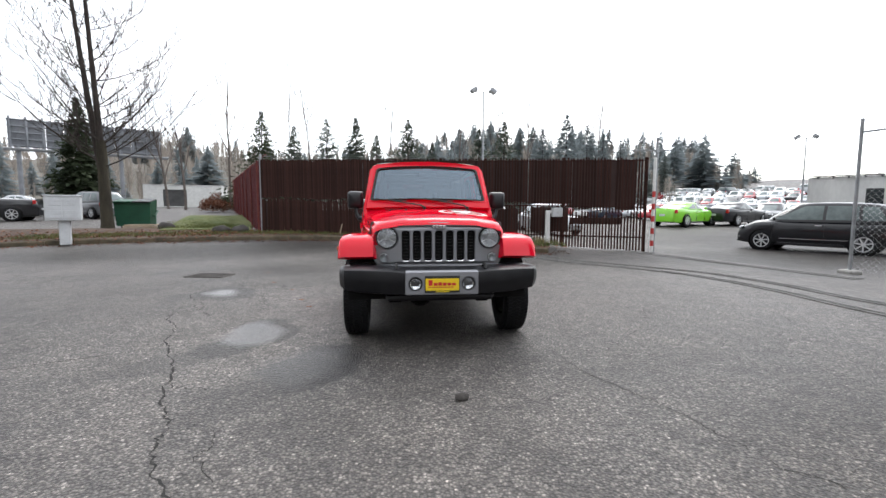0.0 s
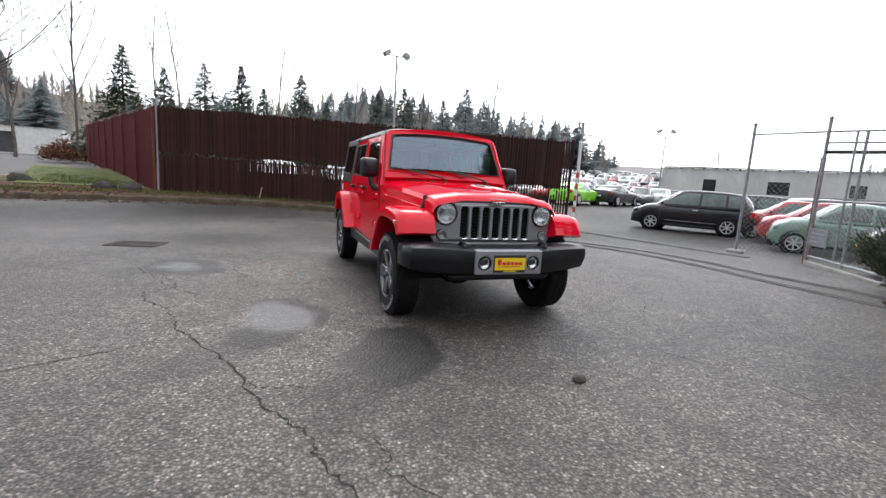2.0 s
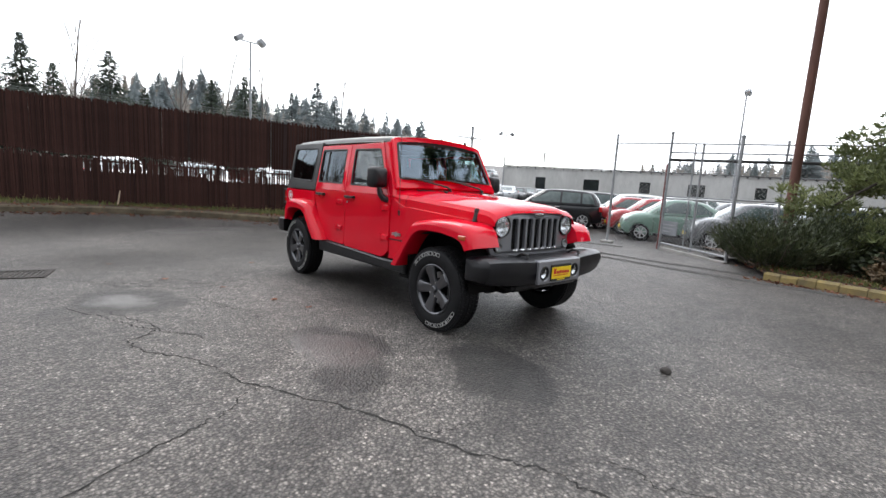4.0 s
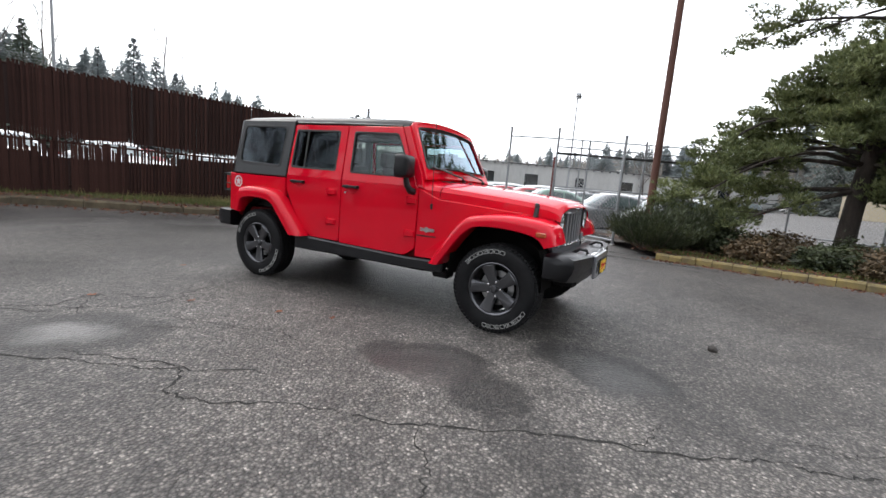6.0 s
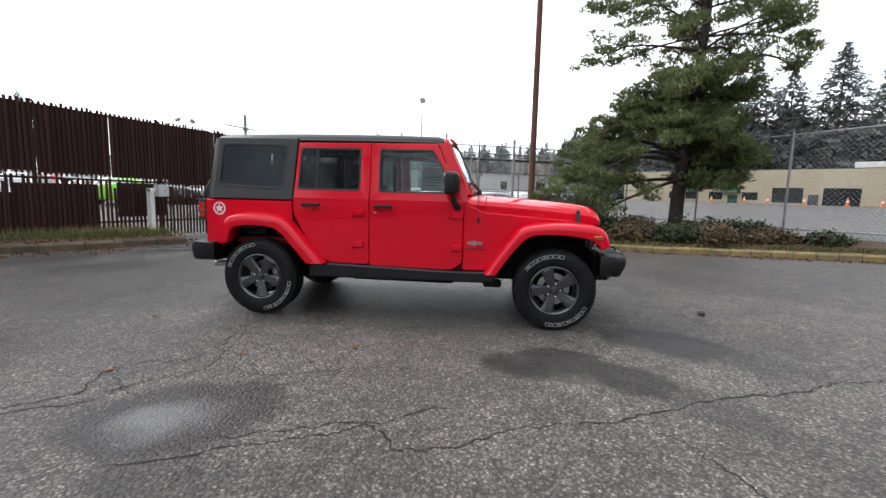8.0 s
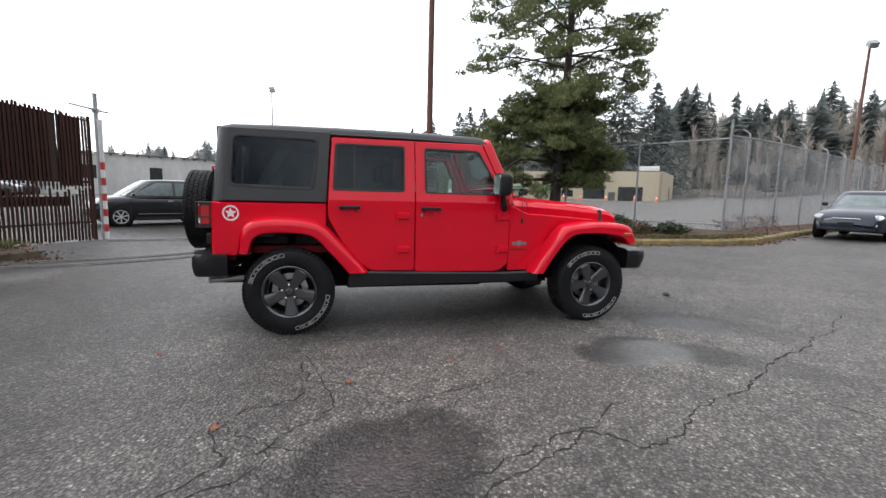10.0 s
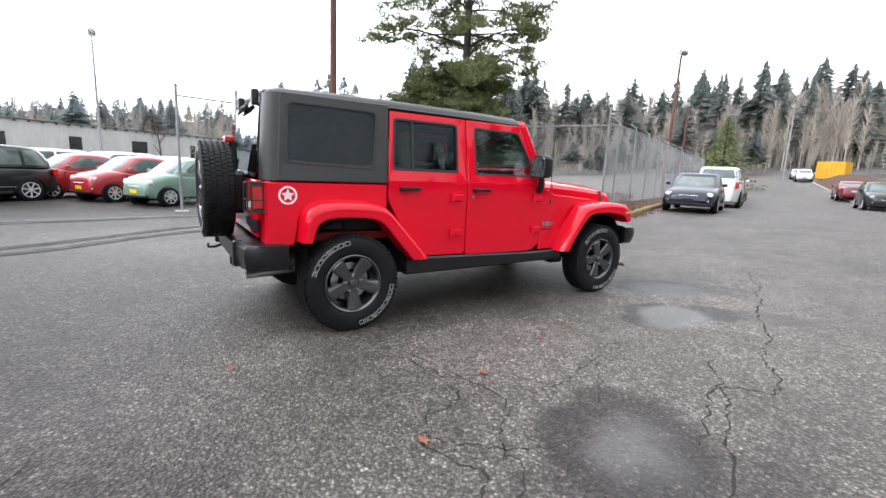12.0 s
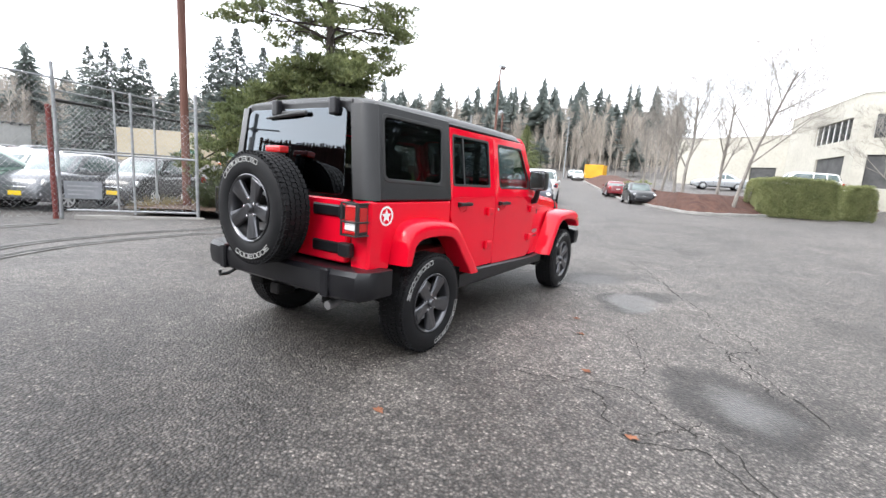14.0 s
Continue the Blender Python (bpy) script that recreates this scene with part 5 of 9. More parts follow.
def roof():
    bm = bmesh.new()
    rings = []
    for y, dz, k in ((-0.355, -0.015, 0.985), (-0.30, 0.0, 1.0), (0.2, 0.012, 1.0), (0.75, 0.016, 1.0), (1.1, 0.016, 1.0), (1.6, 0.010, 1.0), (1.95, 0.0, 1.0), (2.03, -0.018, 0.985), (2.05, -0.05, 0.97)):
        half = [(0.0, 1.862), (0.30, 1.858), (0.52, 1.846), (0.60, 1.836), (0.645, 1.818), (0.668, 1.79), (0.682, 1.752)]
        pts = [(x * k, z + dz) for x, z in half]
        top = [(-x, y, z) for x, z in reversed(pts)] + [(x, y, z) for x, z in pts[1:]]
        low = [(x * 0.96, y, z - 0.03) for x, y, z in reversed(top)]
        rings.append(top + low)
    add_loft(bm, rings)
    return bm


part("roof", roof(), HARDTOP, hardtop, "", True, 35)
# drip rail over the doors and the seam of the removable panels
both("drip_rail", lambda: tube_bm([(-0.690, -0.30, 1.765), (-0.694, 0.4, 1.775), (-0.694, 1.2, 1.777), (-0.688, 2.0, 1.77)], 0.011, 6), HARDTOP, hardtop)
part("roof_seam", box_bm(-0.62, 0.62, 0.345, 0.355, 1.866, 1.873), BLACKINK, hardtop)

# rear of the hardtop: corner posts, glass, header
def rear_posts():
    bm = bmesh.new()
    rings = []
    for z in np.linspace(1.172, 1.79, 7):
        xo = skin_x(z) + 0.003
        yb = 2.085 - 0.08 * (z - 1.17)
        rings.append([(-xo, yb - 0.075, z), (-xo + 0.006, yb - 0.042, z), (-xo + 0.021, yb - 0.014, z), (-xo + 0.045, yb + 0.008, z), (-xo + 0.08, yb + 0.022, z), (-xo + 0.15, yb + 0.03, z), (-xo + 0.15, yb - 0.03, z), (-xo + 0.03, yb - 0.075, z)])
    add_loft(bm, rings)
    return bm


both("rear_post", rear_posts, HARDTOP, hardtop, "", True)
part("rear_header", box_bm(-0.56, 0.56, 1.985, 2.055, 1.73, 1.82, bev=0.015, seg=2), HARDTOP, hardtop)


def rear_place(u, v, w):
    return Vector((u, 2.122 - 0.09 * (v - 1.17) + w, v))


RG = round_poly([(-0.575, 1.19), (0.575, 1.19), (0.535, 1.765), (-0.535, 1.765)], 0.06, 5)
rg = part("rear_glass", plate_bm(RG, (), 0.008, 0.002, rear_place), REARGLASS, jeep, "dark tinted rear lift glass")
for x in (-0.43, 0.18):
    part("glass_hinge", box_bm(x - 0.032, x + 0.032, 2.06, 2.112, 1.715, 1.83, bev=0.012, seg=2), PLASTIC, rg)
bm = bmesh.new()
add_tube(bm, [(-0.16, 2.095, 1.735), (-0.02, 2.102, 1.725), (0.28, 2.10, 1.70)], [0.012, 0.02, 0.008], 8)
add_box(bm, -0.17, 0.10, 2.085, 2.115, 1.715, 1.748, bev=0.01)
part("rear_wiper", bm, BLACKINK, rg)

# tailgate
TG = round_poly([(-0.62, 0.735), (0.62, 0.735), (0.62, 1.165), (-0.62, 1.165)], 0.03)
tailgate = part("tailgate", plate_bm(TG, (), 0.05, 0.01, lambda u, v, w: Vector((u, 2.105 + w, v))), RED, jeep, "red tailgate carrying the spare wheel")
REARC = round_poly([(-0.80, 0.70), (-0.628, 0.70), (-0.628, 1.165), (-0.80, 1.165)], 0.012)
both("rear_corner", lambda: plate_bm(REARC, (), 0.06, 0.018, lambda u, v, w: Vector((u, 2.075 + w, v))), RED, jeep)
for z in (1.085, 0.835):
    bm = box_bm(-0.66, -0.30, 2.128, 2.152, z - 0.04, z + 0.04, bev=0.012)
    add_box(bm, -0.69, -0.58, 2.12, 2.172, z - 0.048, z + 0.048, bev=0.014, seg=2)
    part("tailgate_hinge", bm, PLASTIC, tailgate, "black hinge strap")
bm = box_bm(-0.20, 0.20, 2.12, 2.24, 0.88, 1.22, bev=0.03)
add_box(bm, -0.025, 0.025, 2.16, 2.22, 1.2, 1.46, bev=0.01)
part("spare_carrier", bm, PLASTIC, tailgate)
bl = part("brake_lamp", box_bm(-0.085, 0.085, 2.18, 2.255, 1.445, 1.495, bev=0.014, seg=2), LAMP_REDBASE, tailgate, "red high brake lamp")

# tail lamps in black guards
for s in (-1, 1):
    x = s * 0.725
    tl = part("tail_lamp", box_bm(x - 0.062, x + 0.062, 2.10, 2.19, 0.945, 1.15, bev=0.014, seg=2), BLACKINK, jeep, "square tail lamp in a black guard")
    part("red_lens", box_bm(x - 0.05, x + 0.05, 2.185, 2.205, 1.035, 1.138, bev=0.008), LAMP_REDBASE, tl)
    part("reverse_lens", box_bm(x - 0.05, x + 0.05, 2.185, 2.205, 0.975, 1.028, bev=0.006), WHITE_DECAL, tl)
    part("red_lens", box_bm(x - 0.05, x + 0.05, 2.185, 2.203, 0.952, 0.972, bev=0.004), LAMP_REDBASE, tl)
    part("side_lens", box_bm(x + s * 0.058, x + s * 0.066, 2.115, 2.18, 0.97, 1.125, bev=0.003), LAMP_REDBASE, tl)
    bm = bmesh.new()
    for z in (0.945, 1.032, 1.152):
        add_tube(bm, [(x - 0.066, 2.10, z), (x - 0.066, 2.215, z), (x + 0.066, 2.215, z), (x + 0.066, 2.10, z)], 0.006, 6)
    for xx in (x - 0.066, x + 0.066):
        add_tube(bm, [(xx, 2.215, 0.945), (xx, 2.215, 1.152)], 0.007, 6)
    part("lamp_guard", bm, BLACKINK, tl)


# bumpers
def front_bumper():
    bm = bmesh.new()
    rings = []
    for x, yf, zt, zb, yb in ((-0.915, -1.99, 0.70, 0.60, -1.90), (-0.905, -2.06, 0.735, 0.565, -1.88), (-0.86, -2.12, 0.752, 0.54, -1.88), (-0.70, -2.155, 0.755, 0.52, -1.9), (-0.45, -2.175, 0.745, 0.50, -1.92), (-0.33, -2.18, 0.735, 0.50, -1.92)):
        c = 0.03
        rings.append([(x, yb, zt), (x, yf + c + 0.03, zt), (x, yf + 0.012, zt - c * 0.8), (x, yf, (zt + zb) / 2 + 0.03), (x, yf + 0.012, (zt + zb) / 2 - 0.02), (x, yf + 0.05, zb + 0.01), (x, yf + 0.09, zb), (x, yb, zb)])
    full = rings + [[(-p[0], p[1], p[2]) for p in r] for r in reversed(rings)]
    add_loft(bm, full)
    return bm


fb = part("front_bumper", front_bumper(), PLASTIC, jeep, "black plastic front bumper with silver insert", True, 35)
INS = round_poly([(-0.325, 0.515), (0.325, 0.515), (0.325, 0.722), (-0.325, 0.722)], 0.012)
part("bumper_insert", plate_bm(INS, [circle_pts(-0.235, 0.612, 0.062, 28), circle_pts(0.235, 0.612, 0.062, 28)], 0.03, 0.006, lambda u, v, w: Vector((u, -2.188 + w + 0.05 * max(0, v - 0.66), v))), GRILLE, fb, "silver centre insert")
part("insert_shelf", box_bm(-0.325, 0.325, -2.18, -1.90, 0.70, 0.728, bev=0.01), GRILLE, fb)
part("air_dam", box_bm(-0.50, 0.50, -2.08, -1.86, 0.435, 0.515, bev=0.03), PLASTIC, fb)
for s in (-1, 1):
    m = Matrix.Translation((s * 0.235, -2.17, 0.612)) @ Matrix.Rotation(radians(90), 4, "X")
    fog = part("fog_lamp", lathe_bm([(0.062, 0.02), (0.058, 0.034), (0.050, 0.030), (0.048, 0.0), (0.0, -0.03)], 28, m), PLASTIC, fb, "round fog lamp")
    part("reflector", lathe_bm([(0.049, 0.012), (0.03, -0.006), (0.0, -0.014)], 28, m), REFLECTOR, fog, "", True)
    part("lens", lathe_bm([(0.050, 0.024), (0.025, 0.031), (0.0, 0.033)], 28, m), LAMP_CLEAR, fog, "", True).visible_shadow = False
    # tow hook on top of the bumper
    part("tow_hook", tube_bm([(s * 0.40, -2.0, 0.735), (s * 0.40, -2.06, 0.775), (s * 0.40, -2.12, 0.77), (s * 0.40, -2.13, 0.74)], 0.013, 8), BLACKINK, fb)
plate = part("licence_plate", box_bm(-0.155, 0.155, -2.213, -2.203, 0.535, 0.685, bev=0.003), BLACKINK, fb, "yellow dealer plate with red script in a black frame")
part("plate_face", box_bm(-0.148, 0.148, -2.217, -2.212, 0.556, 0.662), YELLOW, plate)
bm = bmesh.new()
for x, w, h in ((-0.105, 0.035, 0.050), (-0.06, 0.034, 0.026), (-0.02, 0.032, 0.030), (0.02, 0.034, 0.026), (0.06, 0.032, 0.026), (0.10, 0.036, 0.024)):
    add_box(bm, x - w / 2, x + w / 2, -2.2195, -2.2165, 0.600, 0.600 + h, bev=0.001)
add_box(bm, -0.125, 0.10, -2.2195, -2.2165, 0.583, 0.589)
part("plate_script", bm, REDINK, plate)
bm = bmesh.new()
for k in range(7):
    add_box(bm, -0.06 + k * 0.018, -0.047 + k * 0.018, -2.2165, -2.2128, 0.540, 0.551)
part("frame_mark", bm, YELLOW, plate)


def rear_bumper():
    bm = bmesh.new()
    rings = []
    for x, yr, zt, zb, yf in ((-0.895, 2.10, 0.715, 0.555, 1.965), (-0.885, 2.19, 0.72, 0.54, 1.965), (-0.83, 2.255, 0.72, 0.525, 1.98), (-0.60, 2.285, 0.72, 0.52, 2.0), (-0.57, 2.275, 0.715, 0.525, 2.0), (-0.3, 2.285, 0.715, 0.525, 2.0)):
        rings.append([(x, yf, zt), (x, yr - 0.03, zt), (x, yr - 0.004, zt - 0.03), (x, yr, (zt + zb) / 2), (x, yr - 0.015, zb + 0.02), (x, yr - 0.04, zb), (x, yf, zb)])
    add_loft(bm, rings + [[(-p[0], p[1], p[2]) for p in r] for r in reversed(rings)])
    return bm


rb = part("rear_bumper", rear_bumper(), PLASTIC, jeep, "black plastic rear bumper", True, 35)
for x in (-0.585, 0.585):
    part("bumper_rib", box_bm(x - 0.035, x + 0.035, 2.22, 2.296, 0.53, 0.724, bev=0.012), PLASTIC, rb)
part("tow_hook", tube_bm([(0.50, 2.20, 0.54), (0.50, 2.30, 0.50), (0.50, 2.36, 0.50), (0.50, 2.36, 0.535)], 0.014, 8), BLACKINK, rb)
part("hitch", box_bm(-0.05, 0.05, 2.08, 2.24, 0.42, 0.50, bev=0.01), DARK, jeep)
part("tail_pipe", tube_bm([(-0.50, 1.85, 0.46), (-0.52, 2.05, 0.45), (-0.53, 2.20, 0.44)], 0.03, 12), STEEL, jeep)

# sills, frame, axles
both("sill", lambda: plate_bm(round_poly([(-0.92, 0.415), (0.98, 0.395), (0.98, 0.53), (0.80, 0.545), (-0.50, 0.515), (-0.92, 0.525)], 0.02), (), 0.10, 0.015, lambda u, v, w: Vector((-0.768 + w, u, v))), PLASTIC, jeep)
both("chassis_rail", lambda: box_bm(-0.47, -0.35, -1.95, 2.1, 0.40, 0.54, bev=0.01), DARK, jeep)
part("skid_plate", box_bm(-0.40, 0.40, -0.5, 0.7, 0.30, 0.44, bev=0.05), DARK, jeep)
part("fuel_tank", box_bm(-0.60, -0.10, 0.75, 1.15, 0.36, 0.60, bev=0.05), DARK, jeep)
part("silencer", tube_bm([(0.15, 1.75, 0.52), (0.15, 1.8, 0.52), (-0.45, 1.8, 0.50), (-0.5, 1.8, 0.50)], [0.05, 0.10, 0.10, 0.05], 14), STEEL, jeep)
for y in (-AXLE, AXLE):
    bm = tube_bm([(-0.72, y, 0.40), (0.72, y, 0.40)], 0.045, 12)
    add_lathe(bm, [(0.0, -0.12), (0.09, -0.10), (0.13, 0.0), (0.09, 0.10), (0.0, 0.12)], 16, Matrix.Translation((0.1 if y > 0 else -0.15, y, 0.39)) @ Matrix.Rotation(radians(90), 4, "X"))
    part("axle", bm, DARK, jeep)
both("front_arm", lambda: tube_bm([(-0.55, -1.0, 0.46), (-0.58, -1.42, 0.38)], 0.028, 8), DARK, jeep)
both("rear_arm", lambda: tube_bm([(-0.52, 1.0, 0.48), (-0.60, 1.42, 0.36)], 0.028, 8), DARK, jeep)
both("shock_absorber", lambda: tube_bm([(-0.50, 1.50, 0.40), (-0.52, 1.50, 0.80)], 0.05, 10), DARK, jeep)
both("mud_step", lambda: box_bm(-0.80, -0.66, -0.98, -0.80, 0.37, 0.44, bev=0.02), DARK, jeep)


# wheels
def wheel(parent, m, spare=False):
    w = thing("spare_wheel" if spare else "wheel", "", "", m)
    for k in ("label", "category"):
        if k in w:
            del w[k]
    w.parent = parent
    hw = WHEEL_W / 2
    # local z points outwards
    prof = [(0.222, hw - 0.02), (0.240, hw - 0.006), (0.262, hw + 0.002), (0.300, hw + 0.006), (0.340, hw + 0.002), (0.362, hw - 0.008), (0.374, hw - 0.022), (0.379, hw - 0.042),
            (0.380, 0.0), (0.379, -hw + 0.042), (0.374, -hw + 0.022), (0.362, -hw + 0.008), (0.340, -hw - 0.002), (0.300, -hw - 0.006), (0.250, -hw), (0.222, -hw + 0.02)]
    ty = part("tyre", lathe_bm(prof, 56), RUBBER, w, "black all-terrain tyre with pale raised marks", True, 50)
    # tread blocks
    bm = bmesh.new()
    n = 64
    for row, (zc, wd) in enumerate(((-0.080, 0.030), (-0.040, 0.032), (0.0, 0.034), (0.040, 0.032), (0.080, 0.030))):
        for k in range(n):
            a = 2 * math.pi * (k + 0.5 * (row % 2)) / n
            mm = Matrix.Rotation(a, 4, "Z") @ Matrix.Translation((0.380, 0, zc)) @ Matrix.Rotation(radians(16 if row % 2 else -16), 4, "X")
            add_box(bm, -0.008, 0.008, -0.0155, 0.0155, -wd / 2, wd / 2, m=mm)
    for sgn in (-1, 1):
        for k in range(n):
            a = 2 * math.pi * (k + 0.25) / n
            mm = Matrix.Rotation(a, 4, "Z") @ Matrix.Translation((0.369, 0, sgn * (hw - 0.017)))
            add_box(bm, -0.016 if k % 2 else -0.009, 0.004, -0.012, 0.012, -0.011, 0.0105, m=mm)
    part("tread", bm, RUBBER, ty)["kind"] = "stuff"
    # pale raised marks on the side wall, in two arcs, each a thin outline or a few strokes
    for a0, widths in ((56, (1.0, 1.0, 0.9, 1.0, 0.9, 0.8, 1.0, 0.9)), (238, (0.9, 0.5, 0.9, 0.8, 1.0, 0.5, 0.9, 0.9, 0.8, 1.0))):
        a_deg = a0
        for k, wk in enumerate(widths):
            a = radians(a_deg + 4.4 * wk)
            a_deg += 8.8 * wk + 0.5
            hx, hy = 0.0175, 0.0235 * wk
            mm = Matrix.Rotation(a, 4, "Z") @ Matrix.Translation((0.328, 0, hw + 0.0045))
            place = lambda u, v, w, mm=mm: mm @ Vector((u, v, w))
            if k % 4 == 3:
                bm = bmesh.new()
                for u0, u1, v0, v1 in ((-hx, hx, -hy, -hy + 0.006), (hx - 0.006, hx, -hy + 0.006, hy), (-0.003, 0.003, -hy + 0.006, hy * 0.7), (-hx, -hx + 0.006, -hy + 0.006, hy)):
                    add_box(bm, u0, u1, v0, v1, -0.002, 0.002, m=mm)
            else:
                r0 = 0.012 if k % 3 != 2 else 0.004
                bm = plate_bm(round_poly([(-hx, -hy), (hx, -hy), (hx, hy), (-hx, hy)], min(r0, hy * 0.8)), [round_poly([(-hx + 0.005, -hy + 0.005), (hx - 0.005, -hy + 0.005), (hx - 0.005, hy - 0.005), (-hx + 0.005, hy - 0.005)], min(r0 * 0.7, hy * 0.4))], 0.004, 0.0005, place)
            part("wall_mark", bm, LETTER, ty)
    # rim
    rim = part("rim", lathe_bm([(0.232, hw - 0.004), (0.226, hw - 0.001), (0.214, hw - 0.008), (0.206, hw - 0.024), (0.200, hw - 0.10), (0.198, -hw + 0.02)], 48), RIM, w, "dark granite five-spoke alloy rim", True, 50)
    part("drum", lathe_bm([(0.19, -0.02), (0.14, -0.015), (0.13, 0.005), (0.06, 0.01), (0.0, 0.01)], 32), DARK, rim)
    part("brake_disc", lathe_bm([(0.150, 0.004), (0.155, 0.010), (0.10, 0.012)], 32), STEEL, rim)
    for k in range(5):
        a = 2 * math.pi * k / 5 + math.pi / 2
        outline = [(0.040, -0.040), (0.085, -0.040), (0.205, -0.062), (0.212, -0.030), (0.214, 0.0), (0.212, 0.030), (0.205, 0.062), (0.085, 0.040), (0.040, 0.040)]
        rot = Matrix.Rotation(a, 4, "Z")
        spoke = plate_bm(outline, (), 0.035, 0.006, lambda u, v, ww, rot=rot: rot @ Vector((u, v, hw - 0.036 + ww + 0.022 * smoothstep(0.05, 0.2, u) * (1 if ww > 0 else 1.0) - 0.012 * (abs(v) / 0.06) ** 2)))
        part("spoke", spoke, RIM, rim)
        b2 = 2 * math.pi * (k + 0.5) / 5 + math.pi / 2
        part("wheel_nut", lathe_bm([(0.0, 0.022), (0.010, 0.020), (0.012, 0.0)], 6, Matrix.Translation((0.063 * math.cos(b2), 0.063 * math.sin(b2), hw - 0.034))), CHROME, rim)
    part("hub_plate", lathe_bm([(0.085, hw - 0.046), (0.082, hw - 0.030), (0.055, hw - 0.026), (0.0, hw - 0.026)], 32), RIM, rim, "", True, 40)
    part("centre_cap", lathe_bm([(0.034, hw - 0.028), (0.032, hw - 0.006), (0.026, hw + 0.0), (0.0, hw + 0.002)], 24), RIM, rim, "", True, 40)
    return w


first_wheel = wheel(jeep, Matrix.Translation((-0.790, -AXLE, WHEEL_Z)) @ Matrix.Rotation(radians(-90), 4, "Y") @ Matrix.Rotation(radians(-70), 4, "Z"))


def more_wheel(name, m):
    w = copy_thing(first_wheel, m)
    w.name = name
    w.parent = jeep
    return w


more_wheel("wheel", Matrix.Translation((-0.790, AXLE, WHEEL_Z)) @ Matrix.Rotation(radians(-90), 4, "Y") @ Matrix.Rotation(radians(-50), 4, "Z"))
more_wheel("wheel", Matrix.Translation((0.790, -AXLE, WHEEL_Z)) @ Matrix.Rotation(radians(90), 4, "Y") @ Matrix.Rotation(radians(20), 4, "Z"))
more_wheel("wheel", Matrix.Translation((0.790, AXLE, WHEEL_Z)) @ Matrix.Rotation(radians(90), 4, "Y"))
more_wheel("spare_wheel", Matrix.Translation((0.0, 2.335, 1.06)) @ Matrix.Rotation(radians(-90), 4, "X") @ Matrix.Rotation(radians(10), 4, "Z"))


# mirrors
def mirror_shell():
    bm = bmesh.new()
    rings = []
    for y, k in ((-0.555, 0.55), (-0.54, 0.82), (-0.51, 0.96), (-0.45, 1.0), (-0.42, 0.97)):
        cx, cz, hx, hz = -0.885, 1.375, 0.095 * k, 0.108 * k
        loop = round_poly([(cx - hx, cz - hz), (cx + hx, cz - hz), (cx + hx, cz + hz), (cx - hx, cz + hz)], 0.04 * k, 4)
        rings.append([(x, y, z) for x, z in loop])
    add_loft(bm, rings)
    return bm


for s in (1, -1):
    bm = mirror_shell()
    arm = tube_bm([(-0.79, -0.535, 1.145), (-0.835, -0.525, 1.155), (-0.86, -0.50, 1.20), (-0.875, -0.49, 1.28)], [0.035, 0.034, 0.030, 0.026], 10)
    gl = plate_bm(round_poly([(-0.968, 1.282), (-0.802, 1.282), (-0.802, 1.468), (-0.968, 1.468)], 0.03), (), 0.006, 0.001, lambda u, v, w: Vector((u, -0.417 + w, v)))
    if s < 0:
        for b_ in (bm, arm, gl):
            for v in b_.verts:
                v.co.x = -v.co.x
    sh = part("mirror", bm, PLASTIC, jeep, "black door mirror", True, 45)
    part("mirror_arm", arm, PLASTIC, sh, "", True)
    part("mirror_glass", gl, CHROME, sh)

# hood latches and stops
for s in (-1, 1):
    bm = bmesh.new()
    add_box(bm, -0.02, 0.02, -0.02, 0.02, -0.055, 0.055, bev=0.008)
    add_box(bm, -0.026, 0.026, -0.014, 0.022, 0.03, 0.07, bev=0.008)
    add_box(bm, -0.026, 0.026, -0.012, 0.02, -0.075, -0.04, bev=0.008)
    mm = Matrix.Translation((s * 0.632, -1.70, 1.075)) @ Matrix.Rotation(radians(-s * 16), 4, "Y")
    bmesh.ops.transform(bm, matrix=mm, verts=bm.verts)
    part("hood_latch", bm, BLACKINK, jeep, "black rubber hood latch")
# aerial on the near cowl side
bm = tube_bm([(-0.765, -0.735, 1.0), (-0.775, -0.735, 1.05)], [0.018, 0.014], 10)
add_tube(bm, [(-0.775, -0.735, 1.04), (-0.775, -0.72, 1.80)], 0.0035, 6)
part("aerial", bm, BLACKINK, jeep)


# papers in the windows
part("window_paper", box_bm(0.745, 0.748, -0.20, 0.10, 1.30, 1.62), PAPER, jeep, "white printed sheet in the far front window")
bm = bmesh.new()
for k in range(7):
    add_box(bm, 0.7435, 0.7449, -0.17, 0.07 - 0.03 * (k % 3), 1.585 - k * 0.036, 1.593 - k * 0.036)
part("paper_lines", bm, BILLGREY, jeep)
# decals
def star_pts(r, r2, turn=90):
    return [((r if k % 2 == 0 else r2) * math.cos(radians(turn + 36 * k)), (r if k % 2 == 0 else r2) * math.sin(radians(turn + 36 * k))) for k in range(10)]


def star_decal(place, R):
    bm = plate_bm(circle_pts(0, 0, R, 40), [circle_pts(0, 0, R * 0.80, 40)], 0.002, 0.0004, place)
    bm2 = plate_bm(star_pts(R * 0.74, R * 0.34), (), 0.002, 0.0004, place)
    me = bpy.data.meshes.new("t")
    bm2.to_mesh(me)
    bm.from_mesh(me)
    bpy.data.meshes.remove(me)
    bm2.free()
    return bm


both("star_decal", lambda: star_decal(lambda u, v, w: Vector((-0.8035 + w, 1.945 + u, 1.068 + v)), 0.066), WHITE_DECAL, jeep, "white star in a ring")


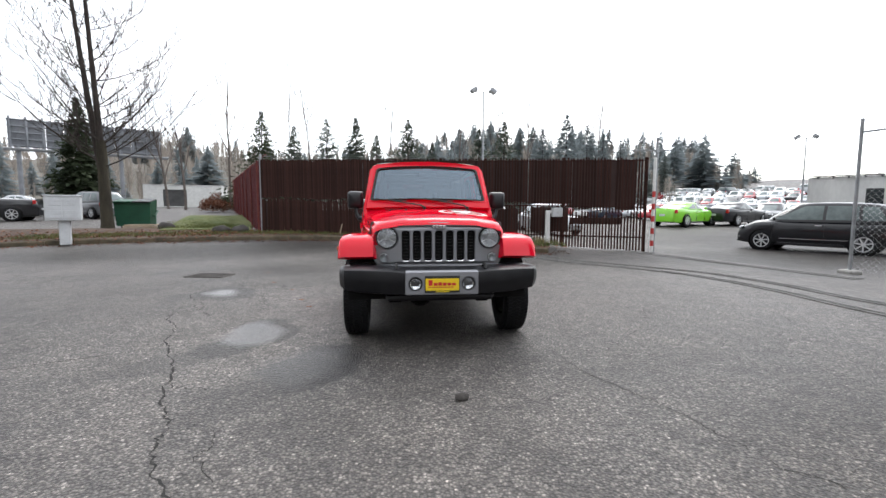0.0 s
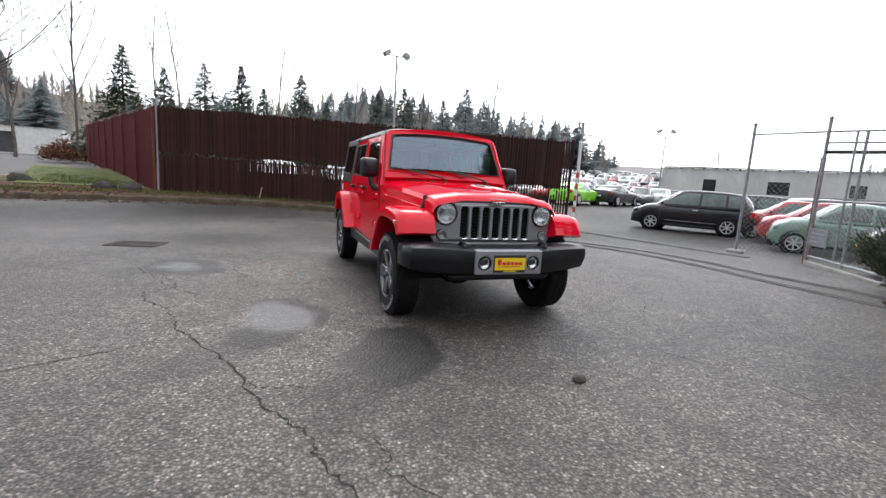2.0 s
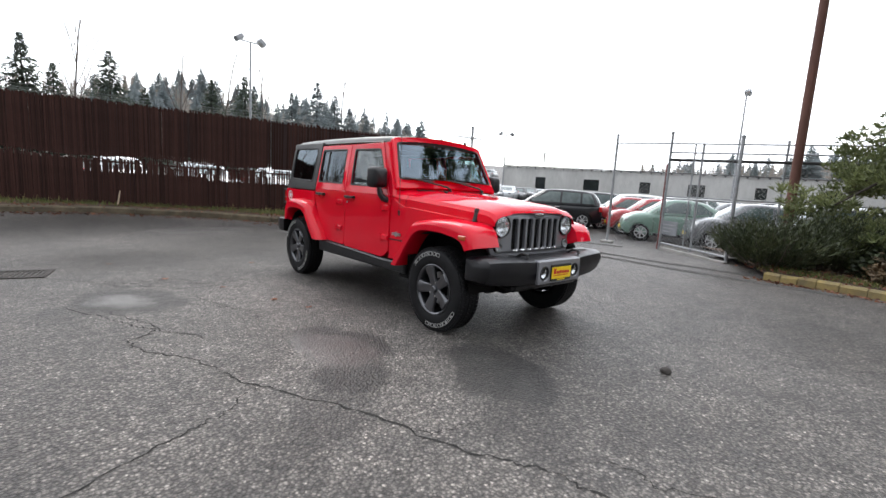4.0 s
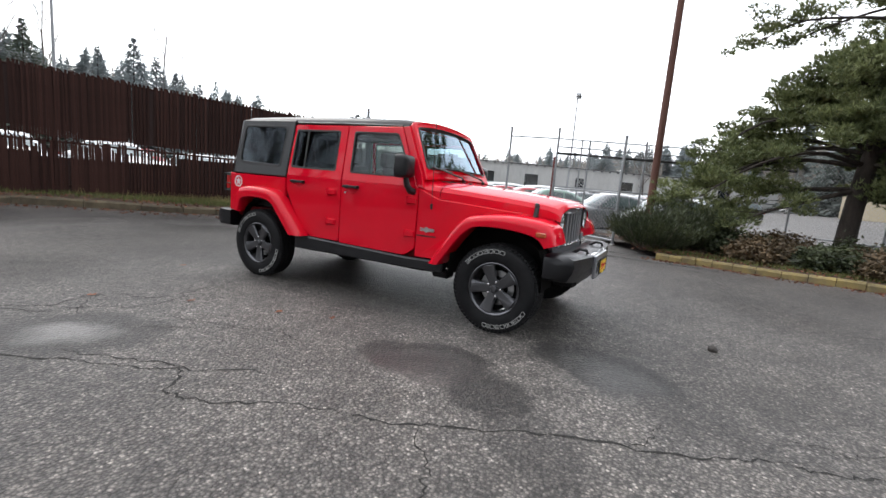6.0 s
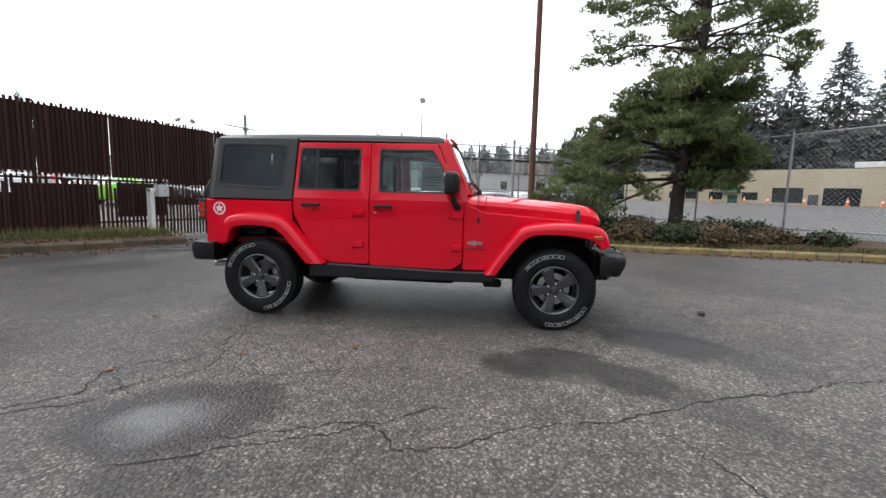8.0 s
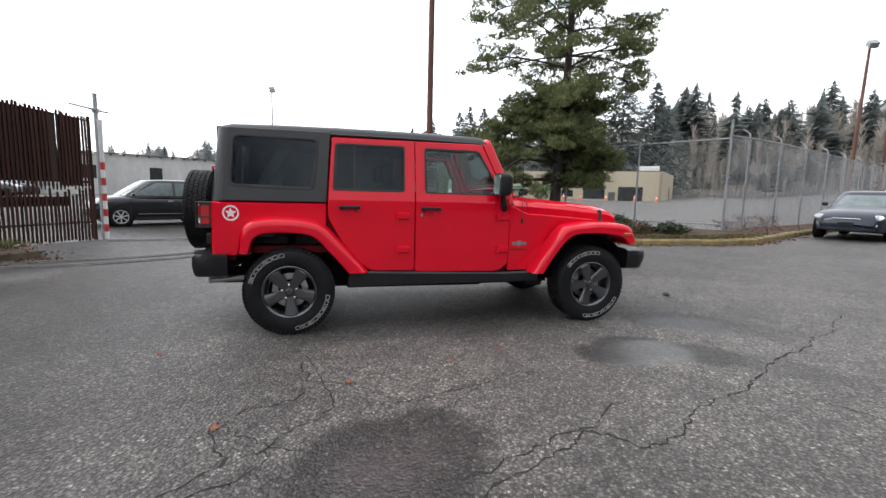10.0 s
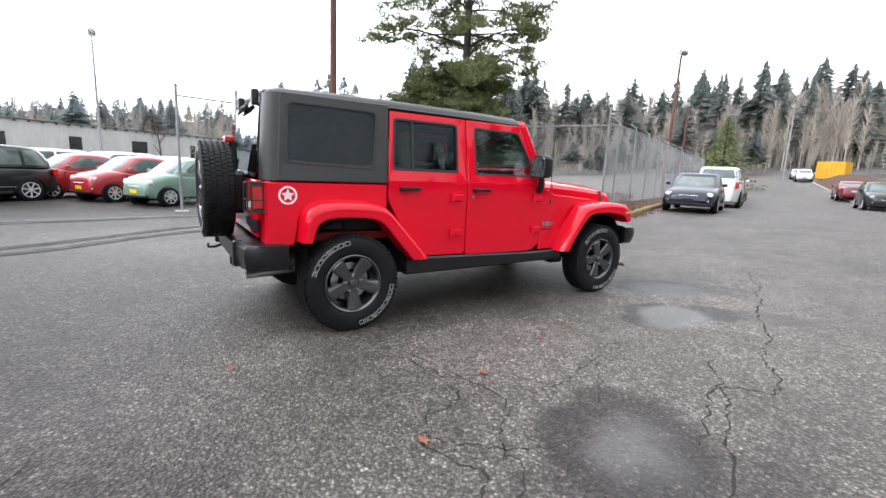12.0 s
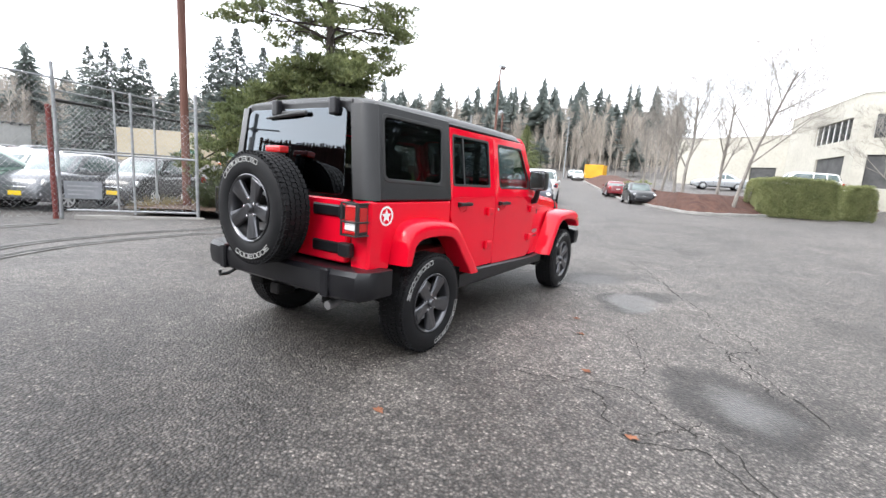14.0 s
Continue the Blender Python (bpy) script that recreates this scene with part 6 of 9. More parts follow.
def hood_z(x, y):
    pts = hood_section(y)
    x = abs(x)
    for (a, za), (b, zb) in zip(pts, pts[1:]):
        if a <= x <= b:
            return za + (zb - za) * (x - a) / max(b - a, 1e-6)
    return pts[-1][1]


def hood_star():
    """A large worn star on the far half of the hood, cut fine so that it follows the panel."""
    bm = bmesh.new()
    cx, cy, R = 0.335, -1.20, 0.27
    n = 72
    rng = random.Random(4)
    inner = star_pts(R * 0.76, R * 0.36, -90)

    def vert(x, y):
        return bm.verts.new((cx + x, cy + y, hood_z(cx + x, cy + y) + 0.003))
    for k in range(n):
        if rng.random() < 0.12:
            continue
        a, b = 2 * math.pi * k / n, 2 * math.pi * (k + 1) / n
        for r0, r1 in ((0.82, 0.91), (0.91, 1.0)):
            bm.faces.new([vert(R * r * math.cos(t), R * r * math.sin(t)) for r, t in ((r0, a), (r1, a), (r1, b), (r0, b))])
    for k in range(10):
        p, q = Vector(inner[k]), Vector(inner[(k + 1) % 10])
        m = 6
        for i in range(m):
            for j in range(m):
                if rng.random() < 0.05:
                    continue
                u0, u1, v0, v1 = i / m, (i + 1) / m, j / m, (j + 1) / m
                bm.faces.new([vert(*(p.lerp(q, v) * u)) for u, v in ((max(u0, 0.001), v0), (u1, v0), (u1, v1), (max(u0, 0.001), v1))])
    bmesh.ops.remove_doubles(bm, verts=bm.verts, dist=0.0005)
    return bm


part("hood_star", hood_star(), WHITE_DECAL, jeep, "large white star decal on the hood")


# winged side badge and a dark strip of plain marks
def side_badge():
    bm = plate_bm(circle_pts(0, 0, 0.026, 24), (), 0.006, 0.001, lambda u, v, w: Vector((-cowl_x(-0.705) - 0.002 + w, -0.705 + u, 0.80 + v)))
    for s in (-1, 1):
        for k in range(3):
            mm = Matrix.Translation((-cowl_x(-0.705) - 0.001, -0.705 + s * 0.052, 0.80 + (k - 1) * 0.011))
            add_box(bm, -0.003, 0.003, -0.034 + abs(k - 1) * 0.008, 0.034 - abs(k - 1) * 0.008, -0.0042, 0.0042, m=mm)
    return bm


both("side_badge", side_badge, STEEL, jeep, "small silver winged badge")


for k in range(9):
    both("side_mark", lambda: box_bm(-cowl_x(-0.79 + k * 0.022) - 0.0025, -cowl_x(-0.79 + k * 0.022) + 0.003, -0.80 + k * 0.022, -0.785 + k * 0.022, 0.733, 0.746), BLACKINK, jeep)


# cabin
def seat_bm():
    bm = bmesh.new()
    add_box(bm, -0.25, 0.25, -0.25, 0.27, 0.0, 0.18, bev=0.05, seg=2)
    mm = Matrix.Translation((0, 0.25, 0.12)) @ Matrix.Rotation(radians(-16), 4, "X")
    add_box(bm, -0.24, 0.24, -0.06, 0.07, 0.0, 0.60, m=mm, bev=0.05, seg=2)
    return bm


for x in (-0.36, 0.36):
    bm = seat_bm()
    bmesh.ops.transform(bm, matrix=Matrix.Translation((x, 0.15, 0.66)), verts=bm.verts)
    st = part("front_seat", bm, SEAT, jeep, "dark cloth seat", True, 40)
    part("headrest", box_bm(x - 0.13, x + 0.13, 0.53, 0.64, 1.38, 1.56, bev=0.04, seg=2), SEAT, st)
bm = bmesh.new()
add_box(bm, -0.60, 0.60, 0.95, 1.45, 0.72, 0.92, bev=0.05, seg=2)
add_box(bm, -0.60, 0.60, 1.42, 1.56, 0.88, 1.38, bev=0.05, seg=2)
rs = part("rear_bench", bm, SEAT, jeep, "dark cloth bench")
for x in (-0.36, 0.36):
    part("headrest", box_bm(x - 0.12, x + 0.12, 1.46, 1.56, 1.38, 1.54, bev=0.03, seg=2), SEAT, rs)
bm = bmesh.new()
add_box(bm, -0.68, 0.68, -0.58, -0.28, 1.0, 1.22, bev=0.05, seg=2)
add_box(bm, -0.12, 0.12, -0.40, 0.30, 0.60, 0.95, bev=0.04)
part("dashboard", bm, CABIN, jeep, "", True)
bm = bmesh.new()
add_lathe(bm, [(0.175 + 0.016 * math.cos(a), 0.016 * math.sin(a)) for a in [2 * math.pi * k / 8 for k in range(8)]], 28, Matrix.Translation((0.36, -0.16, 1.13)) @ Matrix.Rotation(radians(-68), 4, "X"), True)
add_tube(bm, [(0.36, -0.3, 1.06), (0.36, -0.17, 1.13)], [0.03, 0.06], 10)
part("steering_wheel", bm, CABIN, jeep, "", True)
bm = bmesh.new()
for s in (-1, 1):
    add_tube(bm, [(s * 0.60, 0.42, 0.7), (s * 0.595, 0.42, 1.6), (s * 0.57, 0.40, 1.73), (s * 0.55, -0.25, 1.76)], 0.032, 8)
    add_tube(bm, [(s * 0.57, 0.40, 1.73), (s * 0.57, 1.55, 1.73), (s * 0.60, 1.9, 1.2)], 0.032, 8)
add_tube(bm, [(-0.57, 0.40, 1.73), (0.57, 0.40, 1.73)], 0.032, 8)
add_tube(bm, [(-0.57, 1.55, 1.73), (0.57, 1.55, 1.73)], 0.032, 8)
part("roll_bar", bm, CABIN, jeep, "", True)
part("cargo_floor", box_bm(-0.70, 0.70, 1.5, 2.04, 0.80, 0.86), CABIN, jeep)
# sunshade visor tops
for x in (-0.33, 0.33):
    part("sun_visor", box_bm(x - 0.22, x + 0.22, -0.33, -0.15, 1.765, 1.785, bev=0.006), CABIN, jeep)

# ---- parked cars ----
LAMP_PALE = varied("lamp_pale_lens", (0.42, 0.43, 0.44), (0.62, 0.63, 0.64), 30, 0.12, 0.3, coat=0.8, bump_s=0)
CARS = {}


def interp(pts, x):
    for (a, va), (b, vb) in zip(pts, pts[1:]):
        if x <= b:
            t = max(0.0, min(1.0, (x - a) / max(b - a, 1e-9)))
            return va + (vb - va) * t
    return pts[-1][1]


KINDS = {
    # length, width, height, wheelbase, wheel radius, hood, belt, cowl, roof front, roof rear, tail glass end, deck
    "hatch": (3.50, 1.60, 1.49, 2.30, 0.295, 0.90, 0.97, -1.08, -0.42, 0.98, 1.62, 0.99),
    "mpv": (4.22, 1.78, 1.67, 2.61, 0.335, 0.95, 1.02, -1.32, -0.45, 1.72, 2.04, 1.04),
    "sedan": (4.45, 1.72, 1.40, 2.62, 0.30, 0.82, 0.90, -0.85, -0.15, 0.85, 1.45, 0.96),
    "coupe": (4.98, 1.92, 1.44, 2.95, 0.36, 0.95, 1.00, -0.75, 0.0, 0.95, 1.75, 1.06),
    "wagon": (4.55, 1.75, 1.55, 2.65, 0.32, 0.92, 0.98, -1.05, -0.35, 1.75, 2.18, 1.02),
    "pickup": (5.4, 1.98, 1.86, 3.4, 0.38, 1.15, 1.22, -1.10, -0.45, 0.55, 0.75, 1.22),
    "van": (5.2, 1.98, 1.85, 3.2, 0.37, 1.10, 1.15, -1.35, -0.75, 2.2, 2.5, 1.15),
}


def car_body(L, W, H, wb, r, hood, belt, cowl, deck, tail):
    bm = bmesh.new()
    top = [(-L / 2, hood - 0.30), (-L / 2 + 0.06, hood - 0.20), (-L / 2 + 0.22, hood - 0.09), (-L / 2 + 0.50, hood - 0.02), (cowl - 0.30, hood + 0.03), (cowl, belt), (tail - 0.2, deck - 0.02), (tail, deck), (L / 2 - 0.10, deck - 0.05), (L / 2 - 0.02, deck - 0.22), (L / 2, deck - 0.40)]
    if L < 3.6:
        top[:4] = [(-L / 2, hood - 0.36), (-L / 2 + 0.05, hood - 0.20), (-L / 2 + 0.15, hood - 0.08), (-L / 2 + 0.36, hood + 0.0)]
    ys = sorted(set([-L / 2, -L / 2 + 0.05, -L / 2 + 0.15, -L / 2 + 0.3, L / 2, L / 2 - 0.04, L / 2 - 0.12, L / 2 - 0.3] + [float(v) for v in np.linspace(-L / 2 + 0.3, L / 2 - 0.3, 16)]))
    rings = []
    for y in ys:
        e = abs(y) / (L / 2)
        w = W / 2 * (1 - 0.30 * e ** 6 - 0.05 * e ** 2)
        zt = interp(top, y)
        zb = 0.20 + 0.09 * e ** 8
        zm = zb + (zt - zb) * 0.55
        half = [(0, zt + 0.03), (w * 0.50, zt + 0.020), (w * 0.76, zt - 0.006), (w * 0.90, zt - 0.045), (w * 0.965, zt - 0.10), (w * 0.985, zt - 0.17), (w, zm + 0.02), (w * 0.992, zm - 0.10), (w * 0.97, zb + 0.12), (w * 0.93, zb + 0.03), (w * 0.85, zb), (0, zb)]
        rings.append([(-x, y, z) for x, z in reversed(half)] + [(x, y, z) for x, z in half[1:-1]])
    add_loft(bm, rings)
    return bm


ARCH = {"hatch": 0.13, "mpv": 0.075, "sedan": 0.09, "coupe": 0.10, "wagon": 0.09, "pickup": 0.04, "van": 0.05}


def roof_drop(kind, y, rf, rr):
    """How far the roof line falls below its crown at y."""
    c, half = rf + (rr - rf) * 0.38, (rr - rf) * 0.62
    return ARCH[kind] * min(1.3, abs((y - c) / half)) ** 2


def plan_loop(y0, y1, w, n=28, p=3.2):
    out = []
    cy, hy = (y0 + y1) / 2, (y1 - y0) / 2
    for k in range(n):
        a = 2 * math.pi * k / n
        c, s_ = math.cos(a), math.sin(a)
        out.append((w * math.copysign(abs(s_) ** (2 / p), s_), cy + hy * math.copysign(abs(c) ** (2 / p), c)))
    return out


class Cabin:
    """The upper body of a parked car: a closed shell, and patches of glass lying on it."""

    def __init__(self, kind):
        self.kind = kind
        L, W, self.H, wb, r, hood, self.belt, self.cowl, self.rf, self.rr, self.tail, deck = KINDS[kind]
        self.wg, self.wr = W / 2 * 0.945, W / 2 * 0.73
        self.p = 4.6

    def span(self, t):
        k = t ** 1.15
        return self.cowl + (self.rf - self.cowl) * k, self.tail + (self.rr - self.tail) * t ** 1.8

    def half(self, t):
        return self.wg + (self.wr - self.wg) * t ** 1.6

    def z(self, t, y):
        return self.belt - 0.03 + (self.H - 0.05 - self.belt + 0.03 - roof_drop(self.kind, y, self.rf, self.rr) * t) * t

    def at(self, t, a, out=0.0):
        y0, y1 = self.span(t)
        cy, hy, w = (y0 + y1) / 2, (y1 - y0) / 2 + out, self.half(t) + out
        c, s_ = math.cos(a), math.sin(a)
        y = cy + hy * math.copysign(abs(c) ** (2 / self.p), c)
        return Vector((w * math.copysign(abs(s_) ** (2 / self.p), s_), y, self.z(t, y)))

    def side(self, t, y, s_, out=0.0):
        y0, y1 = self.span(t)
        cy, hy = (y0 + y1) / 2, (y1 - y0) / 2
        q = max(0.0, 1 - min(1.0, abs((y - cy) / hy)) ** self.p) ** (1 / self.p)
        return Vector((s_ * (self.half(t) * q + out), y, self.z(t, y)))

    def shell(self, n):
        bm = bmesh.new()
        rings = [[self.at(t, 2 * math.pi * k / n) for k in range(n)] for t in (0.0, 0.25, 0.5, 0.75, 0.92)]
        cy = (self.rf + self.rr) / 2
        top = rings[-1]
        for k, dz in ((0.95, 0.030), (0.82, 0.055), (0.5, 0.066), (0.2, 0.069)):
            rings.append([Vector((v.x * k, cy + (v.y - cy) * k, self.z(0.92, cy + (v.y - cy) * k) + dz)) for v in top])
        add_loft(bm, rings)
        return bm

    def pane(self, corners, s_, rows=4, cols=6):
        """Side glass between four (y, t) corners: low front, low rear, high rear, high front."""
        bm = bmesh.new()
        (ya, ta), (yb, tb), (yc, tc_), (yd, td) = corners
        grid = []
        for i in range(rows + 1):
            f = i / rows
            row = []
            for j in range(cols + 1):
                g = j / cols
                y = (ya + (yb - ya) * g) * (1 - f) + (yd + (yc - yd) * g) * f
                t = (ta + (tb - ta) * g) * (1 - f) + (td + (tc_ - td) * g) * f
                row.append(bm.verts.new(self.side(t, y, s_, 0.006)))
            grid.append(row)
        for r0, r1 in zip(grid, grid[1:]):
            ring_faces(bm, r0 if s_ < 0 else r0[::-1], r1 if s_ < 0 else r1[::-1], False)
        return bm

    def screen(self, front, t0, t1, share, rows=5, cols=10):
        bm = bmesh.new()
        grid = []
        for i in range(rows + 1):
            t = t0 + (t1 - t0) * i / rows
            row = []
            for j in range(cols + 1):
                f = (2 * j / cols - 1) * share
                sn = math.copysign(abs(f) ** (self.p / 2), f)
                a = math.asin(max(-1.0, min(1.0, sn)))
                v = self.at(t, math.pi - a if front else a, 0.006)
                row.append(bm.verts.new(v))
            grid.append(row)
        for r0, r1 in zip(grid, grid[1:]):
            ring_faces(bm, r0, r1, False)
        bmesh.ops.recalc_face_normals(bm, faces=bm.faces)
        return bm

    def panes(self):
        """Corner lists of the side windows."""
        c, f, r, tl = self.cowl, self.rf, self.rr, self.tail
        mid = (c + tl) / 2 - 0.02
        lo, hi = 0.12, 0.84
        if self.kind in ("mpv", "wagon", "van"):
            m2 = mid + 0.86
            return [((c + 0.34, lo), (mid - 0.04, lo), (mid - 0.03, hi), (f + 0.26, hi)), ((mid + 0.04, lo), (m2 - 0.04, lo), (m2 - 0.06, hi), (mid + 0.05, hi)), ((m2 + 0.04, lo), (tl - 0.26, lo), (r - 0.16, hi), (m2 + 0.02, hi))]
        if self.kind == "pickup":
            return [((c + 0.34, lo), (mid - 0.02, lo), (mid, hi), (f + 0.22, hi)), ((mid + 0.06, lo), (tl - 0.2, lo), (r - 0.12, hi), (mid + 0.06, hi))]
        back = 0.52 if self.kind == "hatch" else 0.40
        m2 = mid + (0.12 if self.kind == "hatch" else 0.0)
        return [((c + 0.36, lo), (m2 - 0.035, lo), (m2 - 0.02, hi), (f + 0.24, hi)), ((m2 + 0.04, lo), (tl - back, lo + 0.06), (r - 0.30, hi), (m2 + 0.05, hi))]


def car_model(kind, mat):
    L, W, H, wb, r, hood, belt, cowl, rf, rr, tail, deck = KINDS[kind]
    root = new("parked_car")
    body = part("body", car_body(L, W, H, wb, r, hood, belt, cowl, deck, tail), mat, root, "", True, 40)
    cab = Cabin(kind)
    part("cabin", cab.shell(44), mat, root, "", True, 40)
    part("windscreen", cab.screen(True, 0.10, 0.86, 0.90), CAR_GLASS, root, "", True)
    part("rear_window", cab.screen(False, 0.24, 0.84, 0.82), CAR_GLASS, root, "", True)
    for s_ in (-1, 1):
        for cs in cab.panes():
            part("side_window", cab.pane(cs, s_), CAR_GLASS, root, "", True)
        # door seams
        for y in (cowl + 0.30, (cowl + tail) / 2 + (0.12 if kind == "hatch" else 0.0)):
            part("door_seam", box_bm(s_ * (W / 2 * 0.95), s_ * (W / 2 * 0.997), y - 0.006, y + 0.006, 0.34, belt - 0.12), BLACKINK, root)
        part("mirror", box_bm(s_ * (W / 2 - 0.02), s_ * (W / 2 + 0.13), cowl + 0.34, cowl + 0.42, belt + 0.01, belt + 0.12, bev=0.03, seg=2), mat, root)
        part("sill_trim", box_bm(s_ * (W / 2 - 0.06), s_ * (W / 2 - 0.005), -wb / 2 + r + 0.1, wb / 2 - r - 0.1, 0.21, 0.30, bev=0.015), PLASTIC, root)
        part("door_handle", box_bm(s_ * (W / 2 - 0.02), s_ * (W / 2 + 0.012), 0.12, 0.30, belt - 0.16, belt - 0.13, bev=0.008), STEEL, root)
        # lamps
        x = s_ * W * 0.345
        hm = Matrix.Translation((x, -L / 2 + 0.125, hood - 0.19)) @ Matrix.Rotation(radians(-s_ * 24), 4, "Z") @ Matrix.Rotation(radians(70), 4, "X")
        k = 0.085 if kind == "hatch" else 0.075
        sx = 1.0 if kind == "hatch" else 1.7
        part("headlamp", lathe_bm([(0.0, 0.018), (k * 0.6, 0.014), (k, 0.0), (k, -0.06)], 20, hm @ Matrix.Diagonal((sx, 1, 1, 1))), LAMP_PALE, root, "", True)
        part("tail_lamp", box_bm(s_ * W * 0.36, s_ * W * 0.435, L / 2 - 0.16, L / 2 - 0.03, deck - 0.30, deck - 0.08, bev=0.03, seg=2), LAMP_REDBASE, root)
        part("fog_lamp", lathe_bm([(0.0, 0.01), (0.04, 0.006), (0.05, -0.02)], 14, Matrix.Translation((s_ * W * 0.33, -L / 2 + 0.06, 0.42)) @ Matrix.Rotation(radians(-s_ * 20), 4, "Z") @ Matrix.Rotation(radians(90), 4, "X")), LAMP_PALE, root, "", True)
        for cs_y in (-L / 2 + 0.10, ):
            part("bumper_slot", box_bm(s_ * W * 0.12, s_ * W * 0.34, -L / 2 - 0.004, cs_y, 0.27, 0.33, bev=0.012), PLASTIC, root)
    part("bumper_grille", box_bm(-W * 0.24, W * 0.24, -L / 2 - 0.010, -L / 2 + 0.06, 0.25, 0.34, bev=0.02), PLASTIC, root)
    part("chrome_bar", box_bm(-W * 0.17, W * 0.17, -L / 2 - 0.008, -L / 2 + 0.05, 0.575, 0.595, bev=0.008), CHROME, root)
    part("plate", box_bm(-0.16, 0.16, -L / 2 - 0.022, -L / 2 - 0.010, 0.38, 0.49, bev=0.003), YELLOW if kind == "hatch" else PLASTIC, root)
    part("plate_rear", box_bm(-0.16, 0.16, L / 2 + 0.002, L / 2 + 0.012, 0.60, 0.71, bev=0.003), YELLOW if kind == "hatch" else MAILGREY, root)
    # wheels in dark arches
    for s_ in (-1, 1):
        for y in (-wb / 2, wb / 2):
            e = abs(y) / (L / 2)
            wx = W / 2 * (1 - 0.30 * e ** 6 - 0.05 * e ** 2)
            m = Matrix.Translation((s_ * wx, y, r)) @ Matrix.Rotation(radians(90 * s_), 4, "Y")
            part("wheel_arch", lathe_bm([(r * 1.15, -0.12), (r * 1.15, 0.006), (r * 1.12, 0.010), (r * 1.05, -0.10), (0.0, -0.12)], 32, m), DARK, root)
            w = part("wheel", lathe_bm([(r * 0.66, 0.008), (r * 0.72, 0.016), (r * 0.88, 0.016), (r * 0.97, 0.004), (r, -0.03), (r, -0.16), (r * 0.9, -0.19)], 32, m), RUBBER, root, "", True, 50)
            part("rim", lathe_bm([(r * 0.68, 0.012), (r * 0.64, 0.012), (r * 0.61, -0.02), (r * 0.56, -0.045), (0.0, -0.05)], 32, m), DARK, w)
            bm = bmesh.new()
            add_lathe(bm, [(r * 0.69, 0.004), (r * 0.685, 0.014), (r * 0.63, 0.014), (r * 0.61, 0.0)], 32, m)
            for k in range(7):
                a = 2 * math.pi * k / 7
                add_box(bm, 0.03, r * 0.64, -0.018, 0.018, -0.014, 0.010, m=m @ Matrix.Rotation(a, 4, "Z"))
            add_lathe(bm, [(0.05, -0.01), (0.045, 0.012), (0.0, 0.014)], 12, m)
            part("spokes", bm, MAILGREY, w)
    if kind == "mpv":
        for s_ in (-1, 1):
            part("side_strip", box_bm(s_ * (W / 2 - 0.012), s_ * (W / 2 + 0.004), -0.80, 0.95, 0.42, 0.44), STEEL, root)
    return root


def car_lite(kind, mat):
    """The same car with fewer separate parts, for the far rows."""
    L, W, H, wb, r, hood, belt, cowl, rf, rr, tail, deck = KINDS[kind]
    root = new("parked_car")
    part("body", car_body(L, W, H, wb, r, hood, belt, cowl, deck, tail), mat, root, "", True, 40)
    cab = Cabin(kind)
    part("cabin", cab.shell(24), mat, root, "", True, 40)
    part("windscreen", cab.screen(True, 0.10, 0.86, 0.90, 3, 6), CAR_GLASS, root, "", True)
    part("rear_window", cab.screen(False, 0.24, 0.84, 0.82, 3, 6), CAR_GLASS, root, "", True)
    for s_ in (-1, 1):
        for cs in cab.panes():
            part("side_window", cab.pane(cs, s_, 2, 3), CAR_GLASS, root, "", True)
        for y in (-wb / 2, wb / 2):
            m = Matrix.Translation((s_ * W / 2 * 0.92, y, r)) @ Matrix.Rotation(radians(90 * s_), 4, "Y")
            bm = lathe_bm([(0.0, 0.0), (r * 0.6, 0.0), (r * 0.68, 0.03), (r * 0.95, 0.03), (r, 0.0), (r, -0.16)], 18, m)
            ob = part("wheel", bm, [RUBBER, STEEL], root)
            for f in ob.data.polygons:
                c_ = m.inverted() @ f.center
                if math.hypot(c_.x, c_.y) < r * 0.5:
                    f.material_index = 1
        part("headlamp", box_bm(s_ * W * 0.28, s_ * W * 0.42, -L / 2 + 0.03, -L / 2 + 0.2, hood - 0.26, hood - 0.12, bev=0.04), LAMP_PALE, root)
        part("tail_lamp", box_bm(s_ * W * 0.36, s_ * W * 0.435, L / 2 - 0.16, L / 2 - 0.03, deck - 0.30, deck - 0.08, bev=0.03), LAMP_REDBASE, root)
    return root


def park(kind, mat, x, y, heading, label, group="", z=None, lite=False):
    """A parked car; heading: the way its front points, degrees from +x."""
    key = (kind, mat.name, lite)
    m = Matrix.Translation((x, y, ground_z(x, y) if z is None else z)) @ Matrix.Rotation(radians(heading + 90), 4, "Z")
    if key not in CARS:
        CARS[key] = car_lite(kind, mat) if lite else car_model(kind, mat)
        ob = CARS[key]
        ob.matrix_basis = m
    else:
        ob = copy_thing(CARS[key], m)
    return tagged(ob, label, "car", group)


GREEN_MINT = paint("mint_paint", (0.17, 0.28, 0.225), 0.35)
P_RED = paint("crimson_paint", (0.36, 0.015, 0.022), 0.35)
P_DARK = paint("dark_grey_paint", (0.012, 0.0125, 0.015), 0.3, coat=0.55)
P_WHITE = paint("white_car_paint", (0.74, 0.75, 0.75), 0.35)
P_SILVER = paint("silver_paint", (0.42, 0.44, 0.46), 0.3, metal=0.4)
P_GREY = paint("mid_grey_paint", (0.12, 0.125, 0.135), 0.3, metal=0.3)
P_BLUE = paint("steel_blue_paint", (0.012, 0.019, 0.036), 0.3, coat=0.5)
P_MAROON = paint("maroon_paint", (0.15, 0.010, 0.016), 0.35)
P_LIME = paint("lime_paint", (0.22, 0.62, 0.03), 0.35)
P_BLACK = paint("black_paint", (0.010, 0.010, 0.012), 0.3)

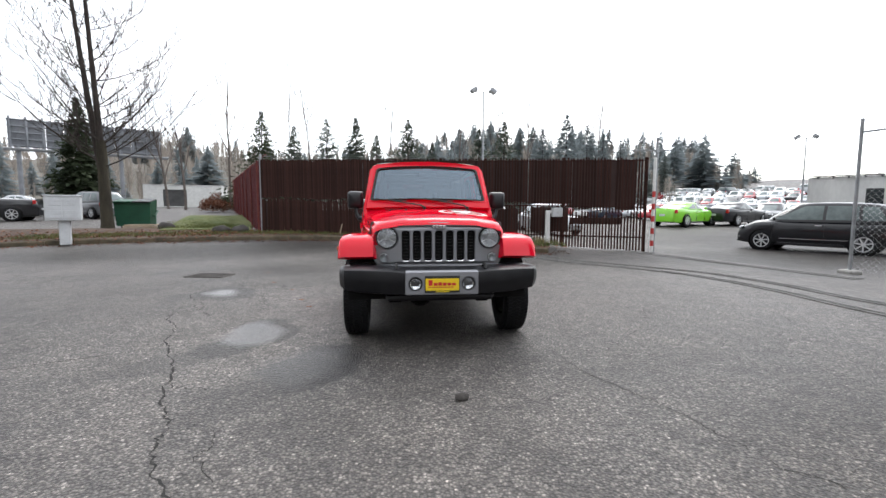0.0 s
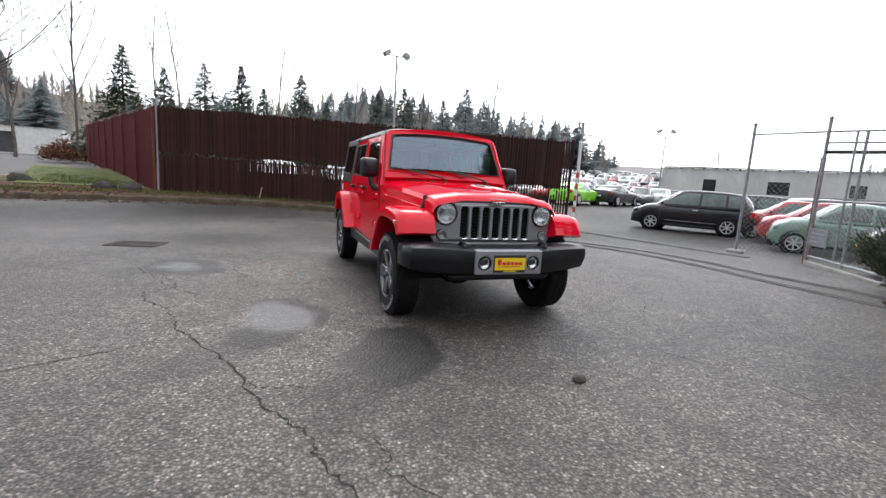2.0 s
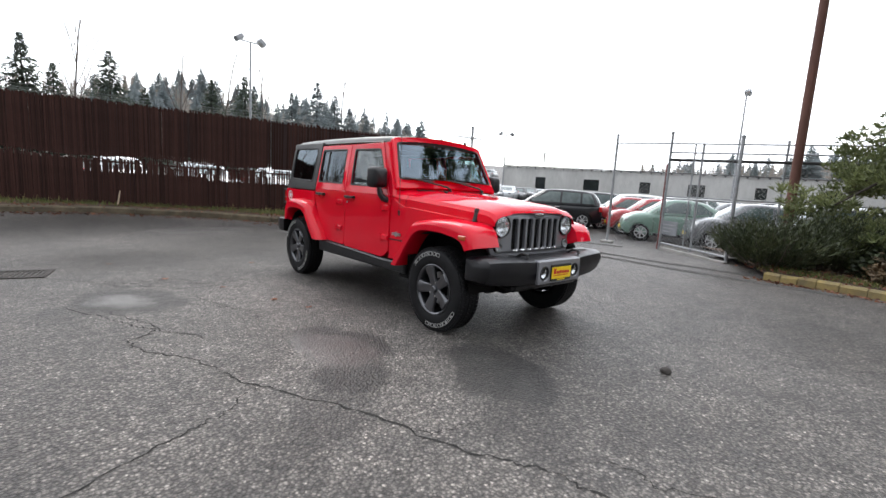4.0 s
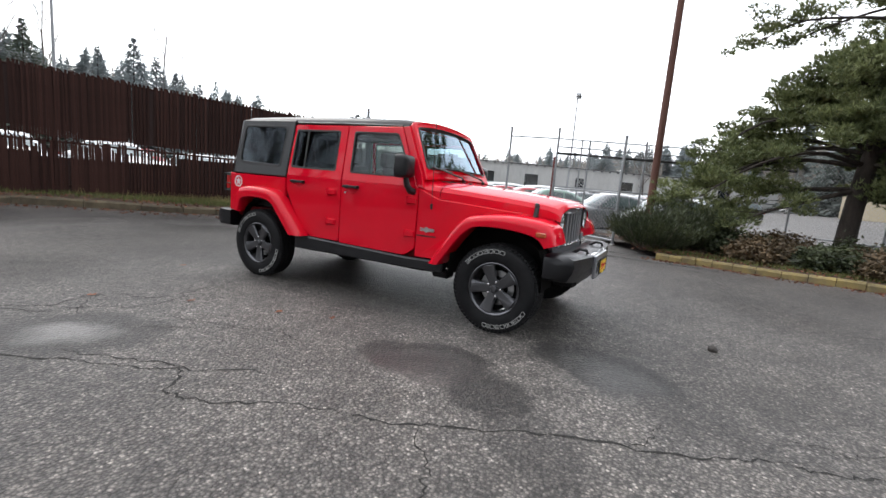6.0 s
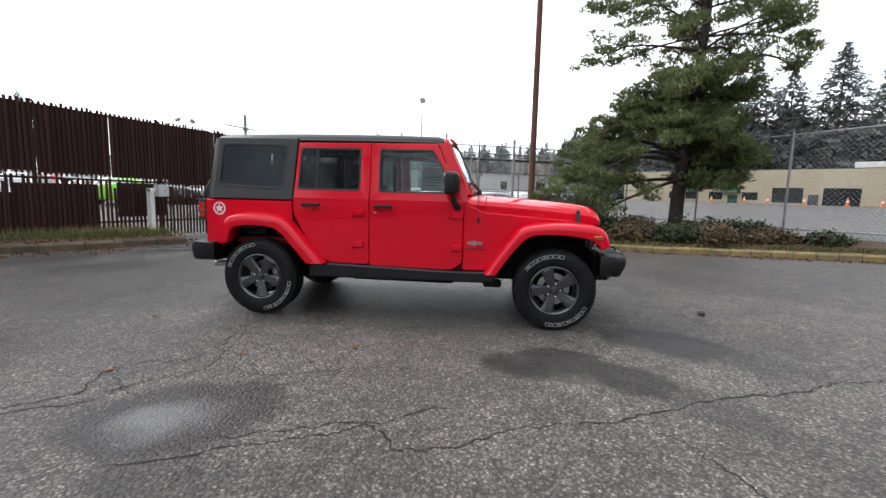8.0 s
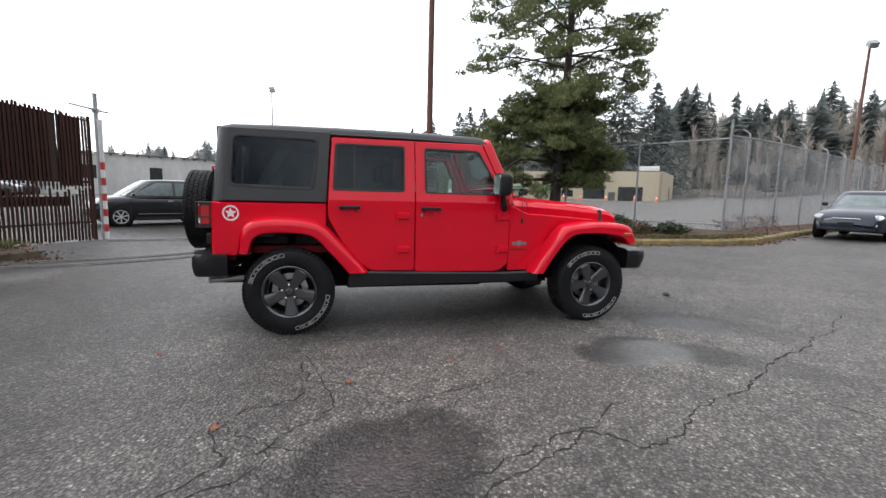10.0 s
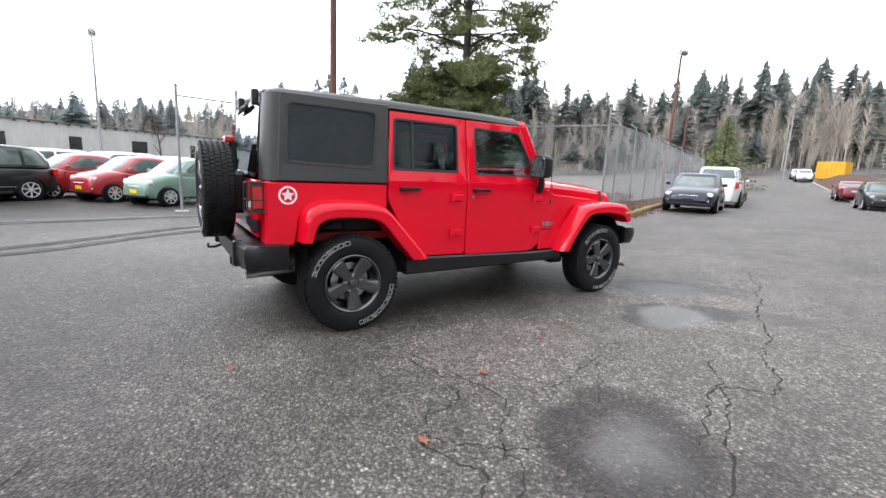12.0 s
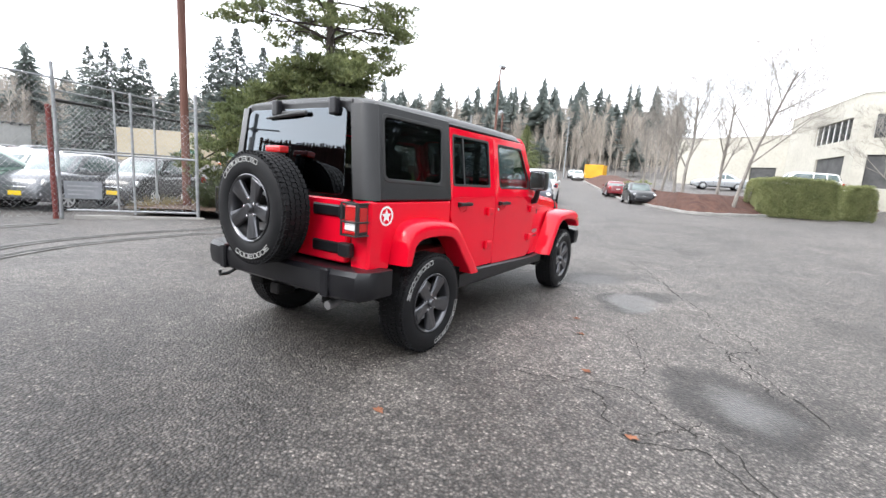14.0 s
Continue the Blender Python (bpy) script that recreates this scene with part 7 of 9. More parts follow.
HEAD = 123.5
park("mpv", P_DARK, 13.75, 7.45, HEAD, "dark grey five-door people carrier parked by the gate")
row = [("hatch", P_RED, 15.9, 5.0, "crimson small hatchback in the lot row"), ("hatch", P_RED, 14.6, 3.3, "crimson small hatchback in the lot row"), ("hatch", GREEN_MINT, 12.95, 1.85, "mint green small hatchback behind the chain-link fence"),
       ("hatch", P_WHITE, 15.9, -0.2, "white small hatchback behind the chain-link fence"), ("hatch", P_GREY, 12.75, -0.45, "grey small hatchback with yellow plate"), ("hatch", P_BLACK, 12.45, -2.35, "black small hatchback with yellow plate")]
for kind, mat, x, y, lab in row:
    park(kind, mat, x, y, HEAD, lab, "small cars in the lot")
# further rows of the lot
lot_rng = random.Random(5)
lot_mats = [P_WHITE, P_SILVER, P_RED, P_GREY, P_DARK, P_WHITE, P_SILVER, P_BLUE]
lot_names = {P_WHITE.name: "white", P_SILVER.name: "silver", P_RED.name: "crimson", P_GREY.name: "grey", P_DARK.name: "dark grey", P_BLUE.name: "steel blue"}
rowdir = Vector((0.10, -1.0, 0)).normalized()
back = Vector((0.98, 0.22, 0))
for r_ in range(6):
    for k in range(13):
        p = Vector((19.0, 9.0, 0)) + back * (r_ * 5.6) + rowdir * (k * 2.35 - 1.0 * (r_ % 2))
        if p.x - p.y * 0.4 > 52 or p.y < -0.5 - 0.2 * (p.x - 9):
            continue
        mat = lot_mats[lot_rng.randrange(8)]
        kind = "hatch" if lot_rng.random() < 0.7 else "mpv"
        park(kind, mat, p.x + lot_rng.uniform(-0.2, 0.2), p.y, HEAD + lot_rng.uniform(-3, 3), lot_names[mat.name] + " parked car in the rows of the lot", "cars in the lot", lite=True)
park("coupe", P_LIME, 17.1, 19.1, 28, "lime green sports coupe on the lot")
park("coupe", P_DARK, 21.0, 19.8, 24, "dark sports coupe on the lot")
for k in range(7):
    park("coupe" if k % 2 else "sedan", [P_BLACK, P_SILVER, P_DARK][k % 3], 24.5 + k * 3.2, 21.0 + k * 1.2, 212, ["black", "silver", "dark grey"][k % 3] + " car in the far row of the lot", "cars in the lot", lite=True)
for r_ in range(6):
    for k in range(11):
        p = Vector((13 + k * 4.3 + r_ * 2.5, 30 + r_ * 8.5 - k * 0.3, 0))
        mat = lot_mats[lot_rng.randrange(8)]
        park("sedan" if lot_rng.random() < 0.6 else "hatch", mat, p.x, p.y, 215 + lot_rng.uniform(-4, 4), lot_names[mat.name] + " parked car in the far rows of the lot", "cars in the lot", lite=True)
for k in range(9):
    mat = [P_WHITE, P_SILVER, P_BLUE][k % 3]
    park("van", mat, 34 + k * 5.6, 84 - k * 2.6, 20 + lot_rng.uniform(-8, 8), ["white", "silver", "blue"][k % 3] + " van in the last row of the lot", "vans in the lot", lite=True)
# seen through the slats
for k in range(4):
    park("sedan", [P_WHITE, P_SILVER][k % 2], -1.5 + k * 2.7, 15.5 - k * 0.6, 275, ["white", "silver"][k % 2] + " parked car behind the slatted fence", "cars behind the fence", lite=True)
far_rng = random.Random(77)
for r_ in range(3):
    for k in range(13):
        a, d = radians(29.5 + k * 1.25 + far_rng.uniform(-0.25, 0.25)), 76 + 12 * r_ + far_rng.uniform(-1, 1)
        mat = far_rng.choice([P_WHITE, P_WHITE, P_SILVER, P_RED, P_DARK, P_SILVER])
        park(far_rng.choice(["van", "sedan", "mpv"]), mat, -0.4 + d * math.sin(a), -6.0 + d * math.cos(a), 215 + far_rng.uniform(-6, 6), lot_names[mat.name] + " parked car at the back of the lot", "cars in the lot", lite=True)
# street
SHEAD = math.degrees(math.atan2(0.927, -0.375))
park("sedan", P_BLUE, 4.95, -14.35, SHEAD, "dark blue sedan parked at the kerb of the street")
park("van", P_WHITE, 7.0, -20.3, SHEAD + 180, "white pickup with a canopy parked tail first at the street kerb")
park("hatch", P_RED, 9.1, -25.8, SHEAD, "crimson car parked at the kerb of the street")
park("sedan", P_SILVER, 11.4, -31.2, SHEAD, "silver car parked at the kerb of the street")
park("wagon", P_DARK, 3.6, -30.5, SHEAD, "dark grey wagon parked at the far kerb of the street")
park("sedan", P_MAROON, 7.4, -39.5, SHEAD + 180, "dark red car parked at the far kerb of the street")
park("wagon", P_WHITE, 18.8, -64.5, SHEAD, "white car far along the street")
park("sedan", P_SILVER, 21.2, -69.5, SHEAD, "silver car far along the street")
park("sedan", P_SILVER, -0.8, -42.0, 10, "pale silver sedan behind the hedge", z=ground_z(-0.8, -42) + 1.03)
park("van", P_WHITE, -6.2, -40.6, 12, "white van behind the hedge", z=ground_z(-6.2, -40.6) + 1.0)
# lot on the left, beyond the verge
park("pickup", P_BLACK, -22.2, 20.0, 200, "black pickup truck parked in the side lot")
park("sedan", P_SILVER, -24.8, 25.7, 205, "silver car parked in the side lot")
park("mpv", P_GREY, -18.7, 23.6, 150, "grey car parked in the side lot")
park("sedan", P_WHITE, -19.3, 13.6, 200, "white car parked in the side lot")

# ---- buildings, poles, street furniture ----
def wall_block(name, label, corners, z0, z1, mat, roofmat, windows=(), category="building", parapet=0.0, bands=()):
    """A building on a plan of corners (anticlockwise), with its walls, roof and windows let into the walls."""
    root = thing(name, label, category)
    n = len(corners)
    for i in range(n):
        a, b = Vector((*corners[i], 0)), Vector((*corners[(i + 1) % n], 0))
        d = (b - a)
        L = d.length
        d.normalize()
        nrm = Vector((d.y, -d.x, 0))
        holes, panes = [], []
        for wi, s0, s1, h0, h1, kind in windows:
            if wi != i:
                continue
            holes.append([(s0, h0), (s1, h0), (s1, h1), (s0, h1)])
            panes.append((s0, s1, h0, h1, kind))

        def place(u, v, w, a=a, d=d, nrm=nrm):
            return a + d * u + Vector((0, 0, v)) + nrm * (w - 0.15)
        part("wall", plate_bm([(0, z0), (L, z0), (L, z1), (0, z1)], holes, 0.3, 0.01, place), mat, root)
        for s0, s1, h0, h1, kind in panes:
            win = part("window" if kind != "door" else "door", plate_bm([(s0, h0), (s1, h0), (s1, h1), (s0, h1)], (), 0.04, 0.002, lambda u, v, w, pl=place: pl(u, v, w - 0.06)), {"door": GREENBIN, "glass": DARKGLASS, "dock": ROOFDARK}[kind], root)
            if kind == "glass":
                k = max(1, round((s1 - s0) / 1.2))
                for j in range(k + 1):
                    s = s0 + (s1 - s0) * j / k
                    part("window_frame", plate_bm([(s - 0.035, h0), (s + 0.035, h0), (s + 0.035, h1), (s - 0.035, h1)], (), 0.05, 0.002, lambda u, v, w, pl=place: pl(u, v, w + 0.0)), WHITEPAINT, win)
        for h0, h1, m2, out in bands:
            part("fascia", plate_bm([(-0.1, h0), (L + 0.1, h0), (L + 0.1, h1), (-0.1, h1)], (), 0.1, 0.01, lambda u, v, w, pl=place, out=out: pl(u, v, w + 0.15 + out)), m2, root)
    bm = bmesh.new()
    vs = [bm.verts.new((x, y, z1 - parapet)) for x, y in corners]
    bm.faces.new(vs)
    vs2 = [bm.verts.new((x, y, z1 - parapet - 0.2)) for x, y in corners]
    ring_faces(bm, vs, vs2)
    bm.faces.new(list(reversed(vs2)))
    part("roof", bm, roofmat, root)
    return root


# long white warehouse beyond the car lot
wa, wb_ = Vector((40.0, 33.2, 0)), Vector((72.0, -14.0, 0))
wdv = (wb_ - wa).normalized()
wnv = Vector((-wdv.y, wdv.x, 0))
wc = wa + wnv * 30
wd_ = wb_ + wnv * 30
WL = (wb_ - wa).length
wins = []
for k, s in enumerate((4.5, 10.5, 16.5, 22.0, 28.5, 35.0, 42.0, 49.0)):
    wins.append((3, WL - s - (0.9 if k % 2 else 0.6), WL - s + (0.9 if k % 2 else 0.6), 1.9 if k % 3 else 0.5, 3.2, "glass"))
warehouse = wall_block("warehouse", "long low white-painted warehouse with small windows", [tuple(wa.xy), tuple(wc.xy), tuple(wd_.xy), tuple(wb_.xy)], -0.3, 4.35, WAREHOUSE, ROOFDARK, wins)
for k in range(int(WL / 1.1)):
    p = wa + wdv * (0.5 + k * 1.1) - wnv * 0.3
    part("rafter_end", box_bm(-0.07, 0.07, -0.25, 0.25, -0.10, 0.06, m=Matrix.Translation((p.x, p.y, 4.30)) @ Matrix.Rotation(math.atan2(wdv.y, wdv.x), 4, "Z")), ROOFDARK, warehouse)
p0, p1 = wa - wnv * 0.45, wb_ - wnv * 0.45
bm = bmesh.new()
add_loft(bm, [[tuple(q + Vector((0, 0, 4.36))), tuple(q + wnv * 0.6 + Vector((0, 0, 4.40))), tuple(q + wnv * 0.6 + Vector((0, 0, 4.52))), tuple(q + Vector((0, 0, 4.46)))] for q in (p0, p1)])
part("eave", bm, ROOFDARK, warehouse)
for s in (6.5, 14.0, 19.5, 26.0, 33.0):
    q = wa + wdv * s - wnv * 0.06
    part("downpipe", tube_bm([(q.x, q.y, 0), (q.x, q.y, 4.3)], 0.06, 8), WAREHOUSE, warehouse)

# beige single-storey shop building to the south-east
ba, bb, bc = Vector((54.0, -17.0, 0)), Vector((39.5, -35.5, 0)), Vector((46.5, -43.0, 0))
bd = ba + (bc - bb)
BL = (bb - ba).length
bw = []
for s0, s1, h0, h1, kind in ((5.2, 6.4, 1.3, 2.1, "glass"), (7.0, 8.2, 1.3, 2.1, "glass"), (9.4, 10.7, 1.3, 2.1, "glass"), (12.5, 13.9, 1.3, 2.1, "glass"), (15.1, 17.6, 1.1, 2.6, "glass"), (18.0, 18.8, 0.65, 1.95, "dock"), (19.1, 21.8, 0.75, 2.6, "glass"), (11.2, 12.1, 0.65, 1.8, "door")):
    bw.append((3, BL - s1, BL - s0, h0, h1, kind))
bw.append((2, 3.0, 4.2, 1.2, 2.8, "dock"))
shop = wall_block("shop_building", "beige flat-roofed shop building with a green door", [tuple(ba.xy), tuple(bd.xy), tuple(bc.xy), tuple(bb.xy)], 0.0, 4.4, BEIGE, ROOFDARK, bw)
bdv = (bb - ba).normalized()
bnv = Vector((bdv.y, -bdv.x, 0))
for s in (6.8, 11.4):
    q = ba + bdv * s
    bm = bmesh.new()
    a_, b_ = q - bdv * 0.9, q + bdv * 0.9
    add_loft(bm, [[tuple(a_ + Vector((0, 0, 2.1))), tuple(a_ + bnv * 1.0 + Vector((0, 0, 2.05))), tuple(a_ + Vector((0, 0, 2.75)))], [tuple(b_ + Vector((0, 0, 2.1))), tuple(b_ + bnv * 1.0 + Vector((0, 0, 2.05))), tuple(b_ + Vector((0, 0, 2.75)))]])
    part("canopy", bm, GREENBIN, shop)
bm = box_bm(0, 3.0, -0.04, 0.04, 3.05, 3.6, m=Matrix.Translation(ba + bdv * 10.3 + bnv * 0.06) @ Matrix.Rotation(math.atan2(bdv.y, bdv.x), 4, "Z"))
part("sign_board", bm, WHITEPAINT, shop, "white sign board over the green door")
# pale posters behind the two large windows
rng_p = random.Random(3)
for s0, cnt in ((15.35, 4), (19.35, 5)):
    for k in range(cnt):
        q = ba + bdv * (s0 + k * 0.5) + bnv * 0.03
        part("poster", box_bm(0, 0.36, -0.01, 0.01, 1.35 + rng_p.uniform(-0.05, 0.1), 2.05 + rng_p.uniform(-0.1, 0.15), m=Matrix.Translation((q.x, q.y, 0)) @ Matrix.Rotation(math.atan2(bdv.y, bdv.x), 4, "Z")), [WHITEPAINT, STRIPERED, MAILGREY][rng_p.randrange(3)], shop)
q = ba + bdv * 22.2 - bnv * 2.0
part("roof_unit", box_bm(-1.2, 1.2, -0.8, 0.8, 4.55, 5.1, m=Matrix.Translation((q.x, q.y, 0)) @ Matrix.Rotation(math.atan2(bdv.y, bdv.x), 4, "Z"), bev=0.04), WHITEPAINT, shop)


def cone(x, y):
    z = ground_z(x, y)
    root = thing("traffic_cone", "small orange traffic cone in front of the shop", "cone", group="cones by the shop")
    part("foot", box_bm(x - 0.18, x + 0.18, y - 0.18, y + 0.18, z, z + 0.04, bev=0.01), YELLOWBOX, root)
    part("body", lathe_bm([(0.15, 0.0), (0.05, 0.68), (0.035, 0.70), (0.0, 0.70)], 14, Matrix.Translation((x, y, z + 0.04))), CONE_ORANGE, root, "", True)
    part("white_band", lathe_bm([(0.112, 0.28), (0.118, 0.285), (0.086, 0.50), (0.08, 0.50)], 14, Matrix.Translation((x, y, z + 0.04))), WHITEPAINT, root)


CONE_ORANGE = varied("cone_orange", (0.65, 0.12, 0.03), (0.75, 0.17, 0.05), 6, 0.6)
for s in (10.0, 13.0, 15.0, 17.9, 21.0, 23.3):
    q = ba + bdv * s + bnv * 1.6
    cone(q.x, q.y)
q = ba + bdv * 11.65 + bnv * 0.08
part("sign_board", box_bm(-1.45, 1.45, -0.06, 0.06, 3.1, 3.75, m=Matrix.Translation((q.x, q.y, 0)) @ Matrix.Rotation(math.atan2(bdv.y, bdv.x), 4, "Z")), WHITEPAINT, shop, "white sign board")

# cream office building beyond the hedge
office = wall_block("office_building", "cream two-storey office building with dark window bands", [(-9.6, -44.4), (-22.5, -40.8), (-19.5, -63.5), (-6.1, -59.4)], 0.5, 10.0, CREAM, CREAM,
                    [(0, 0.9, 5.8, 6.5, 8.3, "glass"), (0, 0.8, 4.5, 2.6, 5.2, "dock"), (0, 7.5, 12.4, 6.5, 8.3, "glass"), (3, 7.0, 14.1, 6.5, 8.3, "glass"), (3, 8.0, 13.8, 3.0, 5.2, "dock")])
wing = wall_block("office_wing", "long pale cream low building behind the bare trees", [(-9.0, -62.3), (-20.0, -90.0), (8.5, -98.0), (6.2, -70.4)], 1.0, 8.9, CREAM, CREAM, [(3, 10.3, 13.3, 3.4, 5.0, "dock")])
# white low building and trailer beyond the side lot
wall_block("white_shed", "white low shed beyond the side lot", [(-29.5, 50.0), (-21.5, 52.0), (-22.5, 57.0), (-30.5, 55.0)], 0.8, 4.0, WHITEPAINT, WHITEPAINT, [(0, 2.0, 4.5, 1.4, 3.4, "dock")])
# yellow container by the street
yb = thing("yellow_container", "yellow steel container beside the street", "container")
yz = ground_z(18, -71) + 0.05
part("box", box_bm(16.5, 19.5, -72.4, -70.0, yz, yz + 2.2, bev=0.04), YELLOWBOX, yb)
for k in range(7):
    part("rib", box_bm(16.65 + k * 0.42, 16.75 + k * 0.42, -70.01, -69.95, yz + 0.1, yz + 2.1), YELLOWBOX, yb)


# lamp posts
def lamp_post(x, y, h, heads, label, mat=GALV, r0=0.09, lean=(0, 0), spread=0.55, turn=0.0):
    z0 = ground_z(x, y)
    root = thing("street_lamp", label, "lamp")
    tx, ty = x + lean[0], y + lean[1]
    part("mast", tube_bm([(x, y, z0 - 0.1), ((x + tx) / 2, (y + ty) / 2, (z0 + h) / 2), (tx, ty, h)], [r0, r0 * 0.8, r0 * 0.5], 10), mat, root, "", True)
    if heads > 1:
        part("arm", tube_bm([(tx - spread * math.cos(turn), ty - spread * math.sin(turn), h), (tx + spread * math.cos(turn), ty + spread * math.sin(turn), h)], 0.03, 8), mat, root)
    for k in range(heads):
        sx = (-1 if k == 0 else 1) * spread if heads > 1 else 0.15
        mm = Matrix.Translation((tx + sx * math.cos(turn), ty + sx * math.sin(turn), h)) @ Matrix.Rotation(turn + (math.pi if k == 0 and heads > 1 else 0), 4, "Z") @ Matrix.Rotation(radians(35), 4, "Y")
        hd = part("lamp_head", box_bm(-0.22, 0.22, -0.2, 0.2, 0.0, 0.26, m=mm, bev=0.06, seg=2), GALV, root)
        part("lens", box_bm(-0.18, 0.18, -0.16, 0.16, -0.02, 0.004, m=mm), WHITEPAINT, hd)
    return root


lamp_post(5.24, 22.0, 8.5, 2, "tall grey mast with two floodlights behind the fence", turn=0.1)
lamp_post(32.1, 5.57, 8.7, 1, "tall grey floodlight mast in the car lot")
lamp_post(33.7, 27.9, 7.2, 2, "grey floodlight mast far in the car lot", turn=-0.6)
lamp_post(12.3, -24.2, 9.0, 1, "tall rusty mast with a white floodlight by the street", WOODPOLE, 0.11, (0.25, -0.6), turn=2.6)
lamp_post(15.5, -31.5, 7.0, 1, "rusty mast further along the street", WOODPOLE, 0.10)
lamp_post(21.5, -66.0, 11.5, 1, "pale pole far along the street", GALV, 0.12)
up = thing("utility_pole", "tall reddish-brown wooden pole beside the fence", "pole")
part("shaft", tube_bm([(9.72, -1.98, -0.1), (9.74, -1.98, 5), (9.77, -1.98, 12.5)], [0.105, 0.095, 0.08], 14), WOODPOLE, up, "", True)
part("tag", box_bm(10.30, 10.32, -2.20, -2.12, 0.25, 0.4), WHITEPAINT, up)

# cluster mailbox on its pedestal
mb = thing("cluster_mailbox", "pale grey cluster mailbox on a square pedestal at the kerb", "mailbox")
mz = ground_z(-9.74, 7.75) + 0.13
mm_ = Matrix.Translation((-9.74, 7.78, mz)) @ Matrix.Rotation(radians(28), 4, "Z")
part("pedestal", box_bm(-0.13, 0.13, -0.13, 0.13, -0.1, 0.62, m=mm_, bev=0.02), MAILGREY, mb)
part("cabinet", box_bm(-0.40, 0.40, -0.24, 0.24, 0.60, 1.28, m=mm_, bev=0.015), MAILGREY, mb)
part("top", box_bm(-0.42, 0.42, -0.26, 0.26, 1.28, 1.32, m=mm_, bev=0.012), MAILGREY, mb)
for c_ in range(2):
    for r_ in range(5):
        part("letter_door", box_bm(-0.36 + c_ * 0.37, -0.02 + c_ * 0.37, -0.252, -0.236, 0.66 + r_ * 0.12, 0.765 + r_ * 0.12, m=mm_, bev=0.004), MAILGREY, mb)
# green dumpster
gb = thing("waste_bin", "large dark green steel waste bin with side handles", "bin")
gz_ = ground_z(-11.3, 14.6)
gm = Matrix.Translation((-11.45, 14.6, gz_)) @ Matrix.Rotation(radians(14), 4, "Z") @ Matrix.Diagonal((0.76, 1.0, 1.0, 1.0))
bm = bmesh.new()
add_loft(bm, [[(-0.80, -0.5, 0.12), (0.80, -0.5, 0.12), (0.80, 0.5, 0.12), (-0.80, 0.5, 0.12)], [(-0.86, -0.6, 1.12), (0.86, -0.6, 1.12), (0.86, 0.6, 1.25), (-0.86, 0.6, 1.25)]])
bmesh.ops.transform(bm, matrix=gm, verts=bm.verts)
part("tub", bm, GREENBIN, gb)
part("rim", box_bm(-0.90, 0.90, -0.64, -0.56, 1.06, 1.14, m=gm, bev=0.01), GREENBIN, gb)
for s_ in (-1, 1):
    part("lid", box_bm(s_ * 0.02, s_ * 0.86, -0.62, 0.62, 1.14, 1.19, m=gm @ Matrix.Translation((0, 0, 0.03)) @ Matrix.Rotation(radians(6), 4, "X"), bev=0.01), BLACKINK if s_ > 0 else GREENBIN, gb)
    part("lift_pocket", tube_bm([gm @ Vector((s_ * 0.86, -0.35, 0.55)), gm @ Vector((s_ * 0.98, -0.3, 0.55)), gm @ Vector((s_ * 0.98, 0.3, 0.75)), gm @ Vector((s_ * 0.86, 0.35, 0.75))], 0.03, 8), GREENBIN, gb)
    for y in (-0.35, 0.35):
        part("caster", lathe_bm([(0.0, -0.03), (0.08, -0.03), (0.08, 0.03), (0.0, 0.03)], 14, gm @ Matrix.Translation((s_ * 0.6, y, 0.08)) @ Matrix.Rotation(radians(90), 4, "Y")), RUBBER, gb)
# meter post by the fence
mp = thing("meter_post", "white post carrying a small pale meter box by the fence", "post")
pz = ground_z(4.2, 6.95)
part("post", box_bm(4.15, 4.27, 6.89, 7.01, pz - 0.1, pz + 1.12, bev=0.012), WHITEPAINT, mp)
part("arm", box_bm(4.15, 4.45, 6.90, 7.0, pz + 1.03, pz + 1.12, bev=0.012), WHITEPAINT, mp)
bx = part("meter_box", box_bm(4.32, 4.62, 6.80, 6.96, pz + 0.93, pz + 1.20, bev=0.012), MAILGREY, mp)
part("dial", lathe_bm([(0.0, 0.012), (0.03, 0.010), (0.034, 0.0)], 14, Matrix.Translation((4.47, 6.80, pz + 1.06)) @ Matrix.Rotation(radians(90), 4, "X")), STEEL, bx)

# billboard on steel legs, seen from behind
bl_ = thing("billboard", "large grey steel billboard seen from behind on steel legs", "billboard")
c0, c1 = Vector((-35.7, 39.9, 0)), Vector((-25.5, 46.3, 0))
dv = (c1 - c0).normalized()
nv = Vector((dv.y, -dv.x, 0))
LB = (c1 - c0).length
rotb = Matrix.Rotation(math.atan2(dv.y, dv.x), 4, "Z")


def bb_at(s, z, n_=0.0):
    q = c0 + dv * s + nv * n_
    return Vector((q.x, q.y, z))


for s in np.linspace(0, LB - LB / 9, 9):
    bm = bmesh.new()
    add_box(bm, 0.03, LB / 9 - 0.03, 0.0, 0.1, 6.85, 9.45, m=Matrix.Translation((c0 + dv * float(s))) @ rotb)
    part("back_panel", bm, BILLGREY, bl_)
for s in np.linspace(0.2, LB - 0.2, 11):
    part("upright", tube_bm([bb_at(s, 6.6, 0.3), bb_at(s, 9.65, 0.25)], 0.09, 6), BILLGREY, bl_)
for z in (6.95, 7.55, 8.15, 8.75, 9.35):
    part("girt", tube_bm([bb_at(0, z, 0.2), bb_at(LB, z, 0.2)], 0.07, 6), BILLGREY, bl_)
part("catwalk", tube_bm([bb_at(-0.3, 6.6, 0.9), bb_at(LB + 0.6, 6.6, 0.9)], 0.09, 6), GALV, bl_)
part("catwalk_edge", tube_bm([bb_at(-0.3, 6.55, 0.3), bb_at(LB + 0.6, 6.55, 0.3)], 0.11, 6), BILLGREY, bl_)
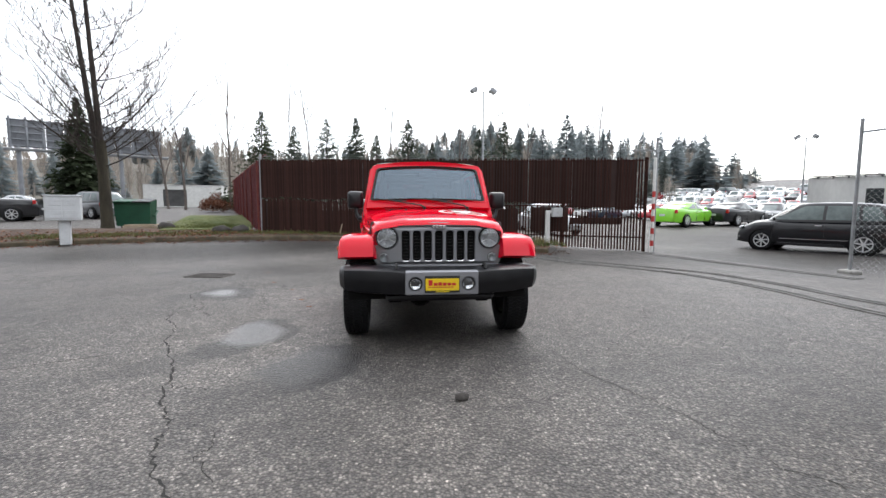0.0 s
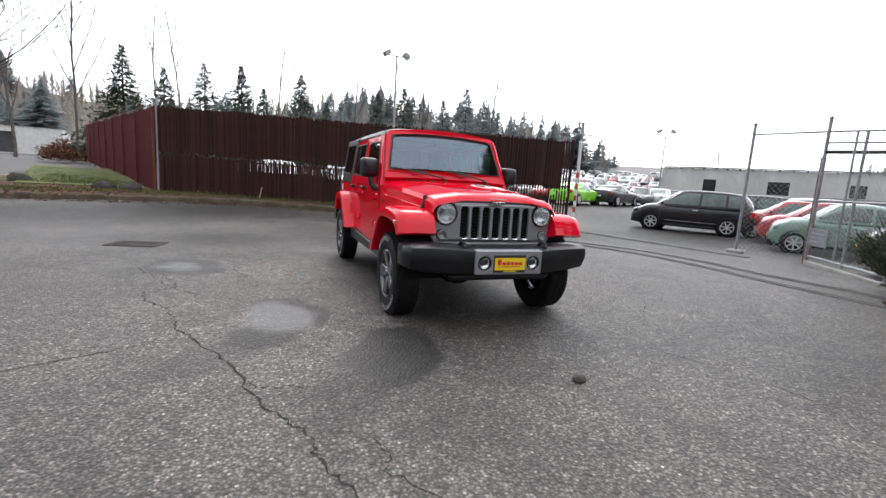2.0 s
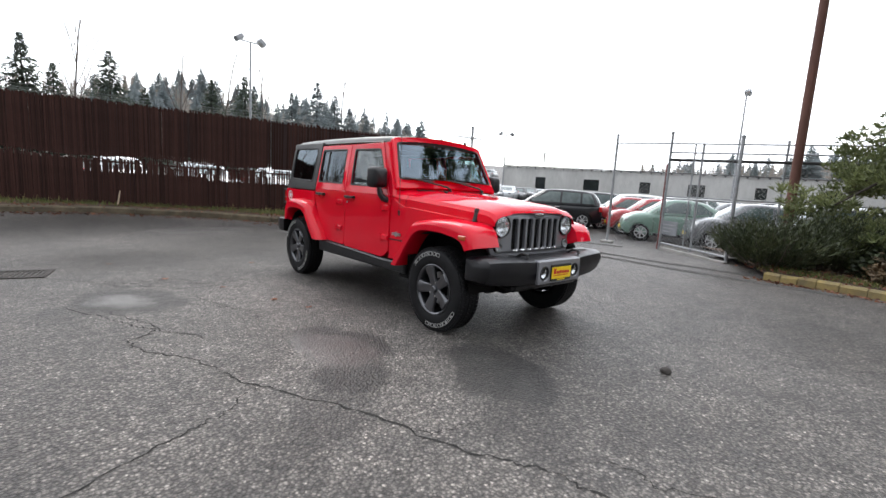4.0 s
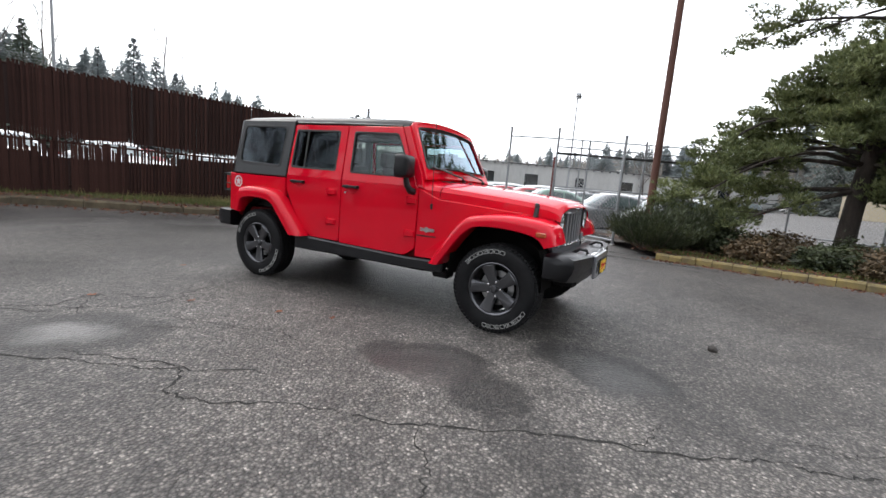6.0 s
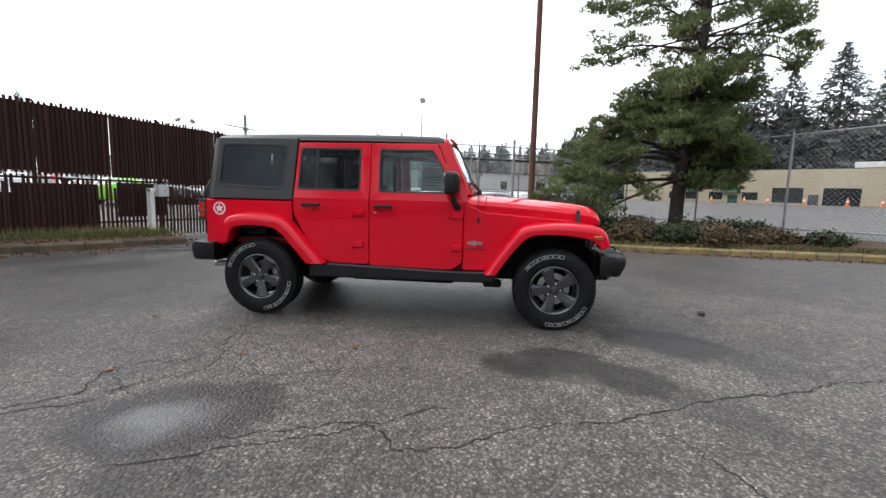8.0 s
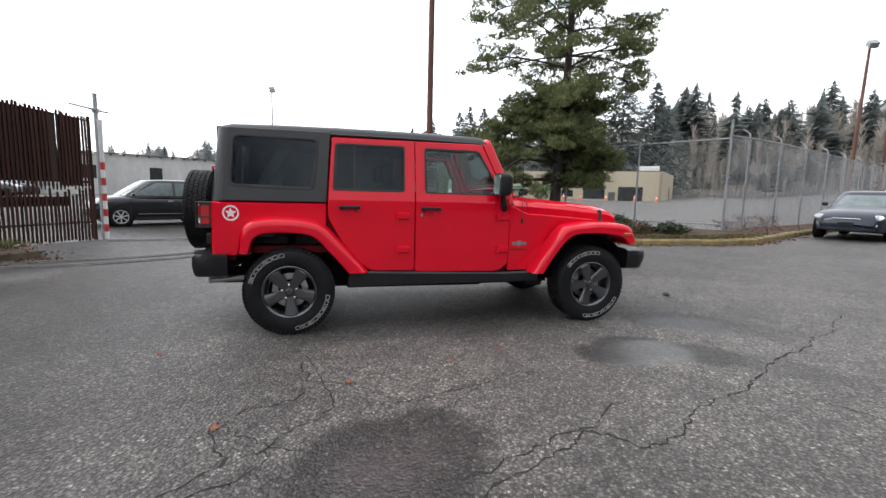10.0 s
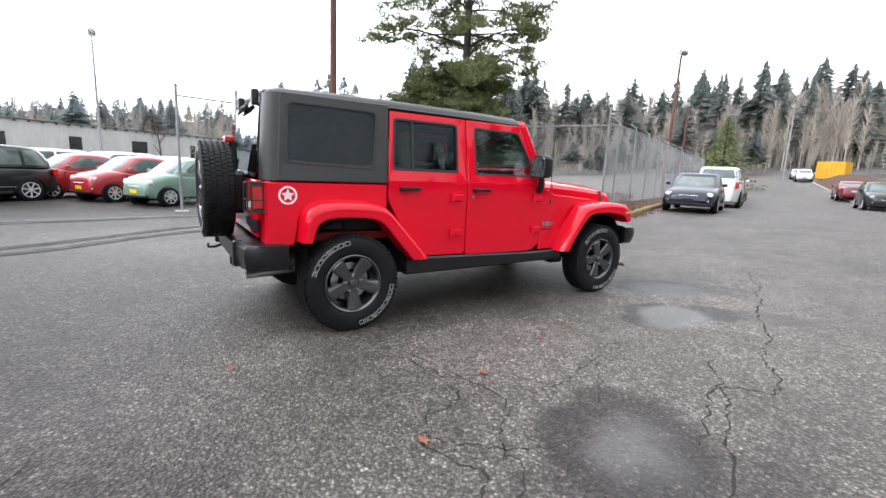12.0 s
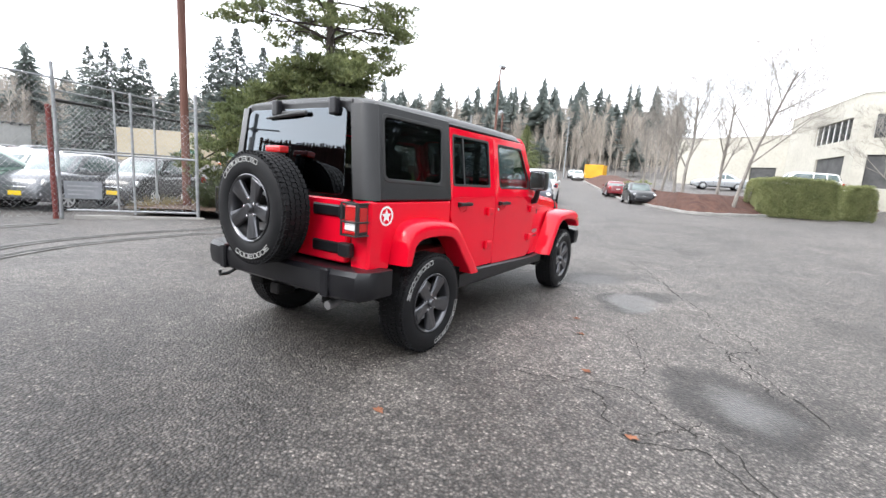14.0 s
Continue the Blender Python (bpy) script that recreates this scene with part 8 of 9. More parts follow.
for s in (0.7, LB * 0.42, LB - 3.6):
    part("leg", tube_bm([bb_at(s, ground_z(-30, 45) - 0.3, 0.1), bb_at(s, 6.9, 0.1)], 0.19, 10), BILLGREY, bl_)

# ---- trees and plants ----
def leaf_quads(verts, faces, c, n, spread, size, rng, up=0.5, narrow=0.5):
    """n small leaf blades about c."""
    for _ in range(n):
        p = Vector((rng.gauss(0, spread[0]), rng.gauss(0, spread[1]), rng.gauss(0, spread[2]))) + c
        d = Vector((rng.uniform(-1, 1), rng.uniform(-1, 1), rng.uniform(-0.4, 1) * up)).normalized()
        w = d.cross(Vector((rng.uniform(-1, 1), rng.uniform(-1, 1), rng.uniform(-1, 1)))).normalized() * size * narrow
        L = d * size * rng.uniform(0.7, 1.4)
        k = len(verts)
        verts += [p - w * 0.5, p + w * 0.5 + L * 0.4, p + L, p - w * 0.6 + L * 0.5]
        faces.append((k, k + 1, k + 2, k + 3))


def mesh_ob(name, verts, faces, mat, parent=None, label=""):
    me = bpy.data.meshes.new(name)
    me.from_pydata([tuple(v) for v in verts], [], faces)
    for mm in (mat if isinstance(mat, list) else [mat]):
        me.materials.append(mm)
    ob = new(name, me)
    if parent is not None:
        ob.parent = parent
    if label:
        ob["label"] = label
    return ob


def needle_pad(verts, faces, c, out, rx, rz, n, rng, size=0.14):
    """A pad of pine needles: tufts of blades turned outwards and up."""
    side = Vector((-out.y, out.x, 0))
    for _ in range(n):
        a, r_ = rng.uniform(0, 2 * math.pi), rng.random() ** 0.5
        h = rng.uniform(-1, 1) * (1 - r_ * r_) ** 0.5
        p = c + out * (math.cos(a) * r_ * rx) + side * (math.sin(a) * r_ * rx) + Vector((0, 0, h * rz))
        base = (p - c)
        base.z += 0.18
        base = base.normalized()
        for _k in range(4):
            d = (base * 0.8 + Vector((rng.uniform(-1, 1), rng.uniform(-1, 1), rng.uniform(-0.5, 0.9)))).normalized() * size * rng.uniform(0.7, 1.25)
            w = d.cross(Vector((rng.uniform(-1, 1), rng.uniform(-1, 1), rng.uniform(-1, 1)))).normalized() * size * 0.13
            k = len(verts)
            verts += [p - w, p + w, p + d]
            faces.append((k, k + 1, k + 2))


def pine():
    rng = random.Random(21)
    root = thing("pine_tree", "tall old pine with layered dark green needle pads and gaps", "tree")
    base = Vector((8.85, -6.15, ground_z(8.85, -6.15) + 0.1))
    spine = [base, base + Vector((0.12, -0.1, 1.6)), Vector((9.25, -6.5, 3.6)), Vector((9.7, -6.85, 6.3)), Vector((9.85, -6.95, 9.0)), Vector((10.05, -7.1, 11.5)), Vector((10.1, -7.1, 13.6))]
    S = smooth_path(spine, 40)
    rad = [0.19 * (1 - 0.85 * (i / 39) ** 1.1) + 0.012 for i in range(40)]
    part("trunk", tube_bm(S, rad, 12), BARK, root, "", True)
    verts, faces = [], []
    # height on the trunk, length, lift, count
    tiers = [(1.9, 2.5, -0.12, 5), (2.3, 2.6, 0.0, 6), (2.8, 2.5, 0.03, 7), (3.3, 2.1, 0.08, 7), (3.8, 1.5, 0.16, 7), (4.9, 2.7, -0.14, 4), (5.5, 3.1, -0.08, 5), (6.2, 3.2, -0.02, 5), (7.0, 3.0, 0.03, 5), (7.8, 2.8, 0.08, 5), (8.7, 2.5, 0.12, 5), (9.5, 2.2, 0.18, 5), (10.4, 1.9, 0.22, 5), (11.4, 1.5, 0.3, 4), (12.4, 1.0, 0.45, 4)]
    for ti, (z, ln, lift, cnt) in enumerate(tiers):
        o = min(S, key=lambda v: abs(v.z - z))
        a0 = rng.uniform(0, 360)
        lower = z < 4.2
        for k in range(cnt):
            az = radians(a0 + 360 * k / cnt + rng.uniform(-28, 28))
            out = Vector((math.cos(az), math.sin(az), 0))
            L = ln * rng.uniform(0.6, 1.2)
            sag = 0.0
            if lower and out.y > 0.3:
                L *= 1.35
                sag = -0.22
            if lower and out.y < -0.1:
                L *= 0.62
            wob = rng.uniform(-0.10, 0.10) if lower else rng.uniform(-0.16, 0.20)
            pts = [o, o + out * L * 0.35 + Vector((0, 0, L * (lift + 0.10 + wob))), o + out * L * 0.7 + Vector((0, 0, L * (lift + 0.10 + wob * 1.5 + sag * 0.4))), o + out * L + Vector((0, 0, L * (lift + wob + sag)))]
            P = smooth_path(pts, 9)
            r0 = 0.055 * (1 - ti / 18)
            limb = bmesh.new()
            add_tube(limb, P, [r0 * (1 - 0.8 * i / 8) + 0.006 for i in range(9)], 6)
            for i in ((3, 4, 5, 6, 7, 8) if lower else (4, 5, 6, 7, 8)):
                for sgn in (-1, 1):
                    if rng.random() < (0.22 if lower else 0.28):
                        continue
                    side = Vector((-out.y, out.x, 0)) * sgn
                    q = P[i] + side * rng.uniform(0.12, 0.62) * (1.25 - i / 14) * L / 2.2 + out * rng.uniform(-0.15, 0.3) + Vector((0, 0, rng.uniform(-0.10, 0.20)))
                    add_tube(limb, [P[i - 1], q], [0.014, 0.006], 4)
                    # a clump of small flat tufts, one above the other
                    for c_ in range(4 if lower else 3):
                        cq = q + Vector((rng.uniform(-0.28, 0.28), rng.uniform(-0.28, 0.28), rng.uniform(-0.12, 0.26)))
                        needle_pad(verts, faces, cq, out, rng.uniform(0.16, 0.30), rng.uniform(0.08, 0.17), 26, rng, 0.13)
            needle_pad(verts, faces, P[8] + Vector((0, 0, 0.05)), out, 0.30, 0.12, 50, rng)
            part("limb", limb, BARK, root)
    mesh_ob("crown", verts, faces, NEEDLE, root)
    return root


pine()


def fir_mesh(h, w, seed, mat, limbs=9, twigs=8):
    """A ragged fir crown: drooping limbs in uneven whorls, each hung with small twig blades."""
    rng = random.Random(seed)
    verts, faces = [], []
    low = rng.uniform(0.06, 0.2)
    tiers = int(min(64, 34 + 1.6 * h))
    for t in range(tiers):
        u = t / (tiers - 1)
        r = w * ((1 - u) ** 1.0 * (0.85 + 0.35 * noise.noise((u * 6.0, seed * 0.7, 0.0))) + 0.02)
        for k in range(limbs):
            if rng.random() < 0.16:
                continue
            a = 2 * math.pi * (k + rng.random()) / limbs
            L = max(0.12, r * rng.uniform(0.45, 1.25) * (1 + 0.35 * noise.noise((math.cos(a) * 1.3, math.sin(a) * 1.3, u * 5 + seed))))
            d = Vector((math.cos(a), math.sin(a), 0))
            sd = Vector((-d.y, d.x, 0))
            z0 = h * (low + (0.985 - low) * min(1.0, max(0.0, u + rng.uniform(-0.035, 0.03))))
            droop = rng.uniform(0.05, 0.45) * (1 - 0.8 * u)
            size = 0.036 * h * (0.32 + 0.85 * (1 - u))
            for j in range(twigs):
                f = 0.25 + 0.75 * ((j + rng.random()) / twigs) ** 0.65
                p = d * (L * f) + sd * rng.uniform(-0.22, 0.22) * L * (1.1 - f) + Vector((0, 0, z0 - droop * L * f * f))
                out = (d * rng.uniform(0.3, 1.0) + sd * rng.uniform(-0.8, 0.8) + Vector((0, 0, rng.uniform(-0.8, 0.45)))).normalized() * size * rng.uniform(0.7, 1.5)
                wv = out.cross(Vector((rng.uniform(-0.4, 0.4), rng.uniform(-0.4, 0.4), 1))).normalized() * size * 0.36
                k0 = len(verts)
                verts += [p - wv * 0.8, p + wv * 1.3 + out * 0.45, p + out, p - wv + out * 0.45]
                faces.append((k0, k0 + 1, k0 + 2, k0 + 3))
    return verts, faces


def fir(x, y, h, seed, width=0.19, limbs=12, twigs=11, z=None, mat=None, label="dark green fir tree behind the fence"):
    root = thing("fir_tree", label, "tree", group="fir trees")
    z = ground_z(x, y) if z is None else z
    part("trunk", tube_bm([(x, y, z - 0.2), (x, y, z + (h - z) * 0.97)], [0.10 + h * 0.010, 0.02], 7), BARK, root)
    v, f = fir_mesh(h - z, (h - z) * width * 1.75, seed, mat, limbs, twigs)
    mesh_ob("crown", [p + Vector((x, y, z)) for p in v], f, mat or FIR, root)


FIRS = [(-13.2, 40.2, 10.2), (-11.1, 44.8, 9.6), (-8.1, 48.4, 11.2), (-4.5, 45.8, 10.9), (-2.5, 53.9, 10.3), (1.5, 49.9, 11.7), (4.8, 53.7, 9.4), (10.6, 50.9, 10.9), (12.7, 46.3, 11.0), (15.7, 41.3, 10.5), (18.0, 40.4, 11.8), (22.0, 44.2, 11.5), (24.0, 44.3, 10.5), (24.8, 41.7, 9.5)]
for i, (x, y, h) in enumerate(FIRS):
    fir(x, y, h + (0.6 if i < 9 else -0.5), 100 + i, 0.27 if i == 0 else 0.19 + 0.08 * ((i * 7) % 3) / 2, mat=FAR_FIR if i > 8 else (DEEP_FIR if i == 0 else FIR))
fir(-20.5, 25.5, 8.3, 150, 0.155, 16, 16, mat=DEEP_FIR, label="dark green fir tree by the side lot")
for i, (az, el, D) in enumerate(((108.4, 10.2, 75), (109.8, 10.9, 72), (111.5, 10.7, 74), (112.8, 10.0, 76), (119.8, 13.4, 75), (121.5, 14.4, 72), (124.3, 13.0, 75), (128.0, 14.4, 74), (131.2, 12.8, 80))):
    x, y = -2.77 + D * math.sin(radians(az)), 4.2 + D * math.cos(radians(az))
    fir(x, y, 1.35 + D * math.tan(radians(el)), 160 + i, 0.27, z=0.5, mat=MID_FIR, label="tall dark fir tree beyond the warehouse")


def branch_tree(seed, height, trunk_r, levels=4, spread=32, splits=3, lean=0.0, first=0.25, seg=6, curve=0.25):
    """A bare tree grown from its base at the origin."""
    rng = random.Random(seed)
    bm, crown = bmesh.new(), bmesh.new()

    def grow_(p, d, L, r, lev):
        n = 5 if lev > 0 else 8
        pts, rs = [p.copy()], [r]
        for i in range(n):
            d = (d + Vector((rng.uniform(-1, 1), rng.uniform(-1, 1), rng.uniform(-0.2, 0.6))) * curve * 0.35).normalized()
            p = p + d * L / n
            pts.append(p.copy())
            rs.append(r * (1 - 0.62 * (i + 1) / n))
        add_tube(bm if lev == 0 else crown, pts, rs, seg if lev == 0 else (5 if lev == 1 else (4 if lev == 2 else 3)), caps=False)
        if lev >= levels:
            return
        cnt = splits + (4 if lev == 0 else rng.randrange(2))
        for k in range(cnt):
            t = first + (1 - first) * (k + rng.random() * 0.7) / cnt if lev == 0 else 0.25 + 0.75 * (k + rng.random()) / cnt
            i = min(n - 1, int(t * n))
            q = pts[i].lerp(pts[i + 1], t * n - i)
            a = rng.uniform(0, 2 * math.pi) if lev else 2 * math.pi * k * 0.382
            axis = d.orthogonal().normalized()
            axis.rotate(Matrix.Rotation(a, 3, d))
            nd = (d * math.cos(radians(spread)) + axis * math.sin(radians(spread * rng.uniform(0.8, 1.3)))).normalized()
            nd.z += 0.12
            nd.normalize()
            grow_(q, nd, L * rng.uniform(0.42, 0.62) * (1.0 if lev else (1.15 - 0.6 * t)), max(rs[i] * 0.55, 0.0035), lev + 1)

    grow_(Vector((0, 0, 0)), Vector((lean, 0, 1)).normalized(), height, trunk_r, 0)
    return bm, crown


def bare_tree(grown, x, y, label, mat, turn=0.0, group="", z=None):
    root = thing("bare_tree", label, "tree", group=group)
    for name, bm in zip(("trunk", "crown"), grown):
        bmesh.ops.transform(bm, matrix=Matrix.Translation((x, y, ground_z(x, y) - 0.05 if z is None else z)) @ Matrix.Rotation(turn, 4, "Z"), verts=bm.verts)
        part(name, bm, mat, root, "", True, 60)
    return root


def upswept_tree():
    """A leafless tree with two upright leaders and thin branches that curve upwards."""
    rng = random.Random(8)
    x, y = -11.75, 13.1
    z = ground_z(x, y)
    o = Vector((x, y, z - 0.05))
    root = thing("bare_tree", "tall leafless tree with two upright mossy stems on the verge", "tree")
    part("trunk", tube_bm([o, o + Vector((0.0, 0, 0.4)), o + Vector((-0.03, 0, 2.0)), o + Vector((-0.05, 0, 3.6))], [0.27, 0.225, 0.20, 0.17], 12), BARK_MOSS, root, "", True)

    def twig_run(bm, p, d, L, r, lev):
        n = 7 if lev < 2 else 4
        pts, rs = [p.copy()], [r]
        for i in range(n):
            d = (d + Vector((rng.uniform(-1, 1) * 0.10, rng.uniform(-1, 1) * 0.10, 0.11 + rng.uniform(-0.05, 0.08)))).normalized()
            p = p + d * (L / n)
            pts.append(p.copy())
            rs.append(r * (1 - 0.85 * (i + 1) / n) + 0.003)
        add_tube(bm, pts, rs, 5 if lev < 2 else 3, caps=False)
        if lev >= 3:
            return
        cnt = (10, 5, 2)[lev] if lev < 3 else 0
        for k in range(cnt):
            i = min(n - 1, 1 + int((k + rng.random()) / cnt * (n - 1)))
            a = rng.uniform(0, 6.283)
            side = d.orthogonal().normalized()
            side.rotate(Matrix.Rotation(a, 3, d))
            twig_run(bm, pts[i], (d * 0.8 + side * 0.75).normalized(), L * rng.uniform(0.22, 0.42), max(rs[i] * 0.5, 0.0042), lev + 1)

    for j, (dx, dy, top, z0) in enumerate(((-1.45, 0.3, 14.5, 2.6), (-0.25, -0.3, 14.0, 3.0))):
        P = smooth_path([o + Vector((-0.05, 0, z0 - 0.4)), o + Vector((dx * 0.25, dy * 0.3, z0 + 1.6)), o + Vector((dx * 0.6, dy * 0.7, 8.5)), o + Vector((dx, dy, top))], 34)
        part("stem", tube_bm(P, [0.14 * (1 - 0.86 * i / 33) + 0.01 for i in range(34)], 9), BARK, root, "", True)
        for k in range(30):
            i = 2 + int(k * 30 / 30)
            a = 2.4 * k + j * 1.1 + rng.uniform(-0.4, 0.4)
            L = (5.8 - 3.6 * k / 30) * rng.uniform(0.5, 1.1)
            bm = bmesh.new()
            twig_run(bm, P[i], Vector((math.cos(a), math.sin(a), 0.18 + 0.4 * rng.random())).normalized(), L, 0.026 * (1 - 0.5 * k / 30), 0)
            part("branch", bm, BARK, root)


upswept_tree()
for i, (x, y, h) in enumerate([(-18.3, 45.9, 14.5), (-14.5, 62.5, 17.7), (-12.3, 62.9, 18.7), (-1.0, 55.9, 15.7), (8.8, 59.3, 15.4), (14.7, 62.3, 17.1), (26.6, 49.7, 15.3), (22.4, 70.6, 18.2), (-20.4, 39.8, 8.7), (-23.8, 43.7, 9.0)]):
    bare_tree(branch_tree(30 + i, h - 0.5, 0.14, 3, 26, 4, first=0.35), x, y, "slender leafless tree behind the yard", TWIG, group="leafless trees behind the yard")
for i, (x, y, h, r) in enumerate(((0.4, -27.0, 5.2, 0.10), (1.2, -29.5, 5.0, 0.10), (2.6, -34.0, 5.0, 0.10), (3.8, -38.0, 4.8, 0.09), (-9.4, -28.2, 4.0, 0.07), (5.4, -42, 5.2, 0.1), (-1.4, -27.4, 4.8, 0.09))):
    bare_tree(branch_tree(50 + i, h * 1.2, r * 1.15, 5, 36, 4, first=0.26, lean=0.05), x, y, "small leafless street tree in the mulch bed", BARK_GREY, i * 1.3, "street trees", z=ground_z(x, y) + 0.55)
bare_tree(branch_tree(58, 7.0, 0.10, 5, 50, 5, first=0.30, lean=0.13), -2.35, -24.2, "leaning leafless street tree with spreading branches beside the hedge", BARK_GREY, math.pi, "street trees", z=ground_z(-2.35, -24.2) + 0.3)
for i, (x, y, h) in enumerate(((22, 46, 6), (52, 36, 7), (60, 2, 7), (66, -8, 7), (30, -60, 6))):
    bare_tree(branch_tree(70 + i, h, 0.12, 4, 40, 4), x, y, "leafless tree at the edge of the lot", TWIG, group="trees round the lot")


# far woods
def far_wood(name, label, spots, mat_fir, mat_bare, seed, fir_share=0.6, hmin=9, hmax=16, low=(0.05, 0.35), wide=(0.17, 0.30)):
    rng = random.Random(seed)
    fv, ff, bv, bf = [], [], [], []
    for x, y, z in spots:
        h = rng.uniform(hmin, hmax)
        if rng.random() < fir_share:
            w = h * rng.uniform(*wide) * 1.35
            lo = rng.uniform(*low)
            for t in range(30):
                u = t / 29
                zz = z + h * (lo + (1 - lo) * u)
                r = w * (1 - u) ** 0.85 * (0.85 + 0.5 * noise.noise((u * 5, x * 0.3, y * 0.3))) + 0.08
                for k in range(13):
                    a = 2 * math.pi * (k + rng.random()) / 13
                    zz = z + h * (lo + (1 - lo) * min(1.0, u + rng.uniform(-0.05, 0.05)))
                    L = r * rng.uniform(0.25, 1.25)
                    k0 = len(fv)
                    ca, sa = math.cos(a), math.sin(a)
                    dip, wd = rng.uniform(-0.012, 0.04) * h, L * rng.uniform(0.12, 0.22)
                    fv += [(x + ca * L * 0.1, y + sa * L * 0.1, zz + 0.02 * h), (x + ca * L * 0.6 - sa * wd, y + sa * L * 0.6 + ca * wd, zz + 0.006 * h), (x + ca * L, y + sa * L, zz - dip), (x + ca * L * 0.6 + sa * wd, y + sa * L * 0.6 - ca * wd, zz - 0.014 * h)]
                    ff.append((k0, k0 + 1, k0 + 2, k0 + 3))
            tw = h * 0.011
            k0 = len(bv)
            bv += [(x - tw, y - tw, z), (x + tw, y - tw, z), (x, y + tw, z), (x, y, z + h * 0.9)]
            bf += [(k0, k0 + 1, k0 + 3), (k0 + 1, k0 + 2, k0 + 3), (k0 + 2, k0, k0 + 3)]
        else:
            h *= 0.85
            for s_ in range(74):
                a, u = rng.uniform(0, 6.28), rng.uniform(0.25, 1)
                L = h * 0.24 * (1.1 - u * 0.6)
                p = Vector((x, y, z + h * u * 0.75)) if s_ else Vector((x, y, z))
                q = p + Vector((math.cos(a) * L * 0.5, math.sin(a) * L * 0.5, L)) if s_ else Vector((x, y, z + h * 0.9))
                w = h * (0.0042 if s_ else 0.010)
                k0 = len(bv)
                bv += [p + Vector((-w, 0, 0)), p + Vector((w, 0, 0)), p + Vector((0, w, 0)), q]
                bf += [(k0, k0 + 1, k0 + 3), (k0 + 1, k0 + 2, k0 + 3), (k0 + 2, k0, k0 + 3)]
    root = thing(name, label, "woods", kind="stuff")
    mesh_ob("fir_wood", fv, ff, mat_fir, root)
    mesh_ob("bare_wood", bv, bf, mat_bare, root)


def fan(cx, cy, az0, az1, d0, d1, n, seed, zf):
    rng = random.Random(seed)
    out = []
    for _ in range(n):
        a, d = radians(rng.uniform(az0, az1)), rng.uniform(d0, d1)
        out.append((cx + d * math.sin(a), cy + d * math.cos(a), zf(math.degrees(a), d)))
    return out


def ridge(name, label, az0, az1, d0, d1, hf, mat, n=40):
    """A hillside in the distance, rising from d0 to d1."""
    bm = bmesh.new()
    rows = []
    for i in range(n + 1):
        a = radians(az0 + (az1 - az0) * i / n)
        row = []
        for k in range(7):
            t = k / 6
            d = d0 + (d1 - d0) * t
            x, y = d * math.sin(a), d * math.cos(a)
            row.append(bm.verts.new((x, y, hf(math.degrees(a), d) - 0.4 + noise.noise((x * 0.03, y * 0.03, 0)) * 1.2 * t)))
        rows.append(row)
    for a, b in zip(rows, rows[1:]):
        ring_faces(bm, a, b, False)
    return tagged(finish(name, bm, mat, smooth=True), label, "hill", kind="structure")


def north_hill(az, d):
    return 1.5 + max(0, d - 90) * (0.19 + 0.04 * math.sin(az * 0.13)) * max(0.02, min(1.0, (43 - az) / 8)) * (0.55 + 0.45 * smoothstep(-40, -22, az))


def east_hill(az, d):
    return 2.0 + max(0, d - 110) * (0.045 + 0.085 * smoothstep(72, 94, az))


def south_hill(az, d):
    return max(ground_z(d * math.sin(radians(az)), d * math.cos(radians(az))), 0.5 + max(0, d - 88) * (0.13 + 0.08 * smoothstep(112, 128, az)))


FARGROUND = varied("far_undergrowth", (0.085, 0.078, 0.064), (0.165, 0.150, 0.125), 0.25, 0.95, fine=1.6, bump_s=0, stretch=(1, 1, 0.12))
ridge("hill_north", "distant wooded hillside to the north", -75, 52, 85, 230, north_hill, FARGROUND)
ridge("hill_east", "distant wooded hillside to the east", 52, 118, 105, 260, east_hill, FARGROUND)
ridge("hill_south", "wooded bank at the end of the street", 112, 192, 72, 190, south_hill, FARGROUND)
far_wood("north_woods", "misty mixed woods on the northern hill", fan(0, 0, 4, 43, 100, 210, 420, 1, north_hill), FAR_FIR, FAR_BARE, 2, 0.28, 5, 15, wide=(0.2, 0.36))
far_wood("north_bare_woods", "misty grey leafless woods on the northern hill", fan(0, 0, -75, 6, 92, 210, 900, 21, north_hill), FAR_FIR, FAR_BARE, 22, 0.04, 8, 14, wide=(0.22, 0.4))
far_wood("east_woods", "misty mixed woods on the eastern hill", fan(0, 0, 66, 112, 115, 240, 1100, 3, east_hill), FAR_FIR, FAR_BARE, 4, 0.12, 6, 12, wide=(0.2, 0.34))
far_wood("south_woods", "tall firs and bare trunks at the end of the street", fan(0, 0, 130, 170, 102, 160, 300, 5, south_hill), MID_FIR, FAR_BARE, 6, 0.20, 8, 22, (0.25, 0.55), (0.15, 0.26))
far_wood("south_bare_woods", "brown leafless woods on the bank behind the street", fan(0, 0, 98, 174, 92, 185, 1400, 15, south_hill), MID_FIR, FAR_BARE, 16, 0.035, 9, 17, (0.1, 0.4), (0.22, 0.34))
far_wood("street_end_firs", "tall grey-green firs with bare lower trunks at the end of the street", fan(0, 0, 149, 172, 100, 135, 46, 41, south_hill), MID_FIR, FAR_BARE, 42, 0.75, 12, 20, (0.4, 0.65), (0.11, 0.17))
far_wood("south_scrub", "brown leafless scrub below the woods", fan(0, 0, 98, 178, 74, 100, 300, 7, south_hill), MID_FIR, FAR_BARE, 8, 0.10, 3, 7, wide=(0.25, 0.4))
